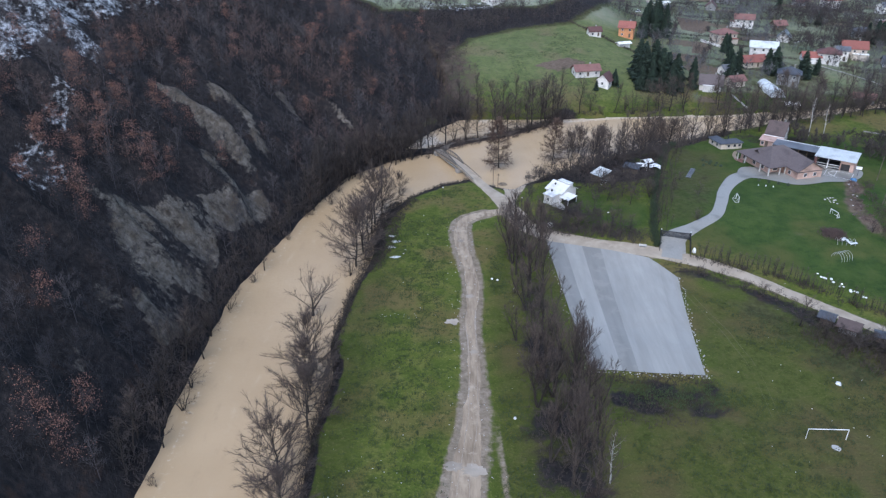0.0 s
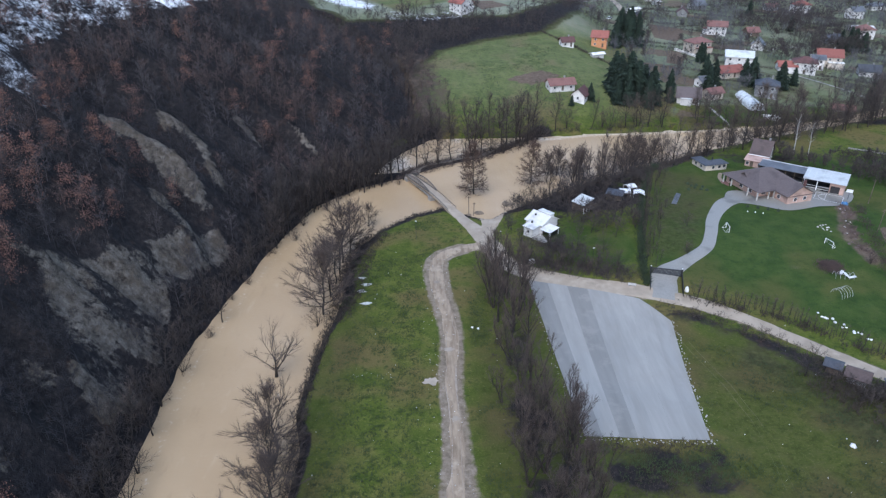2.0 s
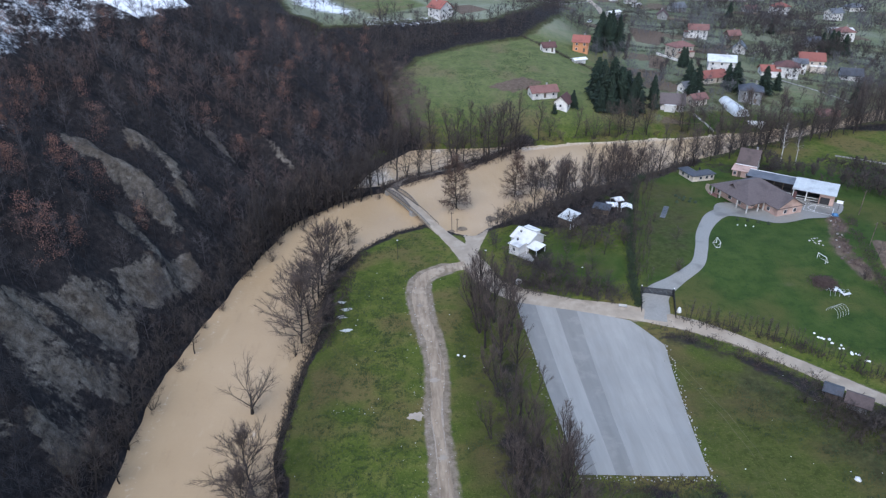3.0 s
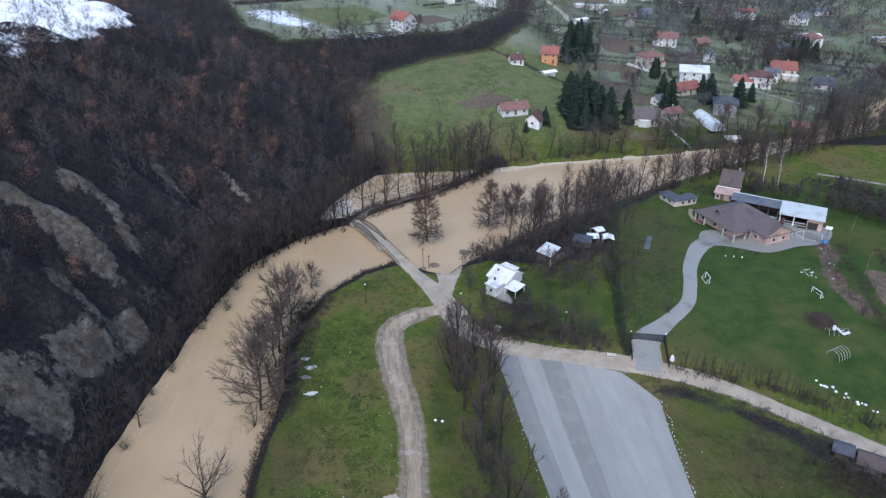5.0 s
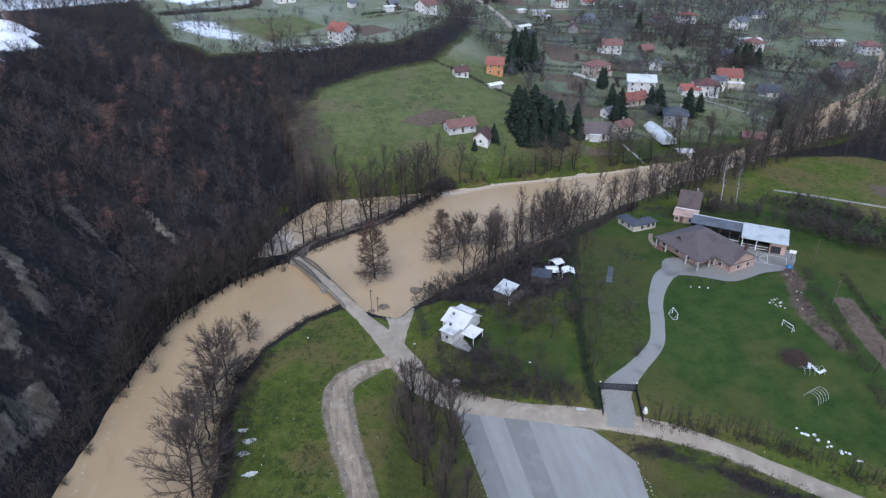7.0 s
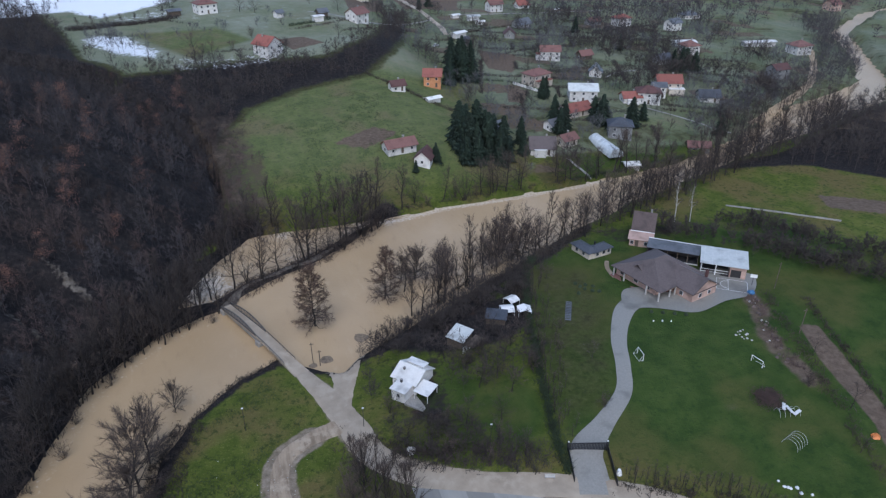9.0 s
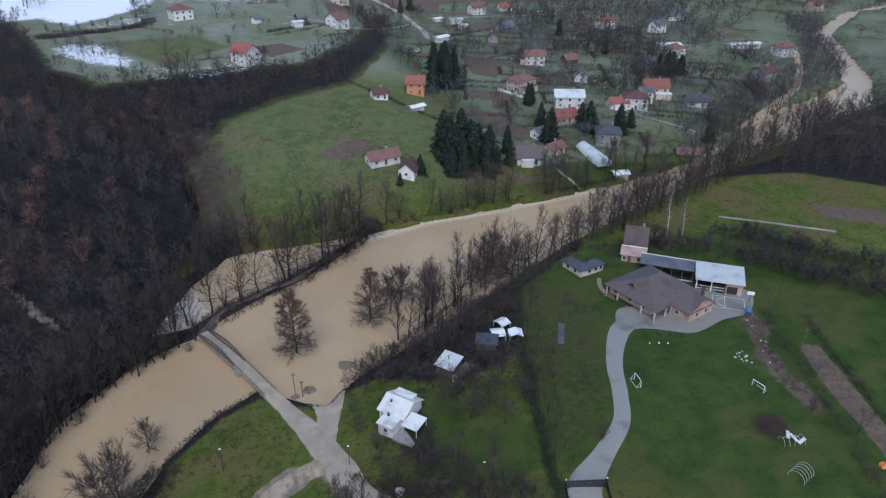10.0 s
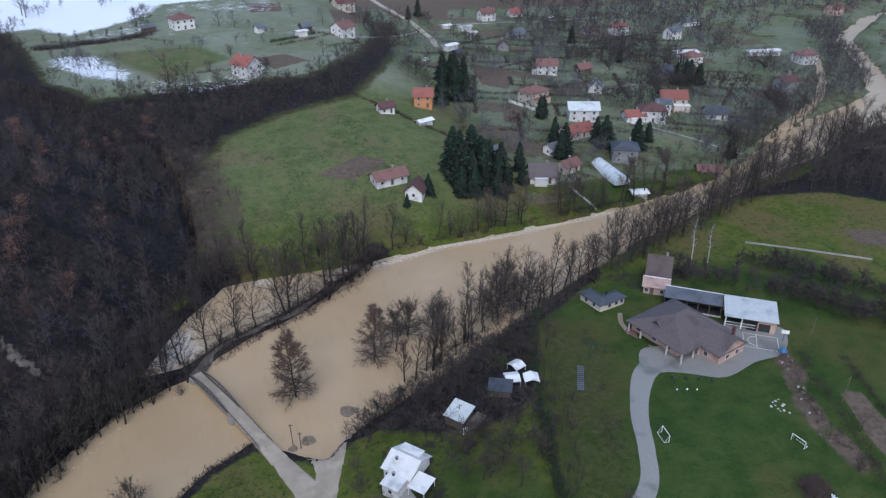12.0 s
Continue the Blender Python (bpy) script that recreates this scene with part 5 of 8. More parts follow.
def build_white_house():
    root = thing("white_cottage", "white cottage with bright white sheet roofs and porch canopy", "house", (37.3, 207.6, 3.9), -50)
    root.matrix_world = root.matrix_world @ Matrix.Diagonal((0.84, 0.84, 0.80, 1))
    part("wall", gable_body(bmesh.new(), 7.4, 8.2, 3.5, 2.1, -1.2), M_WHITE_WALL, root)
    part("roof", gable_roof(bmesh.new(), 7.4, 8.4, 3.5, 2.2, 0.45), M_WHITE_ROOF, root, "bright white sheet roof")
    part("dormer_roof", shifted(mono_roof(5.6, 2.6, 5.9, 5.7), 0.2, 2.0), M_WHITE_ROOF, root, "raised white dormer roof")
    part("dormer_wall", boxed(-2.4, 2.8, 0.9, 3.1, 4.2, 5.7), M_WHITE_WALL, root)
    ext = part("extension", boxed(-1.4, 2.9, -7.9, -4.0, -1.2, 3.0), M_WHITE_WALL, root, "white front extension")
    part("extension_roof", shifted(mono_roof(4.9, 4.6, 2.95, 3.55), 0.75, -6.1), M_WHITE_ROOF, ext)
    canopy = part("canopy", shifted(mono_roof(4.6, 5.0, 2.7, 3.3, 0.1), 6.2, -3.2), M_WHITE_ROOF, root, "white porch canopy on posts")
    for x, y in ((8.3, -5.5), (4.2, -5.5), (8.3, -1.0)):
        part("post", boxed(x - 0.07, x + 0.07, y - 0.07, y + 0.07, -0.6, 2.75), M_WHITE, canopy)
    part("terrace", boxed(3.0, 8.8, -8.4, -0.6, -1.0, 0.12, 0.03), M_CONCRETE, root, "grey concrete terrace")
    for x, y, h in ((-1.6, -1.6, 5.6), (-0.2, -5.0, 4.4)):
        ch = part("chimney", boxed(x - 0.25, x + 0.25, y - 0.25, y + 0.25, 3.2, h, 0.02), M_DARK, root, "dark chimney")
        part("cap", boxed(x - 0.32, x + 0.32, y - 0.32, y + 0.32, h, h + 0.1), M_CONCRETE, ch)
    for x, y, z, a in ((-2.6, -4.12, 1.7, 0), (0.8, -7.92, 1.4, 0), (-1.42, -6, 1.4, 90), (-3.72, -1, 1.7, 90), (-3.72, 2, 1.7, 90), (3.72, -2, 1.6, 90)):
        window_at(root, x, y, z, a)
    part("door", SHARED["door"], None, root, m=pose(3.73, -3.2, 0.1, 0, 0, 90))


build_white_house()


def build_shed():
    root = thing("woodshed", "rough wooden shed with a white sheet roof and woodpile", "shed", (51.2, 216.0, 6.2), -52)
    part("wall", boxed(-2.2, 2.2, -2.1, 2.1, -1, 2.0), M_WOOD, root)
    part("roof", mono_roof(5.0, 4.8, 2.0, 3.2, 0.1), M_PALE_ROOF, root, "streaked white sheet roof")
    part("flue", beam(bmesh.new(), (-0.2, 0.3, 2.4), (-0.2, 0.3, 3.9), 0.12, 6), M_GREY_ROOF, root)
    for k in range(7):
        part("stacked_plank", boxed(3.0, 3.12, -3.2 + k * 0.55, -3.0 + k * 0.55, -0.5, 1.7), M_WHITE if k < 5 else M_WOOD, root, m=pose(0.1 * k, 0, 0))
    part("side_roof", shifted(mono_roof(2.4, 4.6, 1.6, 1.9, 0.1), 4.1, 0.2), M_WOOD, root, "sagging lean-to of boards")
    cabin = thing("cabin", "small dark cabin with a flat black roof", "cabin", (62.4, 220.6, 7.0), -27)
    part("wall", boxed(-2.3, 2.3, -1.7, 1.7, -1, 1.9), M_WOOD, cabin)
    part("roof", mono_roof(5.4, 4.2, 1.9, 2.3), M_DARK_ROOF, cabin, "dark flat roof")
    for x in (-2.3, -0.8, 0.8, 2.3):
        part("post", boxed(x - 0.06, x + 0.06, -2.0, -1.88, -0.6, 1.9), M_WOOD, cabin)


build_shed()


def gazebo(x, y, turn, size=1.0):
    root = thing("garden_canopy", "white pitched garden canopy on thin legs", "canopy", (x, y, ground_z(x, y) - 0.35), turn, "white garden canopies")
    part("cover", gable_roof(bmesh.new(), 3.0 * size, 3.2 * size, 1.7, 0.6, 0.05, 0.08), M_WHITE, root, "bright white fabric cover")
    for a in (-1.45, 1.45):
        for b in (-1.5, 1.5):
            part("leg", beam(bmesh.new(), (a * size, b * size, -0.5), (a * size, b * size, 1.75), 0.05, 4), M_WHITE, root)


gazebo(69.0, 226.9, 20)
gazebo(66.2, 223.0, -10, 1.1)
gazebo(70.3, 221.6, 75, 1.05)


def build_gate():
    root = thing("entrance_gate", "black steel entrance gate across a grey driveway", "gate", (60.3, 176.3, 5.35), math.degrees(math.atan2(-2.1, 7.5)))
    frame_part = part("gate_frame", box(boxed(0, 7.7, -0.07, 0.07, 1.75, 1.95), 0, 7.7, -0.07, 0.07, 0.1, 0.25), M_BLACK, root)
    for k in range(26):
        part("bar", boxed(0.1 + k * 0.3, 0.32 + k * 0.3, -0.04, 0.04, 0.2, 1.8), M_BLACK, frame_part)
    for x in (0, 7.75):
        post = part("post", boxed(x - 0.2, x + 0.2, -0.2, 0.2, -0.6, 2.2, 0.03), M_BLACK, root)
        part("lamp_cap", boxed(x - 0.14, x + 0.14, -0.14, 0.14, 2.2, 2.45, 0.04), M_WHITE, post, "white lamp cap")
    for x0, y0, n in ((-0.1, -0.4, 7), (7.8, -0.4, 8)):
        for k in range(n):
            panel = part("fence_panel", boxed(x0 - 0.04, x0 + 0.04, y0 - k * 1.02 - 1.0, y0 - k * 1.02, -1.2 - k * 0.13, 1.4 - k * 0.13), M_BLACK, root, m=pose(0, 0, 0))


build_gate()

# ---- brick-roofed sheds beside the lane ----
house(92.4, 135.0, -38, 3.4, 3.0, 1, 0.9, M_GREY_WALL, M_UMBER_ROOF, "small shed with a dull red-brown roof by the lane", "shed", chimney=False, windows=False, height=2.0, group="lane sheds", name="shed")
house(89.0, 138.6, -38, 2.2, 2.2, 1, 0.5, M_WOOD, M_DARK_ROOF, "small grey wooden hut by the lane", "hut", chimney=False, windows=False, height=2.0, group="lane sheds", name="hut")
house(98.4, 131.2, -30, 2.8, 1.8, 1, 0.3, M_WOOD, M_DARK_ROOF, "low dark lean-to by the lane", "shed", chimney=False, windows=False, height=1.6, group="lane sheds", name="shed")


# ---- greenhouses ----
def tunnel(name, x, y, turn, l, r, foil):
    root = thing(name, "long milky foil tunnel greenhouse" if foil else "bare white hoops of a small greenhouse frame", "greenhouse", (x, y, ground_z(x, y)), turn)
    n = 10
    ring = [(r * math.cos(math.pi * k / n), 1.15 * r * math.sin(math.pi * k / n)) for k in range(n + 1)]
    if foil:
        bm = bmesh.new()
        rows = [[bm.verts.new((xx, p, q)) for p, q in ring] for xx in np.linspace(-l / 2, l / 2, 9)]
        for a, b in zip(rows[:-1], rows[1:]):
            for k in range(n):
                bm.faces.new((a[k], a[k + 1], b[k + 1], b[k]))
        bm.faces.new(rows[0])
        bm.faces.new(rows[-1][::-1])
        part("foil", bm, M_FOIL, root)
    for xx in np.linspace(-l / 2, l / 2, 7 if foil else 5):
        bm = bmesh.new()
        for (p, q), (p2, q2) in zip(ring[:-1], ring[1:]):
            beam(bm, (xx, p * 1.01, q * 1.01), (xx, p2 * 1.01, q2 * 1.01), 0.05 if foil else 0.035, 4)
        part("hoop", bm, M_WHITE if foil else M_PALE_ROOF, root)
    part("base_rail", beam(bmesh.new(), (-l / 2, r, 0.1), (l / 2, r, 0.1), 0.05, 4), M_WHITE, root)
    return root


tunnel("greenhouse", 153.6, 330.2, 88, 20, 3.1, True)
house(157.5, 315.5, -10, 5, 3.5, 1, 0.6, M_WHITE_WALL, M_WHITE_ROOF, "small white shed beside the greenhouse", "shed", chimney=False, windows=False, height=1.8, group="", name="shed")
tunnel("hoop_frame", 105.4, 165.4, 20, 3.6, 1.7, False)
tunnel("hoop_frame", 109.6, 172.6, -10, 4.5, 1.2, False)


# ---- goals ----
def goal(x, y, turn, w, h, d, label):
    root = thing("football_goal", label, "goal", (x, y, ground_z(x, y)), turn, "goals")
    for s in (-w / 2, w / 2):
        part("post", beam(bmesh.new(), (s, 0, -0.2), (s, 0, h), 0.07, 6), M_WHITE, root)
        if d:
            part("stay", beam(bmesh.new(), (s, 0, h), (s, d, 0), 0.04, 4), M_WHITE, root)
            part("ground_bar", beam(bmesh.new(), (s, 0, 0.05), (s, d, 0.05), 0.04, 4), M_WHITE, root)
    part("crossbar", beam(bmesh.new(), (-w / 2, 0, h), (w / 2, 0, h), 0.07, 6), M_WHITE, root)
    if d:
        part("ground_bar", beam(bmesh.new(), (-w / 2, d, 0.05), (w / 2, d, 0.05), 0.04, 4), M_WHITE, root)


goal(70.5, 99.8, -2, 7.3, 2.4, 0, "full-size white goal frame without a net")
goal(88.8, 197.0, 84, 3.0, 1.7, 1.0, "small white goal with back stays on the lawn")
goal(113.2, 187.2, -78, 3.0, 1.7, 1.0, "small white goal with back stays on the lawn")


# ---- poles and lamps ----
def pole(x, y, h, label, lamp=False, lean=0.0):
    z = max(ground_z(x, y), 0)
    root = thing("lamp_post" if lamp else "utility_pole", label, "lamp" if lamp else "pole", (x, y, z), 0)
    part("shaft", beam(bmesh.new(), (0, 0, -0.5), (lean * h, 0, h), 0.11 if not lamp else 0.06, 6), M_BLACK if lamp else M_WOOD, root)
    if lamp:
        part("lantern", shifted(boxed(-0.22, 0.22, -0.14, 0.14, 0, 0.2, 0.04), lean * h, 0, h), M_WHITE, root, "pale lamp head")
    else:
        part("cross_arm", boxed(-0.5, 0.5, -0.05, 0.05, h - 0.5, h - 0.38), M_WOOD, root)


pole(17.2, 226.3, 6.2, "weathered wooden pole at the water's edge", lean=-0.02)
pole(18.7, 225.0, 4.6, "short wooden pole at the water's edge")
pole(0.0, 204.8, 6.0, "thin lamp post on the meadow", True)
pole(23.9, 198.2, 5.0, "thin lamp post beside the lane", True)
pole(47.0, 184.0, 4.0, "thin lamp post in the orchard", True)
pole(139.5, 213, 8.0, "wooden pole beside the yard", lean=0.03)
pole(131, 194, 7.0, "wooden pole beside the ploughed strip", lean=0.04)
pole(151, 470, 8, "wooden pole in the village")
pole(95, 520, 8, "wooden pole on the slope")
pole(210, 400, 8, "wooden pole in the village")


# ---- loose things ----
def lump(name, x, y, r, h, material, label, category, seed=0, group="", z=None):
    """An uneven stone, bale or heap."""
    rng = np.random.default_rng(seed)
    bm = bmesh.new()
    bmesh.ops.create_icosphere(bm, subdivisions=2, radius=1)
    for v in bm.verts:
        k = 1 + rng.uniform(-0.18, 0.18)
        v.co = Vector((v.co.x * r * k, v.co.y * r * k, max(-0.2, v.co.z) * h * k))
    ob = part(name, bm, material)
    ob.matrix_world = pose(x, y, ground_z(x, y) if z is None else z, 0, 0, rng.uniform(0, 360))
    return tagged(ob, label, category, group)


lump("boulder", 31.4, 187.4, 1.0, 1.3, M_STONE, "large pale boulder beside the lane", "rock", 1)
lump("water_tank", 67.2, 168.4, 0.55, 1.3, M_WHITE, "white plastic tank by the gate", "tank", 2)
for k in range(15):
    t = k / 14
    lump("wrapped_bale", 95.8 + 8.2 * t + random.uniform(-0.5, 0.5), 158.2 - 9.6 * t + random.uniform(-1.0, 1.0), random.uniform(0.16, 0.4), random.uniform(0.15, 0.4), M_WHITE, "small white plastic-wrapped bundle on the grass", "bundle", 10 + k, "white bundles")
for k in range(11):
    lump("garden_stone", 116 + random.uniform(-3.4, 3.4), 197 + random.uniform(-2.5, 2.5), random.uniform(0.14, 0.34), random.uniform(0.1, 0.25), M_STONE, "pale stone lying on the lawn", "rock", 40 + k, "lawn stones")
for k in range(4):
    lump("shrub", 101.5 + 2.6 * k, 212.6 - 1.2 * k, 0.5, 0.8, M_HEDGE, "small clipped dark shrub by the yard", "shrub", 61 + k, "clipped shrubs")
for k, (x, y) in enumerate(((89.5, 231.1), (90.6, 227.8), (93.4, 228.4), (93.7, 225.6), (88.1, 226.3), (91.8, 229.8), (90, 229.3), (92.2, 226.4))):
    lump("shrub", x, y, 0.55, 0.7, M_HEDGE, "small dark shrub in the garden bed", "shrub", 150 + k, "garden bed shrubs")
lump("orange_cover", 123.2, 162.4, 1.0, 0.6, M_ORANGE, "bright orange covered box beside the field", "box", 70)
for x, y, turn in ((110.0, 174.2, 50), (111.6, 172.0, 20), (110.6, 173.2, 80)):
    sheet = part("plastic_sheet", boxed(-1.3, 1.3, -0.35, 0.35, 0, 0.12, 0.03), M_WHITE)
    sheet.matrix_world = pose(x, y, ground_z(x, y) + 0.35, 6, 4, turn)
    tagged(sheet, "white plastic sheet lying on the scrap heap", "plastic sheet", "white plastic sheets")
tarp = lump("tarpaulin_heap", 131.9, 212.9, 1.0, 0.9, M_BLUE, "blue tarpaulin over a heap of scrap", "heap", 71)
for k in range(46):
    t = random.random()
    x, y = 131 - 10 * min(t * 1.15, 1) + random.uniform(-1.6, 1.6), 212 - 27 * t + random.uniform(-1, 1)
    lump("scrap", x, y, random.uniform(0.14, 0.55), random.uniform(0.12, 0.5), M_STONE if k % 9 == 0 else M_JUNK, "rusty scrap and litter beside the lawn", "scrap", 80 + k, "scrap heap")
for k in range(3):
    lump("planter", 99.9 + 2.05 * k, 209.0 - 0.75 * k, 0.2, 0.4, M_WHITE, "small white planter on the lawn", "planter", 120 + k, "white planters")
for x, y in ((0, 0), (1.4, -0.5)):
    lump("white_stone", 12.6 + x, 158.5 + y, 0.35, 0.3, M_WHITE, "small white plastic scrap on the grass", "litter", 130, "litter")
lump("white_stone", 13.8, 105.5, 0.3, 0.4, M_WHITE, "small white plastic scrap on the grass", "litter", 131, "litter")
lump("plastic_scrap", 80.8, 115.9, 0.6, 0.5, M_WHITE, "small white plastic scrap by the thicket", "litter", 132, "litter")
lump("stone", 71.4, 97.6, 0.8, 0.06, M_STONE, "worn pale patch in the goal mouth", "patch", 133)
bench = thing("garden_bench", "small pale bench at the hedge by the lane", "bench", (54.2, 171.4, ground_z(54.2, 171.4)), -18)
part("seat", boxed(-1.0, 1.0, -0.2, 0.2, 0.42, 0.48), M_STONE, bench)
part("backrest", boxed(-1.0, 1.0, 0.18, 0.24, 0.5, 0.9), M_STONE, bench)
for x in (-0.85, 0.85):
    part("leg", boxed(x - 0.05, x + 0.05, -0.18, 0.18, -0.2, 0.42), M_STONE, bench)
ladder = thing("solar_strip", "long dark slatted strip lying on the lawn", "slatted strip", (81.6, 219.4, ground_z(81.6, 219.4)), 62)
for y in (-0.7, 0.7):
    part("rail", boxed(-4.4, 4.4, y - 0.06, y + 0.06, 0.06, 0.18), M_GREY_ROOF, ladder)
for k in range(12):
    part("slat", boxed(-4.2 + k * 0.75, -3.75 + k * 0.75, -0.66, 0.66, 0.1, 0.2), M_GREY_ROOF, ladder)
# painted ball-game lines on the yard
lines = thing("yard_markings", "white ball-game lines painted on the grey yard", "markings", (129.5, 217.6, ground_z(129.5, 217.6) + 0.2), -36)
for x0, x1, y0, y1 in ((-4, 4, 2.9, 3.0), (-4, 4, -3.0, -2.9), (-4.0, -3.9, -3, 3), (3.9, 4.0, -3, 3), (-1, -0.9, -3, 3)):
    part("line", boxed(x0, x1, y0, y1, 0, 0.015), M_WHITE, lines)
arc = bmesh.new()
for k in range(12):
    a0, a1 = math.pi * k / 12, math.pi * (k + 1) / 12
    beam(arc, (-1 - 2 * math.sin(a0), 2 * math.cos(a0), 0.01), (-1 - 2 * math.sin(a1), 2 * math.cos(a1), 0.01), 0.05, 4)
part("line", arc, M_WHITE, lines)
# a sports hoop by the yard
hoop = thing("basketball_hoop", "basketball board on a dark pole in the yard", "hoop", (134.8, 216.2, ground_z(134.8, 216.2) + 0.1), -36)
part("pole", beam(bmesh.new(), (0, 0, 0), (0, 0, 3.2), 0.07, 6), M_BLACK, hoop)
part("board", boxed(-0.9, 0.9, -0.35, -0.3, 2.6, 3.6), M_WHITE, hoop)
# puddles in the meadow and on the track
for k, (x, y, r) in enumerate(((-13.4, 179.5, 1.3), (-14.6, 176.2, 1.2), (-13.0, 170.4, 1.2), (2.2, 139.0, 1.8), (-14.8, 183, 1.0), (5.5, 92, 2.2), (2.0, 93, 1.8), (6.8, 127, 1.0), (6.5, 150, 1.2), (5.0, 180, 0.9))):
    a = np.linspace(0, 2 * math.pi, 22, endpoint=False)
    rr = r * (0.7 + 0.5 * value_noise(np.cos(a) * 3 + k * 7, np.sin(a) * 3, 0.9, k) ** 1.5 * 1.6)
    tagged(new("puddle", patch("puddle", np.c_[x + rr * np.cos(a), y + 0.62 * rr * np.sin(a)], M_PUDDLE if x > 1 else M_MEADOW_PUDDLE, 0.13 if x > 1 else 0.09, 1.0)), "shallow grey puddle", "puddle", kind="structure")
for x, y, r, k in ((30.5, 233.5, 2.0, 1), (20.5, 226.8, 1.6, 2), (17.0, 225.5, 1.0, 3)):
    lump("drift_raft", x, y, r, 0.22, M_FOAM, "raft of twigs and foam caught on the flood", "flotsam", 170 + k, "drift rafts", 0.0)
# ---- trees ----
def tubes(A, B, ra, rb, sides=4):
    """Tapered bars from A to B; a tip of no width makes a thorn of three faces."""
    A, B, ra, rb = (np.asarray(v, float) for v in (A, B, ra, rb))
    d = B - A
    d /= np.linalg.norm(d, axis=1)[:, None] + 1e-9
    up = np.where(np.abs(d[:, 2:3]) > 0.9, np.array([[1.0, 0, 0]]), np.array([[0, 0, 1.0]]))
    u = np.cross(d, up)
    u /= np.linalg.norm(u, axis=1)[:, None]
    v = np.cross(d, u)
    ang = np.arange(sides) * 2 * np.pi / sides
    ring = u[:, None] * np.cos(ang)[None, :, None] + v[:, None] * np.sin(ang)[None, :, None]
    n = len(A)
    lo, hi = A[:, None] + ring * ra[:, None, None], B[:, None] + ring * rb[:, None, None]
    V = np.concatenate([lo, hi], 1).reshape(-1, 3)
    base = np.arange(n)[:, None] * 2 * sides
    k = np.arange(sides)
    j = (k + 1) % sides
    T = np.concatenate([np.stack([base + k, base + j, base + sides + j], -1).reshape(-1, 3), np.stack([base + k, base + sides + j, base + sides + k], -1).reshape(-1, 3)])
    return V, T


def thorns(A, B, r):
    """Twigs: three faces each, running out to a point."""
    A, B = np.asarray(A, float), np.asarray(B, float)
    d = B - A
    u = np.cross(d, np.random.default_rng(len(A)).normal(size=d.shape))
    u /= np.linalg.norm(u, axis=1)[:, None] + 1e-9
    v = np.cross(d, u)
    v /= np.linalg.norm(v, axis=1)[:, None] + 1e-9
    ang = np.arange(3) * 2 * np.pi / 3
    r = np.broadcast_to(np.asarray(r, float), (len(A),))
    ring = A[:, None] + (u[:, None] * np.cos(ang)[None, :, None] + v[:, None] * np.sin(ang)[None, :, None]) * r[:, None, None]
    V = np.concatenate([ring, B[:, None]], 1).reshape(-1, 3)
    b = np.arange(len(A))[:, None] * 4
    k = np.arange(3)
    return V, np.stack([b + k, b + (k + 1) % 3, b + 3 + 0 * k], -1).reshape(-1, 3)


def join(*pieces):
    V, T, n = [], [], 0
    for v, t in pieces:
        V.append(v)
        T.append(t + n)
        n += len(v)
    return np.concatenate(V), np.concatenate(T)


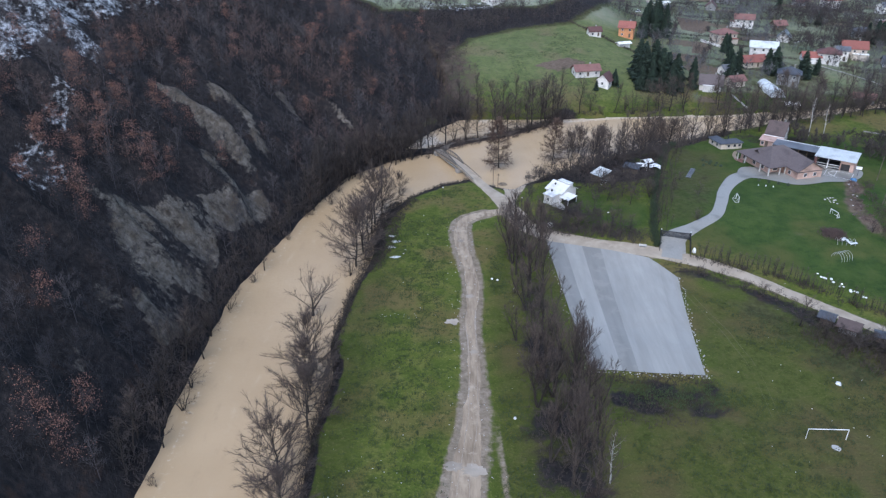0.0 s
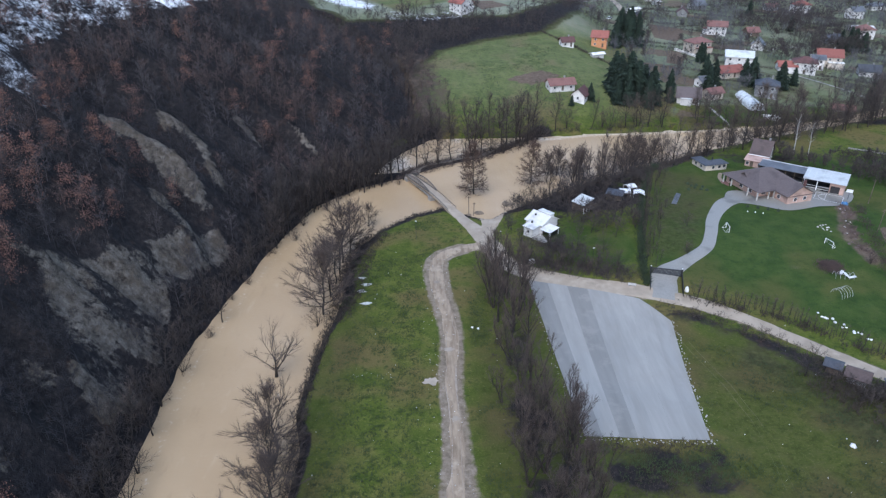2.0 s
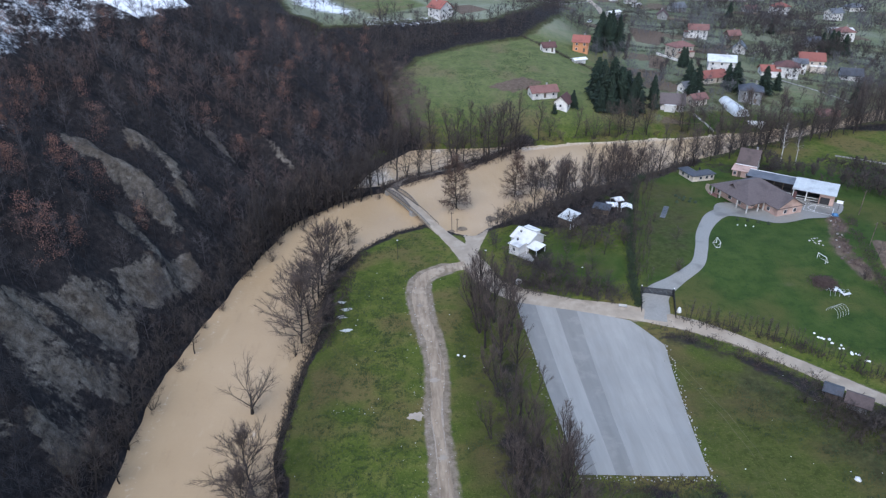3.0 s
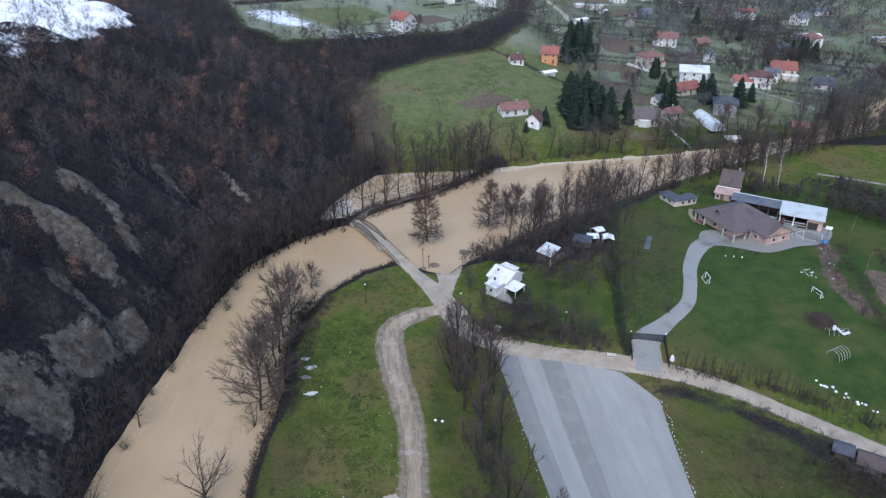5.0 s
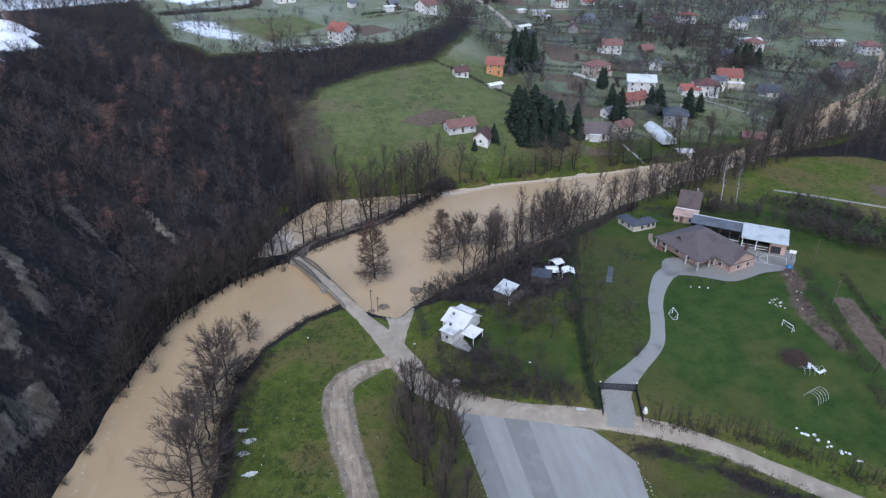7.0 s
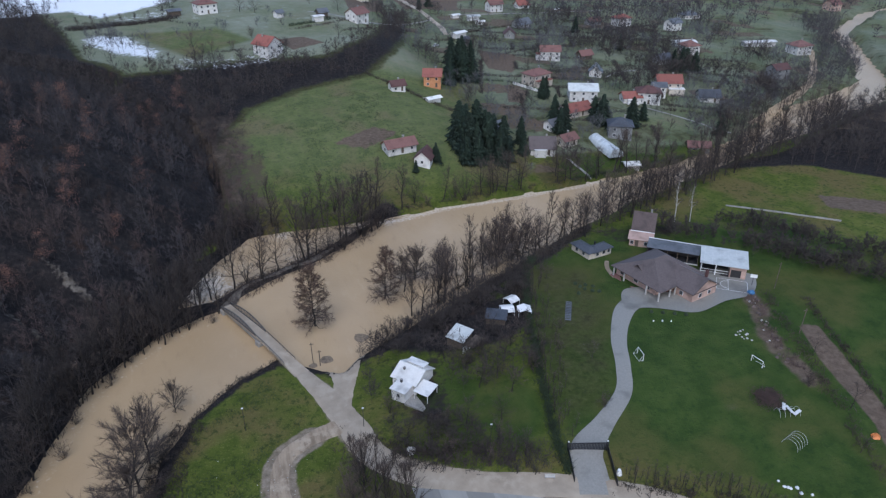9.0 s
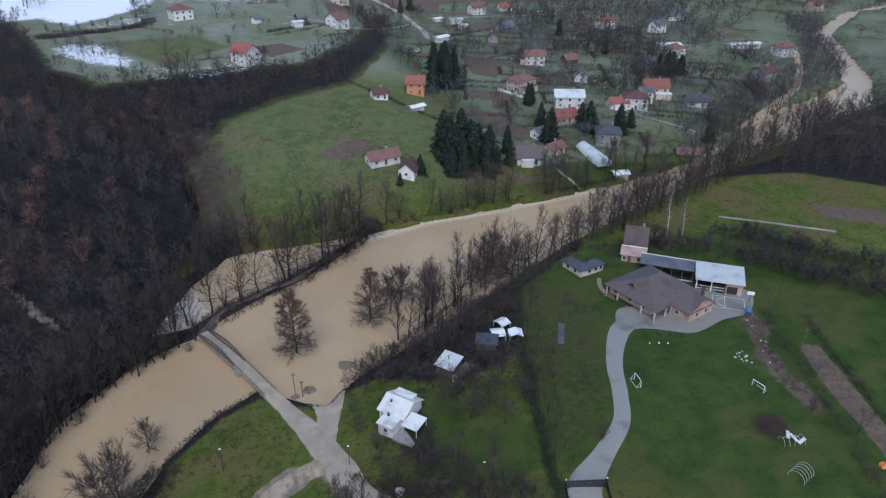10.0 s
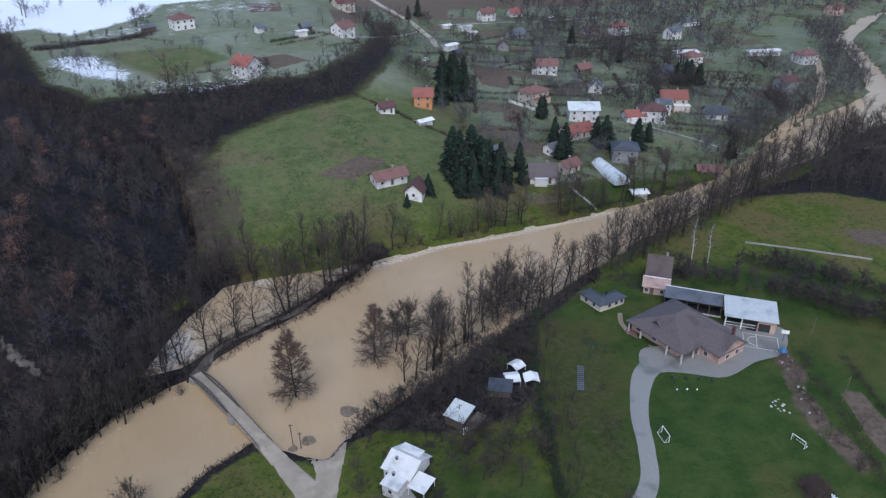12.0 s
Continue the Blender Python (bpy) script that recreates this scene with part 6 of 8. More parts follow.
def grow(seed, height, spread, limbs=18, subs=6, twigs=5, start=0.25, rise=(15, 65), stems=1, cone=0.0, droop=0.0, thick=0.017, twig_r=0.022, wild=1.0):
    """A bare tree: pieces of stem and limb, and pieces of branch and twig."""
    rng = np.random.default_rng(seed)
    stem, limb, branch, twig = [], [], [], []
    for q in range(stems):
        lean = rng.normal(size=2) * (0.05 if stems == 1 else 0.28)
        n = 6
        H = height * (1 if q == 0 else rng.uniform(0.7, 1.0))
        pts = [np.array((0.0, 0, -0.6))]
        for k in range(1, n + 1):
            pts.append(np.array((lean[0] * H * (k / n) ** 0.9 + rng.normal() * 0.012 * H, lean[1] * H * (k / n) ** 0.9 + rng.normal() * 0.012 * H, H * k / n)))
        r0 = thick * height / stems ** 0.35
        for k in range(n):
            stem.append((pts[k], pts[k + 1], r0 * (1 - k / n) + 0.02, r0 * (1 - (k + 1) / n) + 0.02))
        L = max(4, limbs // stems)
        for i in range(L):
            t = start + (1 - start) * (i + rng.random()) / L
            f = t * n
            k = min(int(f), n - 1)
            p = pts[k] + (pts[k + 1] - pts[k]) * (f - k)
            az = i * 2.4 + q * 1.3 + rng.normal() * 0.4
            el = radians(rise[0] + (rise[1] - rise[0]) * ((t - start) / (1 - start)) ** 1.3 + rng.normal() * 8)
            if cone:
                size = spread * (1.05 - (t - start) / (1 - start)) ** cone * rng.uniform(0.8, 1.1)
            else:
                size = spread * (0.45 + 0.85 * math.sin(math.pi * min(0.95, 0.2 + 0.75 * (t - start) / (1 - start)))) * rng.uniform(0.65, 1.15)
            a = p
            way = np.array((math.cos(az) * math.cos(el), math.sin(az) * math.cos(el), math.sin(el)))
            r = r0 * 0.45 * (1 - 0.7 * t) + 0.015
            joints = [a]
            for s in range(3):
                way = way + rng.normal(size=3) * 0.16 * wild + np.array((0, 0, 0.14 - droop))
                way /= np.linalg.norm(way)
                b = a + way * size / 3
                limb.append((a, b, r * (1 - s / 3.3), r * (1 - (s + 1) / 3.3)))
                a = b
                joints.append(a)
            for s in range(subs):
                g = 0.25 + 0.75 * (s + rng.random()) / subs
                k2 = min(int(g * 3), 2)
                o = joints[k2] + (joints[k2 + 1] - joints[k2]) * (g * 3 - k2)
                w2 = way + rng.normal(size=3) * 0.65 * wild + np.array((0, 0, 0.18 - droop))
                w2 /= np.linalg.norm(w2)
                e = o + w2 * size * rng.uniform(0.28, 0.5) * (1.15 - 0.5 * g)
                branch.append((o, e, r * 0.45, 0.012))
                for _ in range(twigs):
                    h = rng.uniform(0.2, 1.0)
                    o2 = o + (e - o) * h
                    w3 = w2 + rng.normal(size=3) * 0.6 * wild + np.array((0, 0, 0.12 - droop))
                    w3 /= np.linalg.norm(w3)
                    twig.append((o2, o2 + w3 * rng.uniform(0.12, 0.28) * (spread * 0.7 + 1.5)))
    return stem, limb, branch, twig, twig_r


def tree_meshes(name, parts, bark=None, crown=None):
    stem, limb, branch, twig, r = parts
    cols = lambda s: [np.array([p[k] for p in s]) for k in range(4)]
    trunk = join(tubes(*cols(stem), 5), tubes(*cols(limb), 3))
    V1, T1 = tubes(*cols(branch), 3)
    V2, T2 = thorns([a for a, b in twig], [b for a, b in twig], r)
    return fast_mesh("trunk", *trunk, bark or M_BARK, True), fast_mesh("crown", *join((V1, T1), (V2, T2)), crown or M_TWIG)


KINDS = {
    "spreading": [tree_meshes("a", grow(s, 12, 6.0, 22, 6, 7, 0.14, (5, 62), thick=0.022, twig_r=0.020)) for s in (1, 2, 3, 4)],
    "round": [tree_meshes("i", grow(s, 12, 6.4, 32, 9, 20, 0.12, (2, 80), thick=0.020, twig_r=0.017, wild=0.72)) for s in (81, 82, 83)],
    "tall": [tree_meshes("b", grow(s, 15, 4.0, 22, 6, 6, 0.24, (30, 76), thick=0.017, twig_r=0.024, wild=0.75)) for s in (11, 12, 13, 14)],
    "dark_tall": [tree_meshes("b", grow(s, 15, 4.2, 22, 6, 7, 0.22, (26, 74), thick=0.018, twig_r=0.024, wild=0.75), None, M_SCRUB) for s in (15, 16, 17)],
    "alder": [tree_meshes("h", grow(s, 14.5, 5.0, 26, 7, 9, 0.26, (56, 80), stems=st, thick=0.022, twig_r=0.018, wild=0.5)) for s, st in ((71, 1), (72, 2), (73, 2), (74, 3))],
    "conical": [tree_meshes("c", grow(s, 16, 5.2, 84, 8, 10, 0.08, (-4, 45), cone=0.5, droop=0.12, thick=0.013, twig_r=0.024), None, M_LARCH) for s in (21, 22)],
    "willow": [tree_meshes("d", grow(s, 9, 4.8, 26, 5, 6, 0.2, (10, 62), stems=4, thick=0.03, twig_r=0.024)) for s in (31, 32, 33)],
    "old_willow": [tree_meshes("j", grow(91, 6.5, 9.4, 12, 8, 6, 0.22, (24, 58), thick=0.075, twig_r=0.022))],
    "bush": [tree_meshes("e", grow(s, 4.0, 2.3, 15, 5, 5, 0.08, (25, 75), stems=5, thick=0.014, twig_r=0.028)) for s in (41, 42)],
    "birch": [tree_meshes("f", grow(s, 15, 2.6, 20, 5, 6, 0.35, (40, 75), thick=0.014), M_BIRCH) for s in (51, 52)],
    "sapling": [tree_meshes("k", grow(s, 4.0, 1.0, 9, 3, 3, 0.25, (62, 82), thick=0.016, twig_r=0.018)) for s in (101, 102, 103)],
    "fruit": [tree_meshes("g", grow(s, 5, 2.8, 12, 5, 4, 0.25, (15, 60), thick=0.02, twig_r=0.028)) for s in (61, 62, 63)],
}
NAMES = {"bush": "bush", "willow": "willow", "old_willow": "willow", "alder": "alder", "birch": "birch", "fruit": "fruit_tree", "sapling": "sapling", "conical": "larch"}
LABELS = {
    "alder": "slender bare alder",
    "spreading": "bare broad-crowned dark tree", "round": "bare round-crowned tree with dense fine twigs", "tall": "tall slender bare tree", "dark_tall": "tall dark bare tree", "conical": "bare conical larch",
    "willow": "bare many-stemmed willow", "old_willow": "thick-limbed wide bare willow", "bush": "bare dark riverside bush", "birch": "slender birch with a white trunk", "fruit": "small bare fruit tree in the grass", "sapling": "thin upright bare sapling"}
tree_rng = random.Random(7)


def plant(kind, x, y, size=1.0, group="", z=None, where=""):
    trunk, crown = KINDS[kind][tree_rng.randrange(len(KINDS[kind]))]
    z = max(ground_z(x, y), -0.4) if z is None else z
    root = thing(NAMES.get(kind, "tree"), LABELS[kind] + where, "bush" if kind == "bush" else "tree", (x, y, z - 0.1), tree_rng.uniform(0, 360), group)
    k = size * tree_rng.uniform(0.9, 1.1)
    m = Matrix.Diagonal((k, k, k * tree_rng.uniform(0.92, 1.08), 1))
    part("trunk", trunk, None, root, m=m)
    part("crown", crown, None, root, m=m)
    return root


def row(kinds, line, step, jitter, size, group, where=""):
    L = resample([(*p, 0) for p in line], step)
    for p in L:
        if tree_rng.random() < 0.92:
            plant(tree_rng.choice(kinds), p[0] + tree_rng.uniform(-jitter, jitter), p[1] + tree_rng.uniform(-jitter, jitter), size * tree_rng.uniform(0.75, 1.15), group, None, where)


for x, y, k, s in ((-17, 545, "round", 0.7), (-20, 535, "round", 0.6), (-83, 582, "tall", 1.1), (-80, 575, "dark_tall", 1.0), (-4, 431, "spreading", 0.9), (4, 429, "spreading", 0.7), (24, 466, "bush", 1.2), (13, 441, "bush", 1.0), (38, 441, "bush", 1.1), (66, 452, "fruit", 1.2), (30, 520, "spreading", 0.6), (22, 526, "spreading", 0.6), (78, 520, "spreading", 0.6), (64, 540, "spreading", 0.5)):
    plant(k, x, y, s, "upper field trees", None, " on the upper slope")
# in the main stream and along its right bank
plant("old_willow", -31.3, 144.5, 0.95, where=" standing in the flood")
for x, y, s, k in ((-23.6, 168.8, 1.3, "round"), (-22.4, 177, 1.1, "round"), (-21, 195.5, 1.25, "round"), (-19.2, 203, 1.0, "round"), (-22, 184, 0.8, "tall"), (-21.2, 189, 0.9, "round"), (-24.4, 164, 0.6, "willow"),
                   (-27.6, 122.5, 0.9, "round"), (-27.0, 115, 0.85, "round"), (-26.2, 105.5, 1.05, "round"), (-28.6, 92, 1.1, "round"), (-26.6, 109.5, 0.7, "tall"), (-26.5, 82, 1.0, "round"), (-27.6, 118.5, 0.6, "willow")):
    plant(k, x, y, s, "right bank trees", None, " leaning over the muddy river")
plant("round", -14.6, 218.5, 0.5, where=" standing in the flood")
# trees in the flooded meadow
plant("conical", 20.0, 242.5, 1.0, where=" standing in flood water")
plant("conical", 40.5, 250, 1.0, where=" standing in flood water")
grove = random.Random(5)
for k in range(26):
    t = grove.random()
    x, y = 44 + 44 * t + grove.uniform(-4, 4), 250 + 14 * t + grove.uniform(-7, 6)
    plant(grove.choice(("tall", "tall", "spreading", "round")), x, y, grove.uniform(0.6, 0.95), "flooded grove", None, " standing in flood water")
row(("tall", "alder", "tall"), [(44, 239), (50, 240), (56, 244), (63, 248), (72, 252)], 2.3, 2.0, 0.9, "bank trees", " at the flooded bank")
# the dyke
row(("dark_tall", "spreading", "willow", "tall"), [(3, 268), (13, 273), (24, 278), (36, 286), (52, 300)], 2.2, 2.6, 1.1, "dyke trees", " on the flooded dyke")
row(("tall", "willow", "bush"), [(56, 302), (75, 305), (92, 306)], 4.0, 1.8, 0.85, "far bank trees", " on the far river bank")
row(("tall", "tall", "spreading"), [(88, 306.5), (105, 308), (125, 309), (145, 312.5), (170, 316)], 3.2, 2.2, 1.0, "far bank trees", " on the far river bank")
# left bank at the foot of the hill
LEFT_LINE = [(-52, 90), (-53.6, 118), (-53.6, 138), (-51.8, 160), (-46.5, 186), (-38.5, 211), (-31.5, 231), (-19, 246.5), (-8, 253.5)]
row(("dark_tall", "dark_tall", "tall"), [(x - 1.6, y) for x, y in LEFT_LINE], 4.6, 1.5, 0.72, "left bank trees", " below the wooded hill")
row(("tall", "willow", "bush"), [(x + 1.2, y - 0.6) for x, y in LEFT_LINE], 8.0, 1.6, 0.7, "left bank trees", " standing in the flood")
row(("dark_tall", "tall"), [(-36, 226), (-26, 242), (-16, 250), (-7, 254.5)], 2.8, 1.6, 0.8, "left bank trees", " standing in the flood")
row(("dark_tall",), [(-42, 215), (-35, 234), (-24, 248), (-12, 258), (-7, 266)], 2.8, 2.2, 0.95, "left bank trees", " by the bridge head")
row(("dark_tall", "tall", "willow"), [(-13, 261), (-9, 274), (-2, 286), (7, 298), (24, 301), (44, 302)], 2.4, 2.4, 0.85, "left bank trees", " beside the flooded pool")
row(("dark_tall", "tall", "dark_tall"), [(-43, 200), (-38, 216), (-32, 230), (-22, 243), (-12, 251), (-5, 256)], 4.2, 1.2, 0.9, "left bank trees", " in the flood")
# the alder row in the ditch
for x, y, k in ((20, 178, 1), (18.8, 173, 0.95), (22.5, 171, 1), (26, 170, 0.85), (19, 161, 1.0), (24, 163, 0.9), (21, 150, 0.95), (22, 156, 1), (26, 165, 0.8), (20, 144, 0.85), (24, 148, 0.85), (18.7, 167, 0.9), (22.5, 180, 0.8), (21.5, 183.5, 0.8),
                (16.5, 131.5, 0.6), (21, 136, 0.75), (22.3, 132.5, 0.85), (20.5, 118, 1), (25, 108.5, 1.05), (18.5, 109, 0.95), (27, 118, 0.95), (28.5, 112, 0.9), (23, 124, 0.95), (26, 128, 0.85), (29, 122, 0.75), (22, 112, 1), (26.5, 102, 1), (20, 101, 1), (24, 95, 1), (28, 98, 0.85), (22, 88, 1), (27, 89, 0.9), (19, 94, 0.9), (24, 80, 1), (19.5, 124, 0.8), (29, 105, 0.8)):
    plant("alder", x, y, 0.95 * k, "alders in the ditch", None, " in an open dark row")
row(("bush", "fruit"), [(19, 182), (20, 165), (18, 148), (22, 128), (18, 112), (27, 104), (22, 90)], 5.0, 2.6, 0.6, "ditch scrub", " among the alders")
plant("birch", 28.5, 89, 0.8, where=" among the alders")
# the thicket by the lane sheds
row(("spreading", "fruit", "bush"), [(84, 137), (90, 128), (96, 121), (104, 112), (112, 103)], 3.4, 3, 0.55, "thicket", " in the thicket")
row(("spreading", "bush"), [(98, 128), (106, 120), (116, 110)], 3.4, 2.5, 0.6, "thicket", " in the thicket")
row(("fruit", "bush", "fruit"), [(66, 158), (74, 152.5), (84, 143)], 3.6, 1.4, 0.6, "lane trees", " below the lane")
# behind the villa, along the river
row(("tall", "spreading"), [(86, 257), (100, 263), (115, 268), (133, 274), (155, 283), (180, 292), (212, 306), (243, 317), (285, 337)], 3.0, 2.2, 0.95, "riverside trees", " beside the river")
row(("dark_tall", "tall", "spreading"), [(104, 258), (120, 264), (137, 270), (160, 279), (190, 292)], 3.6, 3.0, 0.9, "riverside trees", " beside the river")
row(("tall", "willow"), [(120, 283), (150, 296), (185, 306), (215, 322), (250, 338), (290, 356)], 6.0, 3.5, 0.75, "flooded trees", " standing in the river")
row(("tall", "spreading"), [(200, 324), (230, 342), (258, 356), (290, 374)], 5.0, 2.0, 0.7, "far bank trees", " on the far river bank")
plant("birch", 137, 256, 0.9, where=" behind the villa")
plant("birch", 142, 255, 0.9, where=" behind the villa")
# orchard and gardens
for x, y, k, s in ((48, 183, "fruit", 1), (52, 178, "spreading", 0.45), (45, 179, "bush", 0.8), (38, 183, "bush", 1.0), (31, 190, "spreading", 0.5), (36, 189, "spreading", 0.42), (44, 190, "spreading", 0.5), (51, 188, "spreading", 0.45), (55, 201, "spreading", 0.5), (46, 212, "fruit", 1.3), (57, 214, "spreading", 0.5), (61, 228, "spreading", 0.6), (53, 227, "spreading", 0.6), (47, 222, "spreading", 0.6), (68, 236, "spreading", 0.6), (73, 240, "spreading", 0.6), (40, 191, "bush", 0.9), (30, 200, "bush", 0.9), (56, 195, "fruit", 1), (50, 199, "fruit", 1.1), (58, 205, "fruit", 1.1), (62, 210, "fruit", 1), (49, 207, "fruit", 1.2), (54, 209, "bush", 1), (66, 214, "fruit", 1.1), (63, 200, "bush", 1.1),
                   (72, 205, "bush", 0.6), (76, 213, "bush", 0.6), (83, 236, "fruit", 0.8), (73, 184.5, "bush", 0.7), (78, 200, "fruit", 0.6), (117, 160, "fruit", 0.8), (124, 170, "fruit", 0.9), (120, 178, "bush", 0.8), (128, 186, "fruit", 0.9)):
    plant(k, x, y, s, "garden trees")
# ---- spruces ----
def spruce_mesh(seed, h=16.0, r=4.6):
    rng = np.random.default_rng(seed)
    A, E, R = [], [], []
    for k in range(26):
        t = (k + 0.3) / 26
        z = h * (0.06 + 0.92 * t)
        size = r * (1 - t) ** 0.7 * rng.uniform(0.65, 1.2) + 0.25
        for j in range(9):
            az = j * 2 * math.pi / 9 + k * 0.5 + rng.normal() * 0.15
            L = size * rng.uniform(0.5, 1.25)
            w = np.array((math.cos(az), math.sin(az), 0))
            a = np.array((0, 0, z))
            mid = a + w * L * 0.55 + np.array((0, 0, -0.10 * L))
            e = a + w * L + np.array((0, 0, -0.42 * L + rng.normal() * 0.06))
            for p, q, rr in ((a, mid, 0.42), (mid, e, 0.46)):
                A.append(p)
                E.append(q + np.array((0, 0, 0.0)))
                R.append(rr * (0.6 + 0.4 * L / r))
            for s in (-1, 1):
                side = np.array((-w[1], w[0], 0)) * s * L * 0.34
                A.append(mid)
                E.append(mid + side + w * L * 0.30 + np.array((0, 0, -0.2 * L)))
                R.append(0.36)
                A.append(a + (mid - a) * 0.5)
                E.append(a + (mid - a) * 0.5 + side * 0.9 + w * L * 0.2 + np.array((0, 0, -0.2 * L)))
                R.append(0.36)
    crown = fast_mesh("crown", *thorns(A, E, R), M_NEEDLE)
    trunk = fast_mesh("trunk", *tubes([(0, 0, -0.5)], [(0, 0, h * 0.98)], [h * 0.016], [0.03], 7), M_BARK, True)
    return trunk, crown


SPRUCES = [spruce_mesh(s) for s in (1, 2, 3, 4, 5)]


def spruce(x, y, h, where=""):
    trunk, crown = SPRUCES[tree_rng.randrange(5)]
    root = thing("spruce", "tall dark green spruce" + where, "tree", (x, y, ground_z(x, y)), tree_rng.uniform(0, 360), "spruces")
    k = h / 16
    m = Matrix.Diagonal((k * tree_rng.uniform(0.9, 1.4), k * tree_rng.uniform(0.9, 1.4), k, 1))
    part("trunk", trunk, None, root, m=m)
    part("crown", crown, None, root, m=m)


for k in range(32):
    spruce(91 + 21 * ((k * 0.618) % 1) + tree_rng.uniform(-1, 1), 326 + 0.6 * k + tree_rng.uniform(-2, 2), tree_rng.uniform(7, 18), " in a dense clump")
for x, y, h in ((145, 352, 13), (140.5, 347, 12), (142, 356, 14), (164, 353, 14), (162, 357, 12), (176, 348, 14), (178, 351, 12), (151, 388, 11), (154, 391, 10), (251, 422, 14), (255, 424, 13), (247, 424, 12), (259, 421, 12),
                (115, 420, 16), (118, 424, 15), (121, 419, 17), (124, 423, 15), (127, 420, 13), (113, 414, 13), (128, 446, 16), (131, 449, 17), (126, 452, 15), (135, 446, 15), (214, 336, 10), (79.5, 328, 8), (117, 331, 10), (120, 341, 12), (186, 355, 9), (150, 600, 10), (160, 610, 12), (240, 470, 10), (235, 520, 11), (70, 322, 5)):
    spruce(x, y, h)


# ---- brush, hedges and reeds ----
def brush_mesh(name, points, seed, material, h=(0.5, 1.4), stalks=14, width=0.7, r=0.03):
    """Clumps of upright stalks, as one mesh."""
    rng = np.random.default_rng(seed)
    P = np.repeat(np.asarray(points), stalks, axis=0)
    A = P + np.c_[rng.normal(size=(len(P), 2)) * width * 0.5, np.zeros(len(P))]
    H = rng.uniform(*h, len(P))
    E = A + np.c_[rng.normal(size=(len(P), 2)) * 0.42 * H[:, None], H]
    A[:, 2] -= 0.1
    mid = A + (E - A) * 0.45
    E2 = mid + np.c_[rng.normal(size=(len(P), 2)) * 0.4 * H[:, None], H * 0.4]
    return fast_mesh(name, *thorns(np.r_[A, mid], np.r_[E, E2], r), material)


def hedge(line, width, h, density, material, label, seed, name="hedge", kind=""):
    L = resample([(*p, 0) for p in line], 0.5)
    rng = np.random.default_rng(seed)
    n = int(len(L) * 0.34 * density * width)
    q = L[rng.integers(0, len(L), n)][:, :2] + rng.uniform(-0.5, 0.5, (n, 2)) * width
    pts = np.c_[q, np.maximum(land(q[:, 0], q[:, 1]), -0.2)]
    ob = new(name, brush_mesh(name, pts, seed, material, (h * 0.4, h), 4, 0.9, 0.065))
    return tagged(ob, label, "hedge" if name == "hedge" else "brush", kind=kind or "stuff")


hedge([(94, 329), (102, 336), (108, 343)], 15, 5.0, 1.0, M_NEEDLE, "dark young conifers under the spruce clump", 24, "conifer_brush")
VILLA_WEST = [(58.0, 171), (60.5, 185), (66, 204), (71.8, 222.7), (79, 240), (84, 247)]
hedge(VILLA_WEST, 1.0, 2.0, 11, M_HEDGE, "dark clipped hedge along the villa garden", 1)
hedge([(67, 165.5), (77.5, 161), (88, 156), (97, 148), (122, 126), (150, 100)], 2.4, 1.4, 2.5, M_SHRUB, "brown scrubby hedge above the lane", 2)
hedge([(28, 187), (36, 184), (46, 180), (55, 176)], 6.0, 2.4, 2.6, M_SCRUB, "bare brown hedge beside the lane", 3)
hedge([(24, 196), (27, 191), (34, 186)], 2.5, 1.5, 2.5, M_SHRUB, "bare brown hedge beside the lane", 4)
hedge([(136, 212), (130.5, 198), (125, 180), (117, 155)], 2.6, 0.9, 2.0, M_SHRUB, "strip of dead weeds along the ploughed plot", 7)
hedge([(144, 207), (140, 196), (135.8, 180), (127, 150)], 2.0, 1.2, 2.0, M_SHRUB, "dead weeds along the ploughed plot", 8)
hedge([(30.5, 118.4), (54.5, 116.6)], 3, 0.8, 3, M_SHRUB, "dark weeds below the court edge", 9)
hedge([(37, 114), (45, 111.5), (56, 113)], 7, 0.9, 2.6, M_TUFT, "patch of dark tall weeds", 10)
hedge([(34, 108), (41, 106), (48, 107.5)], 7, 0.8, 1.6, M_SHRUB, "patch of withered tall weeds", 26)
hedge([(52, 108), (57, 110), (58, 115)], 4, 0.8, 1.8, M_TUFT, "patch of dark tall weeds", 27)
hedge([(-9, 211), (-13.5, 199), (-15.5, 180), (-18.6, 163)], 3.6, 1.1, 2.6, M_SHRUB, "low dark bramble along the river meadow", 28)
hedge([(84, 134), (92, 126), (98, 120), (112, 106), (125, 96)], 9, 2.2, 1.5, M_SHRUB, "dark thicket around the lane sheds", 11)
hedge([(58, 163.8), (66, 160.4), (76, 153.6), (86, 145.4), (97, 134), (120, 111.5)], 3.4, 0.9, 1.3, M_SHRUB, "rough weeds along the lane", 12)
hedge([(31, 225.5), (42, 228), (52, 231), (63, 236.5), (74, 243), (90, 252.5)], 3.0, 1.6, 2.4, M_SHRUB, "dark scrub on the river bank", 13)
hedge([(70, 228), (80, 243), (92, 252), (108, 261.5)], 4.5, 1.8, 1.6, M_SHRUB, "dark scrub on the river bank", 14)
hedge([(20, 198), (22.5, 185), (21, 165), (20, 140), (21, 110), (21, 70)], 9, 1.0, 0.5, M_SHRUB, "brown undergrowth in the alder ditch", 15)
hedge([(-14, 212), (-18.5, 199), (-20, 180), (-22, 160), (-23.8, 140), (-24, 110), (-24.5, 80)], 2.6, 1.3, 4.2, M_SHRUB, "dark bramble on the eroded river bank", 16)
hedge([(x - 2.6, y + 0.8) for x, y in LEFT_LINE], 4.0, 2.4, 1.4, M_SCRUB, "dark scrub overhanging the flooded bank", 25)
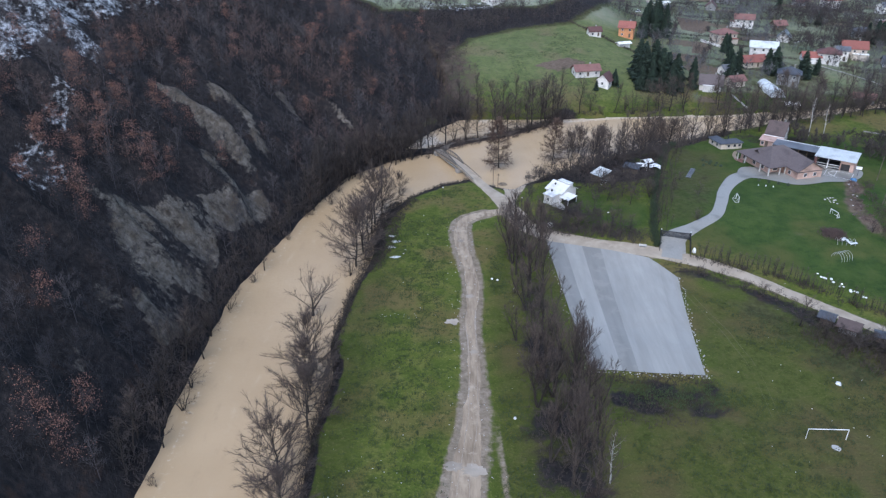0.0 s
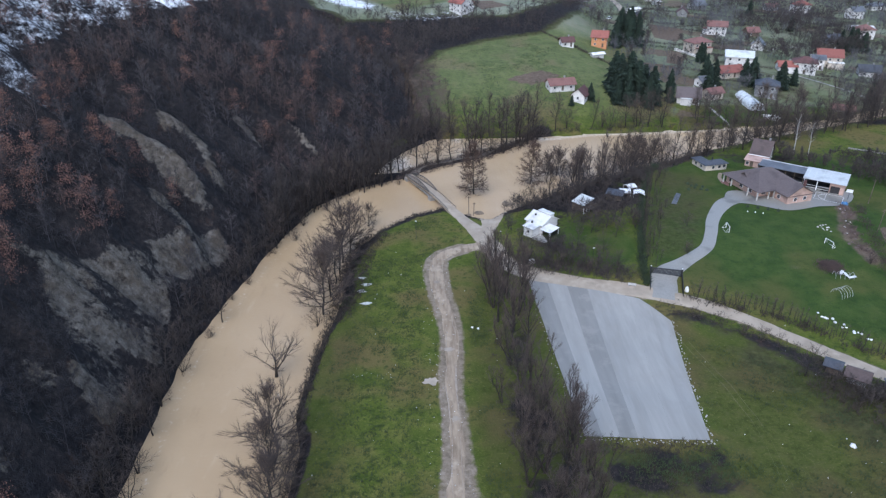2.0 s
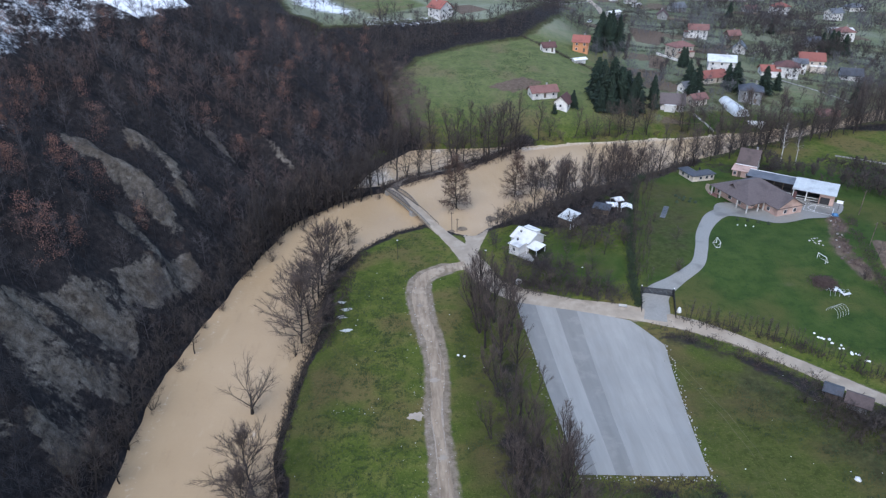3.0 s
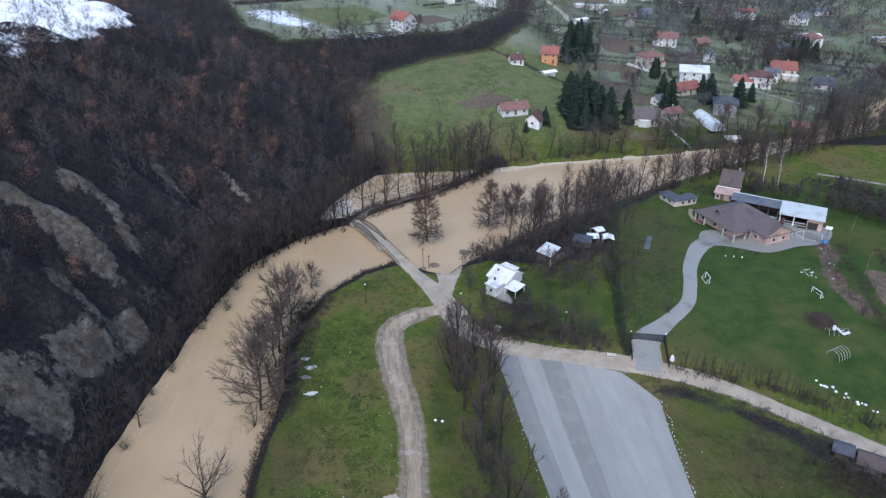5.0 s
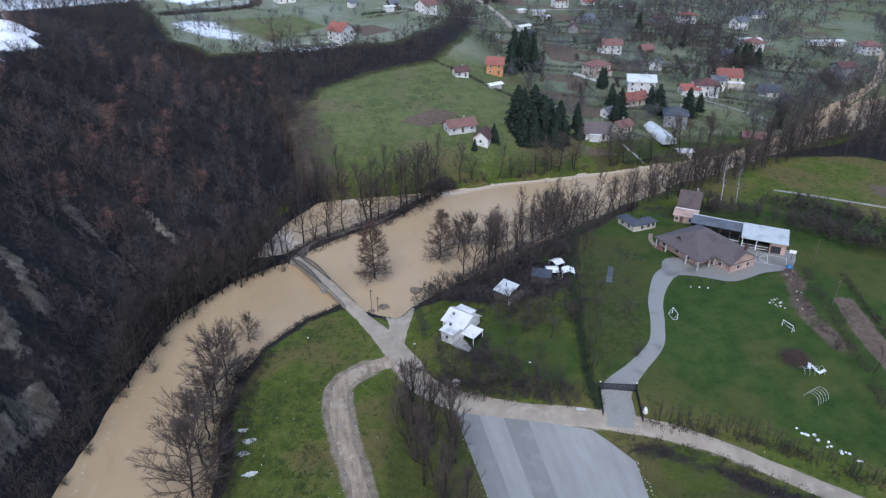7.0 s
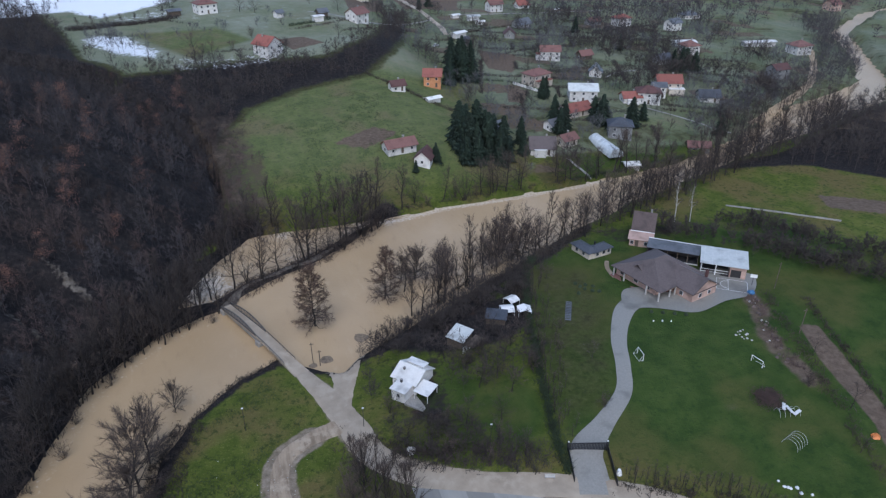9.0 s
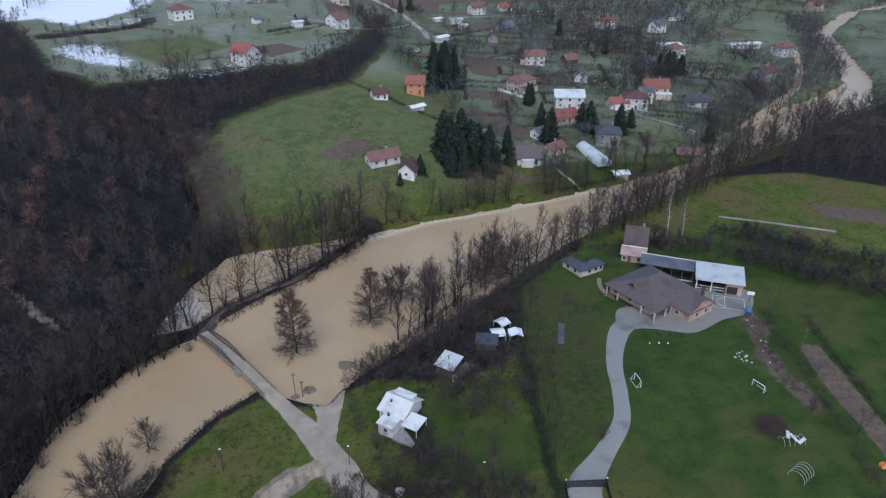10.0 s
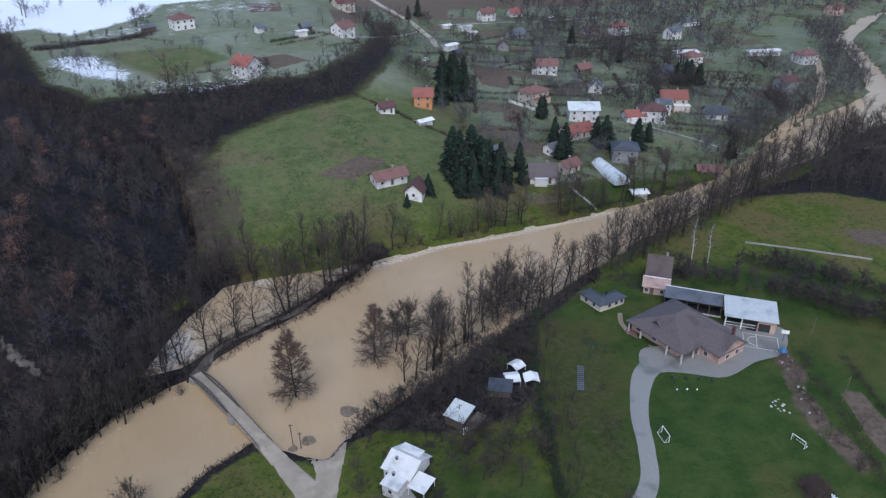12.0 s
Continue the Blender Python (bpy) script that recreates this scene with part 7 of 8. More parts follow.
hedge([(-12.5, 210.5), (-7.5, 216.5), (-2, 222), (3.5, 225.8), (8.5, 228)], 2.6, 0.9, 3.4, M_SHRUB, "dark bramble on the eroded river bank", 17)
hedge([(38.5, 228.5), (41.6, 233), (47, 239.2), (55, 244.5), (62.5, 249.8), (67, 252)], 1.5, 0.9, 8, M_SHRUB, "narrow dark levee standing out of the flood", 41, "levee")
hedge([(57, 251), (63, 255.5), (67, 256.5)], 1.3, 0.7, 6, M_SHRUB, "heap of dark driftwood in the flood", 42, "driftwood")
hedge([(38.5, 229.6), (45, 238.8), (54, 245.8), (62, 251.2)], 1.1, 0.4, 1.6, M_FOAM, "line of drift litter at the flood edge", 18, "drift_line")
hedge([(-4, 258), (2, 265), (12, 271), (24, 277.5), (38, 287), (50, 299)], 6.4, 1.8, 2.0, M_TWIG, "brush along the flooded dyke", 19)
hedge([(52, 301), (75, 305), (117, 308.5), (145, 311.5), (184, 318), (205, 326)], 2.0, 1.2, 2.0, M_SHRUB, "brush along the far bank", 20)
hedge([(125, 309.5), (150, 312.5), (185, 319)], 1.2, 1.8, 4, M_HEDGE, "dark hedge on the far bank", 21)
hedge([(71, 414), (84, 402), (92, 388), (104, 372), (112, 356)], 2.0, 1.8, 2.0, M_SHRUB, "brown hedge along the field", 22)
hedge([(1, 318), (3, 335), (4, 350), (14, 380)], 8, 1.2, 0.35, M_SHRUB, "brown scrub at the wood's edge", 23)
for k, line in enumerate(([(110, 432), (128, 424), (150, 412)], [(118, 440), (140, 430)], [(112, 384), (140, 376), (170, 366)], [(130, 418), (130, 440)], [(180, 430), (215, 436), (240, 430)], [(205, 366), (235, 352)], [(245, 385), (262, 400), (280, 420)], [(165, 470), (190, 480), (230, 486)], [(60, 505), (90, 490), (70, 470)], [(150, 520), (190, 540), (240, 560)], [(-61, 513), (-41, 504), (-24, 513), (-6, 502)], [(46, 479), (71, 491), (90, 520)], [(225, 470), (260, 480), (300, 500)], [(250, 520), (320, 540)])):
    hedge(line, 1.8, 1.7, 1.6, M_HEDGE if k in (0, 1, 3) else M_SHRUB, "dark hedge between village plots", 30 + k)
# hedges and fences round the village plots
plots = np.random.default_rng(41)
hedge_pts = []
for iu in range(-6, 14):
    for iv in range(17, 40):
        for way in (0, 1):
            if plots.random() > 0.42:
                continue
            t = np.linspace(0, 1, 24)
            pu, pv = (iu + t, iv + 0 * t) if way == 0 else (iu + 0 * t, iv + t)
            hx, hy = pu * 19 * 0.94 + pv * 15 * 0.34, -pu * 19 * 0.34 + pv * 15 * 0.94
            fd, fs = seg_dist(hx, hy, FAR_LINE)
            if hx.min() < 112 or hx.max() > 330 or hy.max() > 540 or np.any(fs < 0) or fd.min() < 8:
                continue
            hedge_pts.append(np.c_[hx, hy] + plots.normal(size=(24, 2)) * 0.35)
hp = np.concatenate(hedge_pts)
homes = np.array([ob.location[:2] for ob in scene.objects if ob.parent is None and ob.name.split(".")[0] in ("house", "greenhouse", "shed")])
hp = hp[[np.min(np.hypot(*(homes - p).T)) > 6.5 for p in hp]]
tagged(new("plot_hedges", brush_mesh("plot_hedges", np.c_[hp, land(hp[:, 0], hp[:, 1])], 42, M_SCRUB, (0.6, 1.9), 7, 1.0, 0.07)), "dark bare hedges between village plots", "hedge", kind="stuff")
hedge([(-66, 499), (-53, 501), (-41, 506), (-27, 509), (-13, 518)], 4.5, 3.2, 2.0, M_SCRUB, "dark hedge below the snowy field", 51)
hedge([(45, 486), (58, 491), (70, 498)], 1.2, 2.2, 4.0, M_HEDGE, "close row of young conifers by the garden", 52)
hedge([(6, 440), (22, 441), (33, 440)], 1.6, 1.4, 2.0, M_SCRUB, "dark hedge below the upper house", 53)
for k in range(7):
    hedge([(-62 + 7.0 * k, 512 + 1.5 * k), (-66 + 7.5 * k, 530 + 1.5 * k)], 0.5, 1.3, 3.0, M_SCRUB, "row of bare vines on stakes", 54 + k, "vine_row")
# thin saplings on the slope above the lane
for line, step, side in (([(68, 166.5), (78, 161.8), (88, 156.6), (97, 149), (112, 136)], 0.7, 0.6), ([(69, 168), (79, 163.2), (89, 158), (98, 150.5)], 1.7, 0.7), ([(60.8, 181), (66.2, 200), (72, 218), (79, 238)], 0.9, 0.9), ([(62.6, 180), (69, 200), (75, 218), (82, 238)], 1.5, 1.2)):
    row(("sapling",), line, step, side, 0.85, "row of saplings", " in a close row")

# rank tufts in the meadow, rubble and litter
def tuft_places(seed, n, poly):
    rng = np.random.default_rng(seed)
    P = np.array(poly)
    q = rng.uniform(P.min(0), P.max(0), (n * 4, 2))
    q = q[(poly_sd(q[:, 0], q[:, 1], poly) < -1) & (fractal(q[:, 0], q[:, 1], 12, seed) > 0.42)][:n]
    return np.c_[q, land(q[:, 0], q[:, 1])]


for k, (n, poly) in enumerate(((2200, [(-22, 70), (-21, 150), (-18, 200), (8, 226), (14, 205), (2, 192), (1, 70)]), (500, [(9, 70), (12, 190), (17, 190), (17, 70)]), (1900, [(57, 155), (95, 132), (85, 70), (34, 70), (34, 100), (57, 104)]), (900, [(10, 312), (90, 312), (70, 400), (20, 380)]))):
    tagged(new("grass_tufts", brush_mesh("grass_tufts", tuft_places(80 + k, n, poly), 90 + k, M_TUFT, (0.15, 0.55), 5, 0.8, 0.075)), "rank tufts of winter grass", "grass", kind="stuff")


def rubble(name, points, seed, material, size, label):
    """Loose small stones as one mesh."""
    rng = np.random.default_rng(seed)
    base = np.array([(1, 0, 0), (-1, 0, 0), (0, 1, 0), (0, -1, 0), (0, 0, 1), (0, 0, -1)], float)
    tri = np.array([(0, 2, 4), (2, 1, 4), (1, 3, 4), (3, 0, 4), (2, 0, 5), (1, 2, 5), (3, 1, 5), (0, 3, 5)])
    V, T = [], []
    for k, p in enumerate(points):
        V.append(base * rng.uniform(0.6, 1.3, (6, 3)) * rng.uniform(*size) + p)
        T.append(tri + 6 * k)
    return tagged(new(name, fast_mesh(name, np.concatenate(V), np.concatenate(T), material)), label, "stones", kind="stuff")


srng = np.random.default_rng(3)
edge = np.concatenate([np.linspace((30.6, 120.2), (54.8, 117.9), 70), np.linspace((54.9, 118.2), (60.2, 157), 90), np.linspace((30.4, 121), (28.8, 172), 50)])
edge = edge + srng.normal(size=edge.shape) * 0.35
rubble("rubble_edge", np.c_[edge, land(edge[:, 0], edge[:, 1]) + 0.1], 4, M_STONE, (0.08, 0.24), "pale rubble along the court edge")
lit = np.concatenate([np.c_[srng.uniform(-22, 20, 50), srng.uniform(84, 200, 50)], np.c_[srng.normal(-9, 5, 14), srng.normal(141.5, 0.6, 14)], np.c_[srng.uniform(58, 90, 25), srng.uniform(90, 155, 25)], np.c_[srng.uniform(-20, -2, 20), srng.uniform(82, 96, 20)]])
rubble("white_litter", np.c_[lit, land(lit[:, 0], lit[:, 1]) + 0.08], 5, M_WHITE, (0.05, 0.14), "white scraps of flood litter on the grass")
stones = np.c_[srng.uniform(1, 9, 220), srng.uniform(70, 195, 220)]
rubble("track_stones", np.c_[stones, land(stones[:, 0], stones[:, 1]) + 0.12], 6, M_STONE, (0.05, 0.16), "loose stones on the muddy track")
wall_line = thing("low_wall", "long low pale wall between the right-hand fields", "wall", (0, 0, 0))
tagged(wall_line, "long low pale concrete wall between two fields")
for k in range(14):
    p, q = np.array((161.0, 262.0)) + np.array((28.0, -21.0)) * k / 14, np.array((161.0, 262.0)) + np.array((28.0, -21.0)) * (k + 0.86) / 14
    c = (p + q) / 2
    part("wall_segment", boxed(-1.24, 1.24, -0.16, 0.16, -0.4, 0.5, 0.03), M_CONCRETE, wall_line, m=pose(*c, ground_z(*c), 0, 0, math.degrees(math.atan2(-21, 28))))

heap_rng = np.random.default_rng(31)
hp = heap_rng.normal(size=(320, 2)) * 1.8
hp = hp[np.hypot(*hp.T) < 4.2]
heap_z = land(hp[:, 0] + 108.6, hp[:, 1] + 177.2) + 0.8 * (1 - np.hypot(*hp.T) / 4.4)
tagged(new("pruning_heap", brush_mesh("pruning_heap", np.c_[hp + np.array((108.6, 177.2)), heap_z - 0.3], 32, M_TWIG_RED, (0.3, 0.8), 5, 0.8, 0.06)), "heap of reddish-brown prunings on the lawn", "heap", kind="stuff")
hedge([(131, 212), (128.5, 204), (125, 197), (122.5, 188), (123, 178)], 4.6, 1.1, 1.2, M_TWIG_RED, "withered weeds among the scrap", 29)
# ---- woods ----
def fuzzy_tree(seed, twigs, twig_r, wide=2.7, reach=1.3):
    """A bare tree nine metres high with a crown full of fine shoots."""
    rng = np.random.default_rng(seed)
    lean = rng.normal(size=2) * 0.5
    A = [np.array((0, 0, -0.4)), np.array((lean[0] * 0.4, lean[1] * 0.4, 3.2))]
    E = [np.array((lean[0] * 0.7, lean[1] * 0.7, 5.5)), np.array((lean[0], lean[1], 9.0))]
    R = [0.085, 0.05]
    for k in range(9):
        z = 2.0 + 0.65 * k
        az = k * 2.4 + rng.normal() * 0.4
        L = wide * (0.55 + 0.5 * math.sin(math.pi * (0.25 + 0.07 * k))) * rng.uniform(0.7, 1.1)
        A.append(np.array((lean[0] * z / 9, lean[1] * z / 9, z)))
        E.append(A[-1] + np.array((math.cos(az) * L * 0.85, math.sin(az) * L * 0.85, L * rng.uniform(0.5, 1.1))))
        R.append(0.035)
    for k in range(twigs):
        i = rng.integers(2, len(A)) if k < twigs * 0.75 else 1
        if i >= 11:
            i = 2 + i % 9
        t = rng.uniform(0.3, 1.0)
        o = A[i] + (E[i] - A[i]) * t + rng.normal(size=3) * 0.22
        w = (E[i] - A[i]) / np.linalg.norm(E[i] - A[i]) + rng.normal(size=3) * 0.7 + np.array((0, 0, 0.35))
        w /= np.linalg.norm(w)
        A.append(o)
        E.append(o + w * reach * rng.uniform(0.6, 1.25))
        R.append(twig_r)
    return thorns(A, E, R)


def wood_mesh(name, places, seed, material, tall=(7, 11), twigs=110, twig_r=0.05, wide=2.7, reach=1.3):
    """Many small bare trees as one mesh."""
    rng = np.random.default_rng(seed)
    protos = [fuzzy_tree(seed * 10 + k, twigs, twig_r, wide, reach) for k in range(10)]
    VS, TS, n = [], [], 0
    which = rng.integers(0, 10, len(places))
    for (x, y, z), w in zip(places, which):
        V, T = protos[w]
        k = rng.uniform(*tall) / 9
        a = rng.uniform(0, 2 * np.pi)
        c, s = np.cos(a) * k, np.sin(a) * k
        VS.append(np.stack([V[:, 0] * c - V[:, 1] * s + x, V[:, 0] * s + V[:, 1] * c + y, V[:, 2] * k + z], -1))
        TS.append(T + n)
        n += len(V)
    return fast_mesh(name, np.concatenate(VS), np.concatenate(TS), material)


def leaf_mesh(name, places, seed, material, tall=(6, 9), leaves=150):
    """Withered leaves that hang on in loose crowns."""
    rng = np.random.default_rng(seed)
    n = len(places) * leaves
    P = np.repeat(np.asarray(places), leaves, axis=0)
    H = np.repeat(rng.uniform(*tall, len(places)), leaves)
    # leaves hang in clumps at the ends of the boughs
    boughs = 18
    bt = rng.uniform(0.22, 1.0, (len(places), boughs))
    ba = rng.uniform(0, 2 * np.pi, (len(places), boughs))
    br = 0.30 * np.sqrt(rng.random((len(places), boughs))) * (1.12 - bt)
    tree = np.repeat(np.arange(len(places)), leaves)
    which = rng.integers(0, boughs, n)
    rad, a, t = br[tree, which] * H, ba[tree, which], bt[tree, which]
    c = P + np.stack([np.cos(a) * rad, np.sin(a) * rad, t * H], -1) + rng.normal(size=(n, 3)) * np.array((0.075, 0.075, 0.04)) * H[:, None]
    u, v = rng.normal(size=(n, 3)), rng.normal(size=(n, 3))
    size = rng.uniform(0.06, 0.13, n)[:, None]
    u = u / np.linalg.norm(u, axis=1)[:, None] * size
    v = v / np.linalg.norm(v, axis=1)[:, None] * size
    V = np.stack([c - u, c - v, c + u, c + v], 1).reshape(-1, 3)
    return fast_mesh(name, V, np.arange(4 * n).reshape(-1, 4), material)


def scatter(seed, x0, x1, y0, y1, step, keep):
    """Places on a shaken grid, where keep says so."""
    rng = np.random.default_rng(seed)
    gx, gy = np.meshgrid(np.arange(x0, x1, step), np.arange(y0, y1, step))
    gx, gy = gx + rng.uniform(-0.45, 0.45, gx.shape) * step, gy + rng.uniform(-0.45, 0.45, gy.shape) * step
    ok = keep(gx, gy) > rng.random(gx.shape)
    gx, gy = gx[ok], gy[ok]
    return np.stack([gx, gy, land(gx, gy) - 0.1], -1)


def on_hill(x, y):
    lit = smooth(0.5 - 0.9 * np.sin(2 * spur_phase(x, y)))
    top = land(x, y)
    return (toe_dist(x, y) > 2) * (1 - 0.84 * bare_rock(x, y)) * (1 - 0.93 * smooth((top - 49) / 4) * smooth((y - 285) / 15)) * (0.98 - 0.3 * lit) * (1 - 0.45 * smooth((top - 47) / 10) * (y < 300)) * (1 - 0.5 * (np.hypot((x + 88) / 9, (y - 145) / 14) < 1))


hill_places = scatter(1, -135, 5, 82, 385, 4.0, on_hill)
# light painted by twig colour: blackish on shaded spur sides, redder on lit, paler far off
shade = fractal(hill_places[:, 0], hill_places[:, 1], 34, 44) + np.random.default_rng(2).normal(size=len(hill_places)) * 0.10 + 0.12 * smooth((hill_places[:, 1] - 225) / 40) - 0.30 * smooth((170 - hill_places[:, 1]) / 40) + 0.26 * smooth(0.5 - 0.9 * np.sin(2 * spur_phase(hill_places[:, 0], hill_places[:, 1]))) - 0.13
for name, pick, seed, material, label in (("hill_wood", (shade > 0.46) & (shade < 0.70), 3, M_TWIG_WOOD, "dense grey bare wood on the steep hillside"), ("dark_wood", shade <= 0.46, 23, M_TWIG_DARK, "dense hillside thicket, coloured blackish for the shaded spur sides"), ("oak_wood", shade >= 0.70, 13, M_TWIG_RED, "reddish bare oaks, a lighter colour for the lit spur sides")):
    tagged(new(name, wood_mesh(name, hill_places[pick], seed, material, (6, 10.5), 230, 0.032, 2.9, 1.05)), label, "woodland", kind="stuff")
OAKS = [(-60, 94), (-64, 87), (-60, 85), (-75.5, 166), (-84, 181), (-88, 171), (-60, 257), (-85, 228), (-95, 226), (-71, 109), (-78, 121), (-80.5, 195), (-52, 282), (-37, 295), (-73, 197), (-86, 165), (-83, 131), (-82, 141), (-87, 148), (-81.5, 166), (-35, 314), (-50, 300), (-40, 291), (-27, 275), (-11, 394), (-50, 282), (-56, 278), (-71, 246), (-50.5, 256), (-43, 264), (-12.6, 385), (-22, 304), (-38, 279)]
rusty = scatter(5, -130, 0, 85, 380, 7.0, lambda x, y: (toe_dist(x, y) > 6) * (1 - bare_rock(x, y)) * np.clip(1.2 * (fractal(x, y, 40, 77) - 0.46) + 0.22 * (x < -74) * (y < 225) * (y > 135) - 0.02, 0, 0.5))
oaks = np.array(OAKS, float)
rusty = np.concatenate([rusty, np.c_[oaks, land(oaks[:, 0], oaks[:, 1])]])
tagged(new("rusty_leaves", leaf_mesh("rusty_leaves", rusty, 6, M_RUST_LEAF, (8, 12), 750)), "withered rust-brown leaves clinging to hillside oaks", "foliage", kind="stuff")
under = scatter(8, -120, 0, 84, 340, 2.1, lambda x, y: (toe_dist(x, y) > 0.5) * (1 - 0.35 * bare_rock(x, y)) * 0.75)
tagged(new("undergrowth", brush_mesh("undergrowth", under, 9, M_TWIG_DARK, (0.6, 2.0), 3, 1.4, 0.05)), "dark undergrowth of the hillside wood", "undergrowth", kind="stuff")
strip_places = scatter(2, -160, 135, 325, 580, 4.4, lambda x, y: smooth((3 - poly_sd(x, y, FOREST_STRIP)) / 8) * 0.85)
tagged(new("strip_wood", wood_mesh("strip_wood", strip_places, 4, M_SCRUB, (5, 11), 100, 0.070, 2.9, 1.5)), "belt of dark bare trees between the fields", "woodland", kind="stuff")
right_places = scatter(3, 165, 640, 250, 530, 4.6, lambda x, y: (poly_sd(x, y, RIGHT_WOODS) < 0) * 0.9)
tagged(new("river_wood", wood_mesh("river_wood", right_places, 5, M_SCRUB, (8, 13), 60, 0.075, 3.0, 1.6)), "dark bare wood beside the river", "woodland", kind="stuff")


def far_wood(x, y):
    n = fractal(x, y, 120, 55)
    return (poly_sd(x, y, RIVER) > 6) * (x > 230) * np.clip((n - 0.42) * 3 + smooth((y - 560) / 80) * 0.8 + smooth((x - 420) / 120) * 0.6, 0, 0.85) * smooth((y - 395 - 0.1 * x) / 60)


far_places = scatter(4, 230, 800, 400, 820, 9.5, far_wood)
tagged(new("far_wood", wood_mesh("far_wood", far_places, 6, M_TWIG_WOOD, (9, 14), 20, 0.24, 3.2, 2.2)), "distant dark bare woods along the valley", "woodland", kind="stuff")


far_bank_places = scatter(21, 200, 470, 320, 540, 4.6, lambda x, y: (seg_dist(x, y, FAR_BANK)[1] > 0) * smooth(1.4 - np.abs(seg_dist(x, y, FAR_BANK)[0] - 9) / (6 + 10 * smooth((x - 290) / 60))) * 0.85)
tagged(new("far_bank_wood", wood_mesh("far_bank_wood", far_bank_places, 22, M_TWIG_WOOD, (7, 12), 70, 0.075, 3.0, 1.6)), "dark bare trees along the far river bank", "woodland", kind="stuff")


def in_village(x, y):
    fd, fs = seg_dist(x, y, FAR_LINE)
    return (fs > 0) * (fd > 5) * smooth((x - 98) / 14) * np.clip((fractal(x, y, 26, 66) - 0.42) * 4.5, 0.05, 1.0) * (1 - smooth((y - 540) / 60))


village_places = scatter(6, 100, 340, 308, 600, 4.2, in_village)
spots = np.array([ob.location[:2] for ob in scene.objects if ob.parent is None and ob.name.split(".")[0] in ("house", "greenhouse", "shed")])
def in_the_open(p):
    d = spots - p[:2]
    return np.min(np.hypot(d[:, 0] * np.where(np.abs(d[:, 0]) < 7, 0.8, 1.0), d[:, 1] / np.where(d[:, 1] > 0, 2.1, 1.0))) > 6.5


clear = np.array([in_the_open(p) for p in village_places])
village_places = village_places[clear]
clump = fractal(village_places[:, 0], village_places[:, 1], 18, 97) > 0.52
tagged(new("village_trees", wood_mesh("village_trees", village_places[~clump], 7, M_TWIG_FAR, (4, 9), 110, 0.055, 3.4, 1.35)), "bare fruit trees and scrub between village gardens", "orchard", kind="stuff")
tagged(new("village_trees", wood_mesh("village_trees", village_places[clump], 27, M_SCRUB, (6, 12), 130, 0.060, 3.2, 1.35)), "tall dark bare trees between village gardens", "woodland", kind="stuff")
snow_places = scatter(15, -62, -14, 424, 490, 5.5, lambda x, y: (poly_sd(x, y, [(-56, 480), (-36, 474), (-22, 448), (-20, 430), (-42, 444), (-56, 466)]) < 0) * 0.5)
tagged(new("slope_trees", wood_mesh("slope_trees", snow_places, 16, M_TWIG_FAR, (7, 11), 100, 0.07, 3.4, 1.7)), "bare dark trees on a snowy slope", "orchard", kind="stuff")
upper_places = scatter(7, -120, 140, 440, 640, 6.0, lambda x, y: np.clip((fractal(x, y, 40, 88) - 0.60) * 4, 0, 0.6) * (toe_dist(x, y) < 0) * (poly_sd(x, y, FOREST_STRIP) > 2))
tagged(new("upper_trees", wood_mesh("upper_trees", upper_places, 8, M_TWIG_FAR, (4, 7), 60, 0.13, 3.2, 1.9)), "scattered bare trees on the snowy upper fields", "orchard", kind="stuff")
garden_places = scatter(9, 26, 80, 178, 256, 2.7, lambda x, y: (poly_sd(x, y, [(28, 227), (70, 252), (78, 240), (66, 206), (58, 190), (56, 180), (36, 184), (26, 196)]) < 0) * np.clip((fractal(x, y, 14, 12) - 0.28) * 2.2 + 0.9 * smooth((y - 218 - 0.45 * (x - 30)) / 8), 0.14, 0.95))
thicket_places = scatter(29, 26, 60, 172, 196, 1.9, lambda x, y: (poly_sd(x, y, [(27, 190), (33, 185), (45, 180), (52, 178), (50, 184), (44, 188), (36, 193), (29, 196)]) < 0) * 0.75)
tagged(new("lane_thicket", wood_mesh("lane_thicket", thicket_places, 30, M_SCRUB, (2.2, 4.6), 150, 0.075, 3.6, 1.7)), "brown bare thicket beside the lane", "thicket", kind="stuff")
shed_places = scatter(33, 80, 135, 92, 146, 2.0, lambda x, y: smooth(0.6 - poly_sd(x, y, [(86, 139), (97, 130), (112, 117), (130, 102), (130, 92), (112, 98), (98, 113), (90, 124)]) / 6) * 0.7 * (np.hypot(x - 92.4, y - 135) > 3.2) * (np.hypot(x - 89, y - 138.6) > 2.6) * (np.hypot(x - 96.6, y - 134.6) > 3.2))
tagged(new("shed_thicket", wood_mesh("shed_thicket", shed_places, 34, M_SCRUB, (2.0, 4.8), 150, 0.085, 3.6, 1.7)), "dark bare thicket below the lane sheds", "thicket", kind="stuff")
bank_thicket_at = scatter(43, 28, 84, 216, 252, 1.8, lambda x, y: (poly_sd(x, y, [(29, 223.5), (44, 228), (56, 232), (70, 239.5), (82, 247.5), (80, 238), (74, 229), (68, 229.5), (58, 225), (50, 222), (42, 219), (34, 219)]) < 0) * 0.8)
near_homes = np.array([(37.3, 207.6, 8.5), (51.2, 216, 5.0), (62.4, 220.6, 4.5), (69, 226, 4), (66, 223, 4), (70.3, 221.6, 4), (40, 198, 6)])
garden_places = garden_places[poly_sd(garden_places[:, 0], garden_places[:, 1], [(46, 199), (61, 196), (60, 186), (54, 179), (44, 187)]) > 0]
garden_places = garden_places[[all(np.hypot(p[0] - q[0], p[1] - q[1]) > q[2] for q in near_homes) for p in garden_places]]
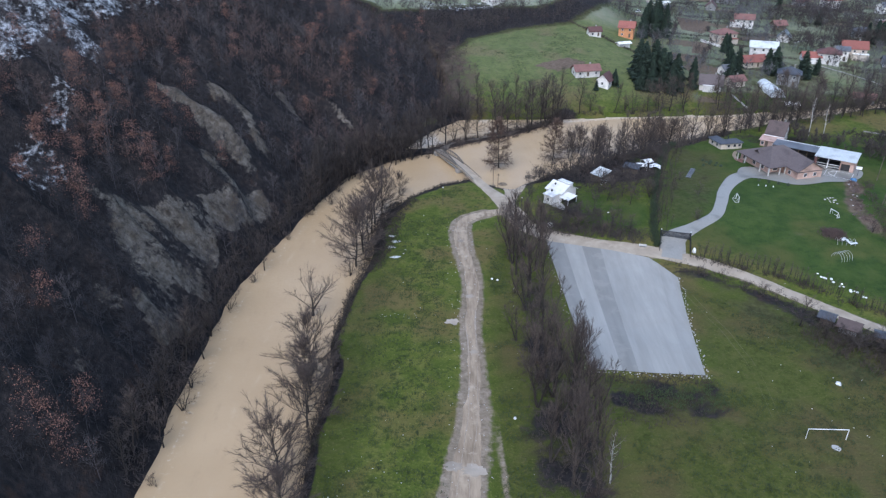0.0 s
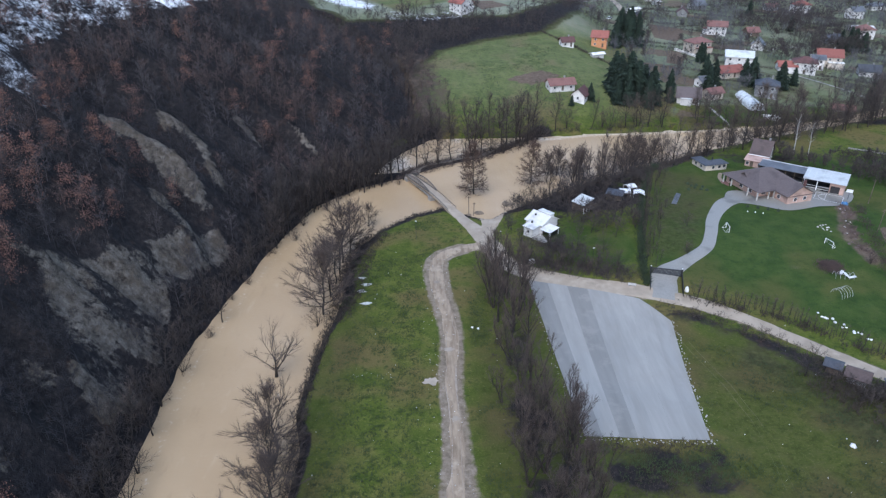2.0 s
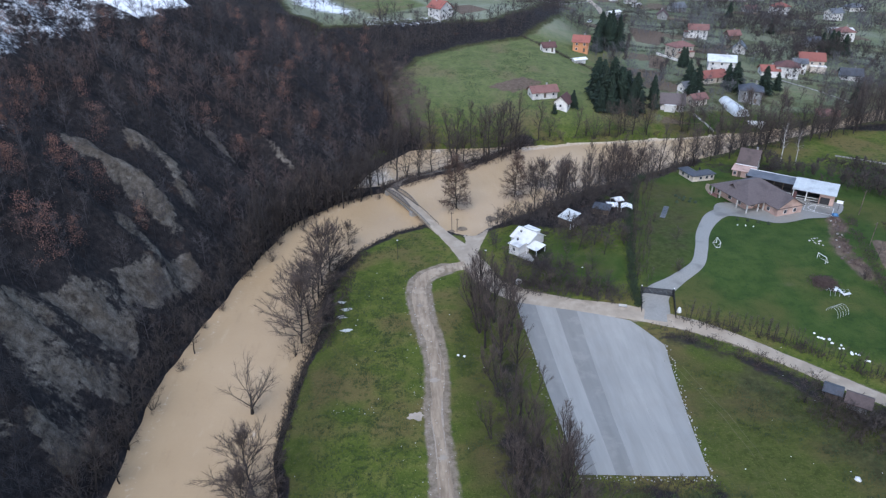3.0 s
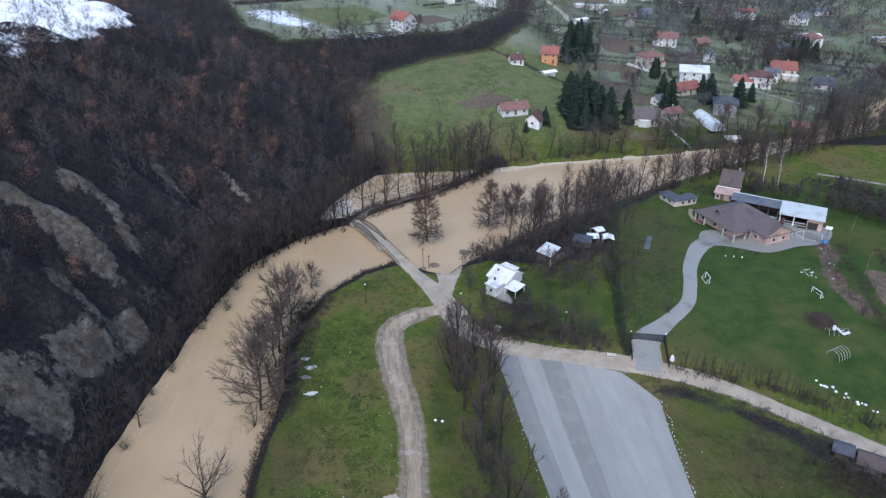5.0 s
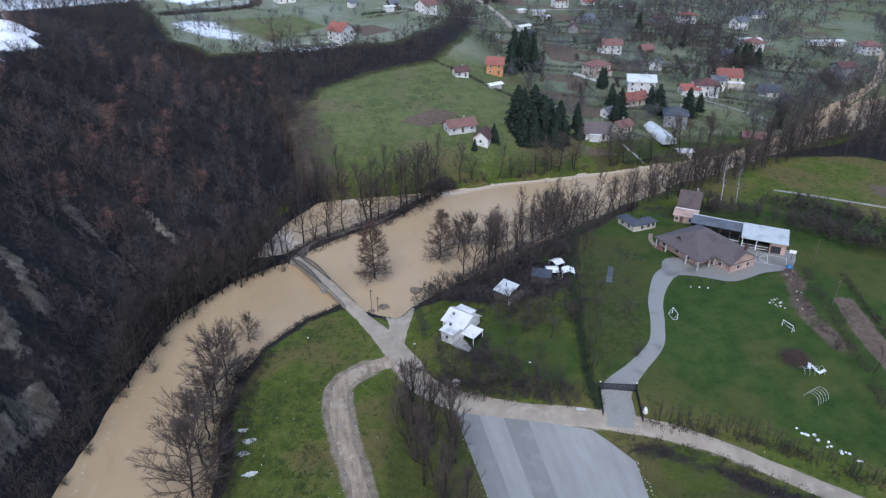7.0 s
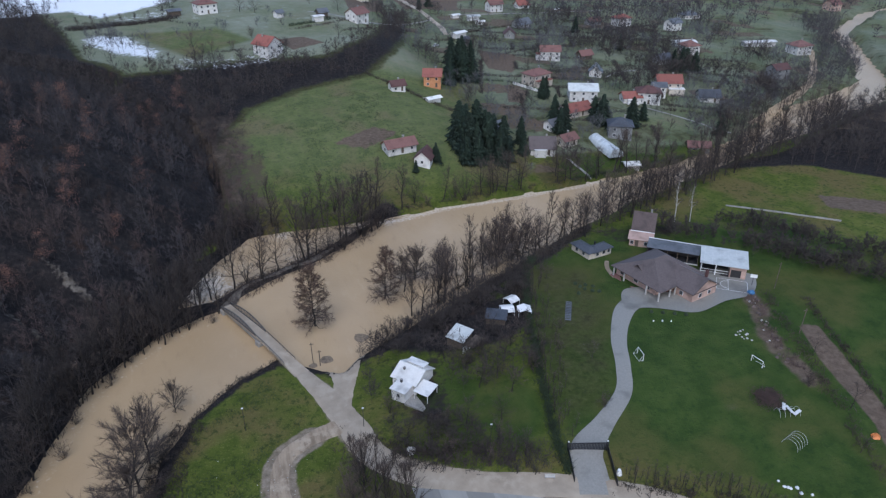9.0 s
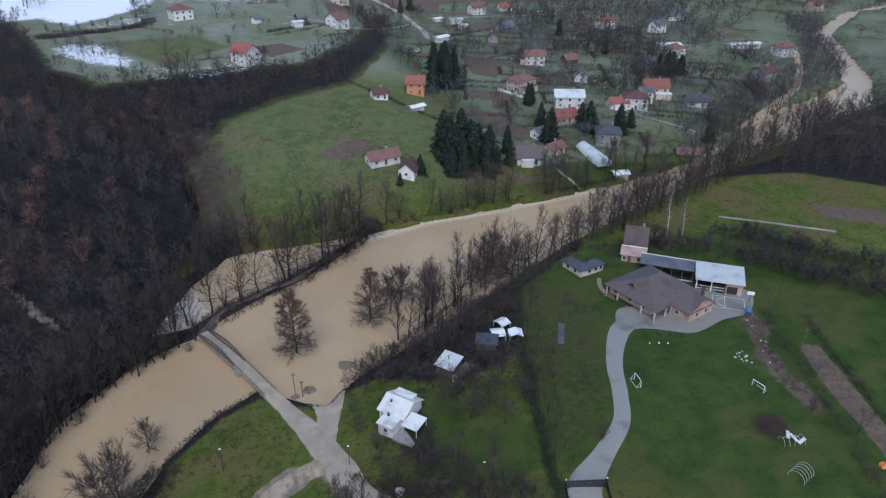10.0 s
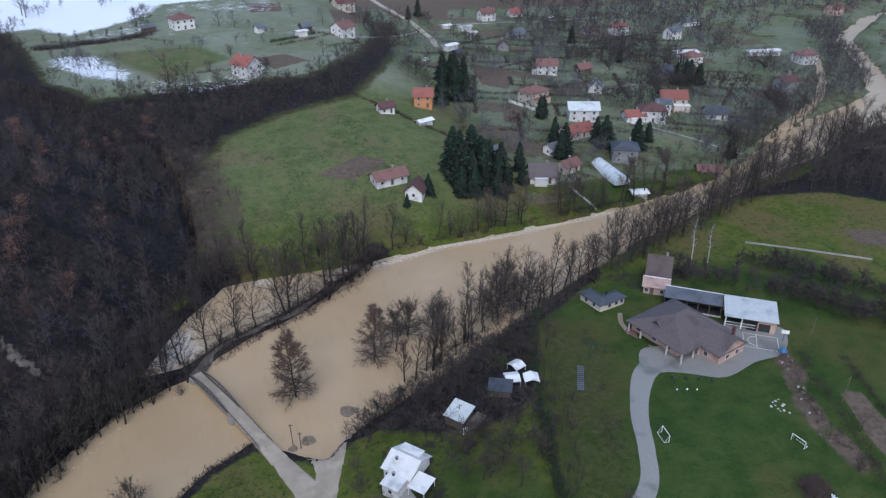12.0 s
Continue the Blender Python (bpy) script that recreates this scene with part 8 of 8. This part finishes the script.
bank_thicket_at = bank_thicket_at[[all(np.hypot(p[0] - q[0], p[1] - q[1]) > q[2] for q in near_homes) for p in bank_thicket_at]]
tagged(new("bank_thicket", wood_mesh("bank_thicket", bank_thicket_at, 44, M_SCRUB, (2.0, 4.6), 150, 0.075, 3.6, 1.7)), "dark bare thicket behind the flooded bank", "thicket", kind="stuff")
tagged(new("garden_scrub", wood_mesh("garden_scrub", garden_places, 10, M_SCRUB, (3.0, 6.5), 150, 0.060, 3.4, 1.6)), "bare orchard trees and scrub around the cottage", "orchard", kind="stuff")
bank_places = scatter(10, 24, 300, 218, 350, 2.4, lambda x, y: smooth(1 - np.abs(poly_sd(x, y, RIVER) - 6) / 5.5) * (y > 0.28 * x + 212) * (y < 0.55 * x + 232) * 0.8)
tagged(new("bank_scrub", wood_mesh("bank_scrub", bank_places, 12, M_SCRUB, (1.5, 3.4), 110, 0.080, 3.6, 1.6)), "dark bare scrub on the near river bank", "scrub", kind="stuff")
grove_places = scatter(17, 78, 300, 250, 345, 3.4, lambda x, y: smooth((x - 96) / 30) * (np.abs(poly_sd(x, y, RIVER) - 5) < 6) * (y < 0.42 * x + 240) * (y > 0.3 * x + 222) * (np.hypot(x - 101.5, y - 245.5) > 9) * (np.hypot(x - 123, y - 252) > 8) * 0.75)
tagged(new("bank_wood", wood_mesh("bank_wood", grove_places, 18, M_SCRUB, (5, 8.5), 110, 0.050, 2.8, 1.5)), "slender bare trees crowding the river bank", "woodland", kind="stuff")
field_places = scatter(19, 125, 290, 180, 290, 2.1, lambda x, y: np.maximum(smooth(1.3 - seg_dist(x, y, [(129, 251), (141.4, 242.2), (151, 231.5), (165, 214), (190, 186)])[0] / 4.2), smooth(1.3 - seg_dist(x, y, [(152, 250.4), (165, 236), (175, 223), (195, 200)])[0] / 3.4)) * np.clip(fractal(x, y, 9, 98) * 2.0 + 0.1, 0.5, 1.0))
tagged(new("hedgerow", wood_mesh("hedgerow", field_places, 20, M_SCRUB, (3.0, 6.5), 150, 0.12, 3.4, 1.7)), "uneven dark hedgerows between the fields", "hedgerow", kind="stuff")
edge_places = scatter(11, -6, 24, 296, 385, 3.2, lambda x, y: smooth((toe_dist(x, y) + 18) / 16) * (toe_dist(x, y) < 3) * 0.6)
tagged(new("edge_scrub", wood_mesh("edge_scrub", edge_places, 14, M_TWIG_RED, (2.5, 6.5), 120, 0.080, 3.2, 1.5)), "reddish scrub where the wood meets the field", "scrub", kind="stuff")
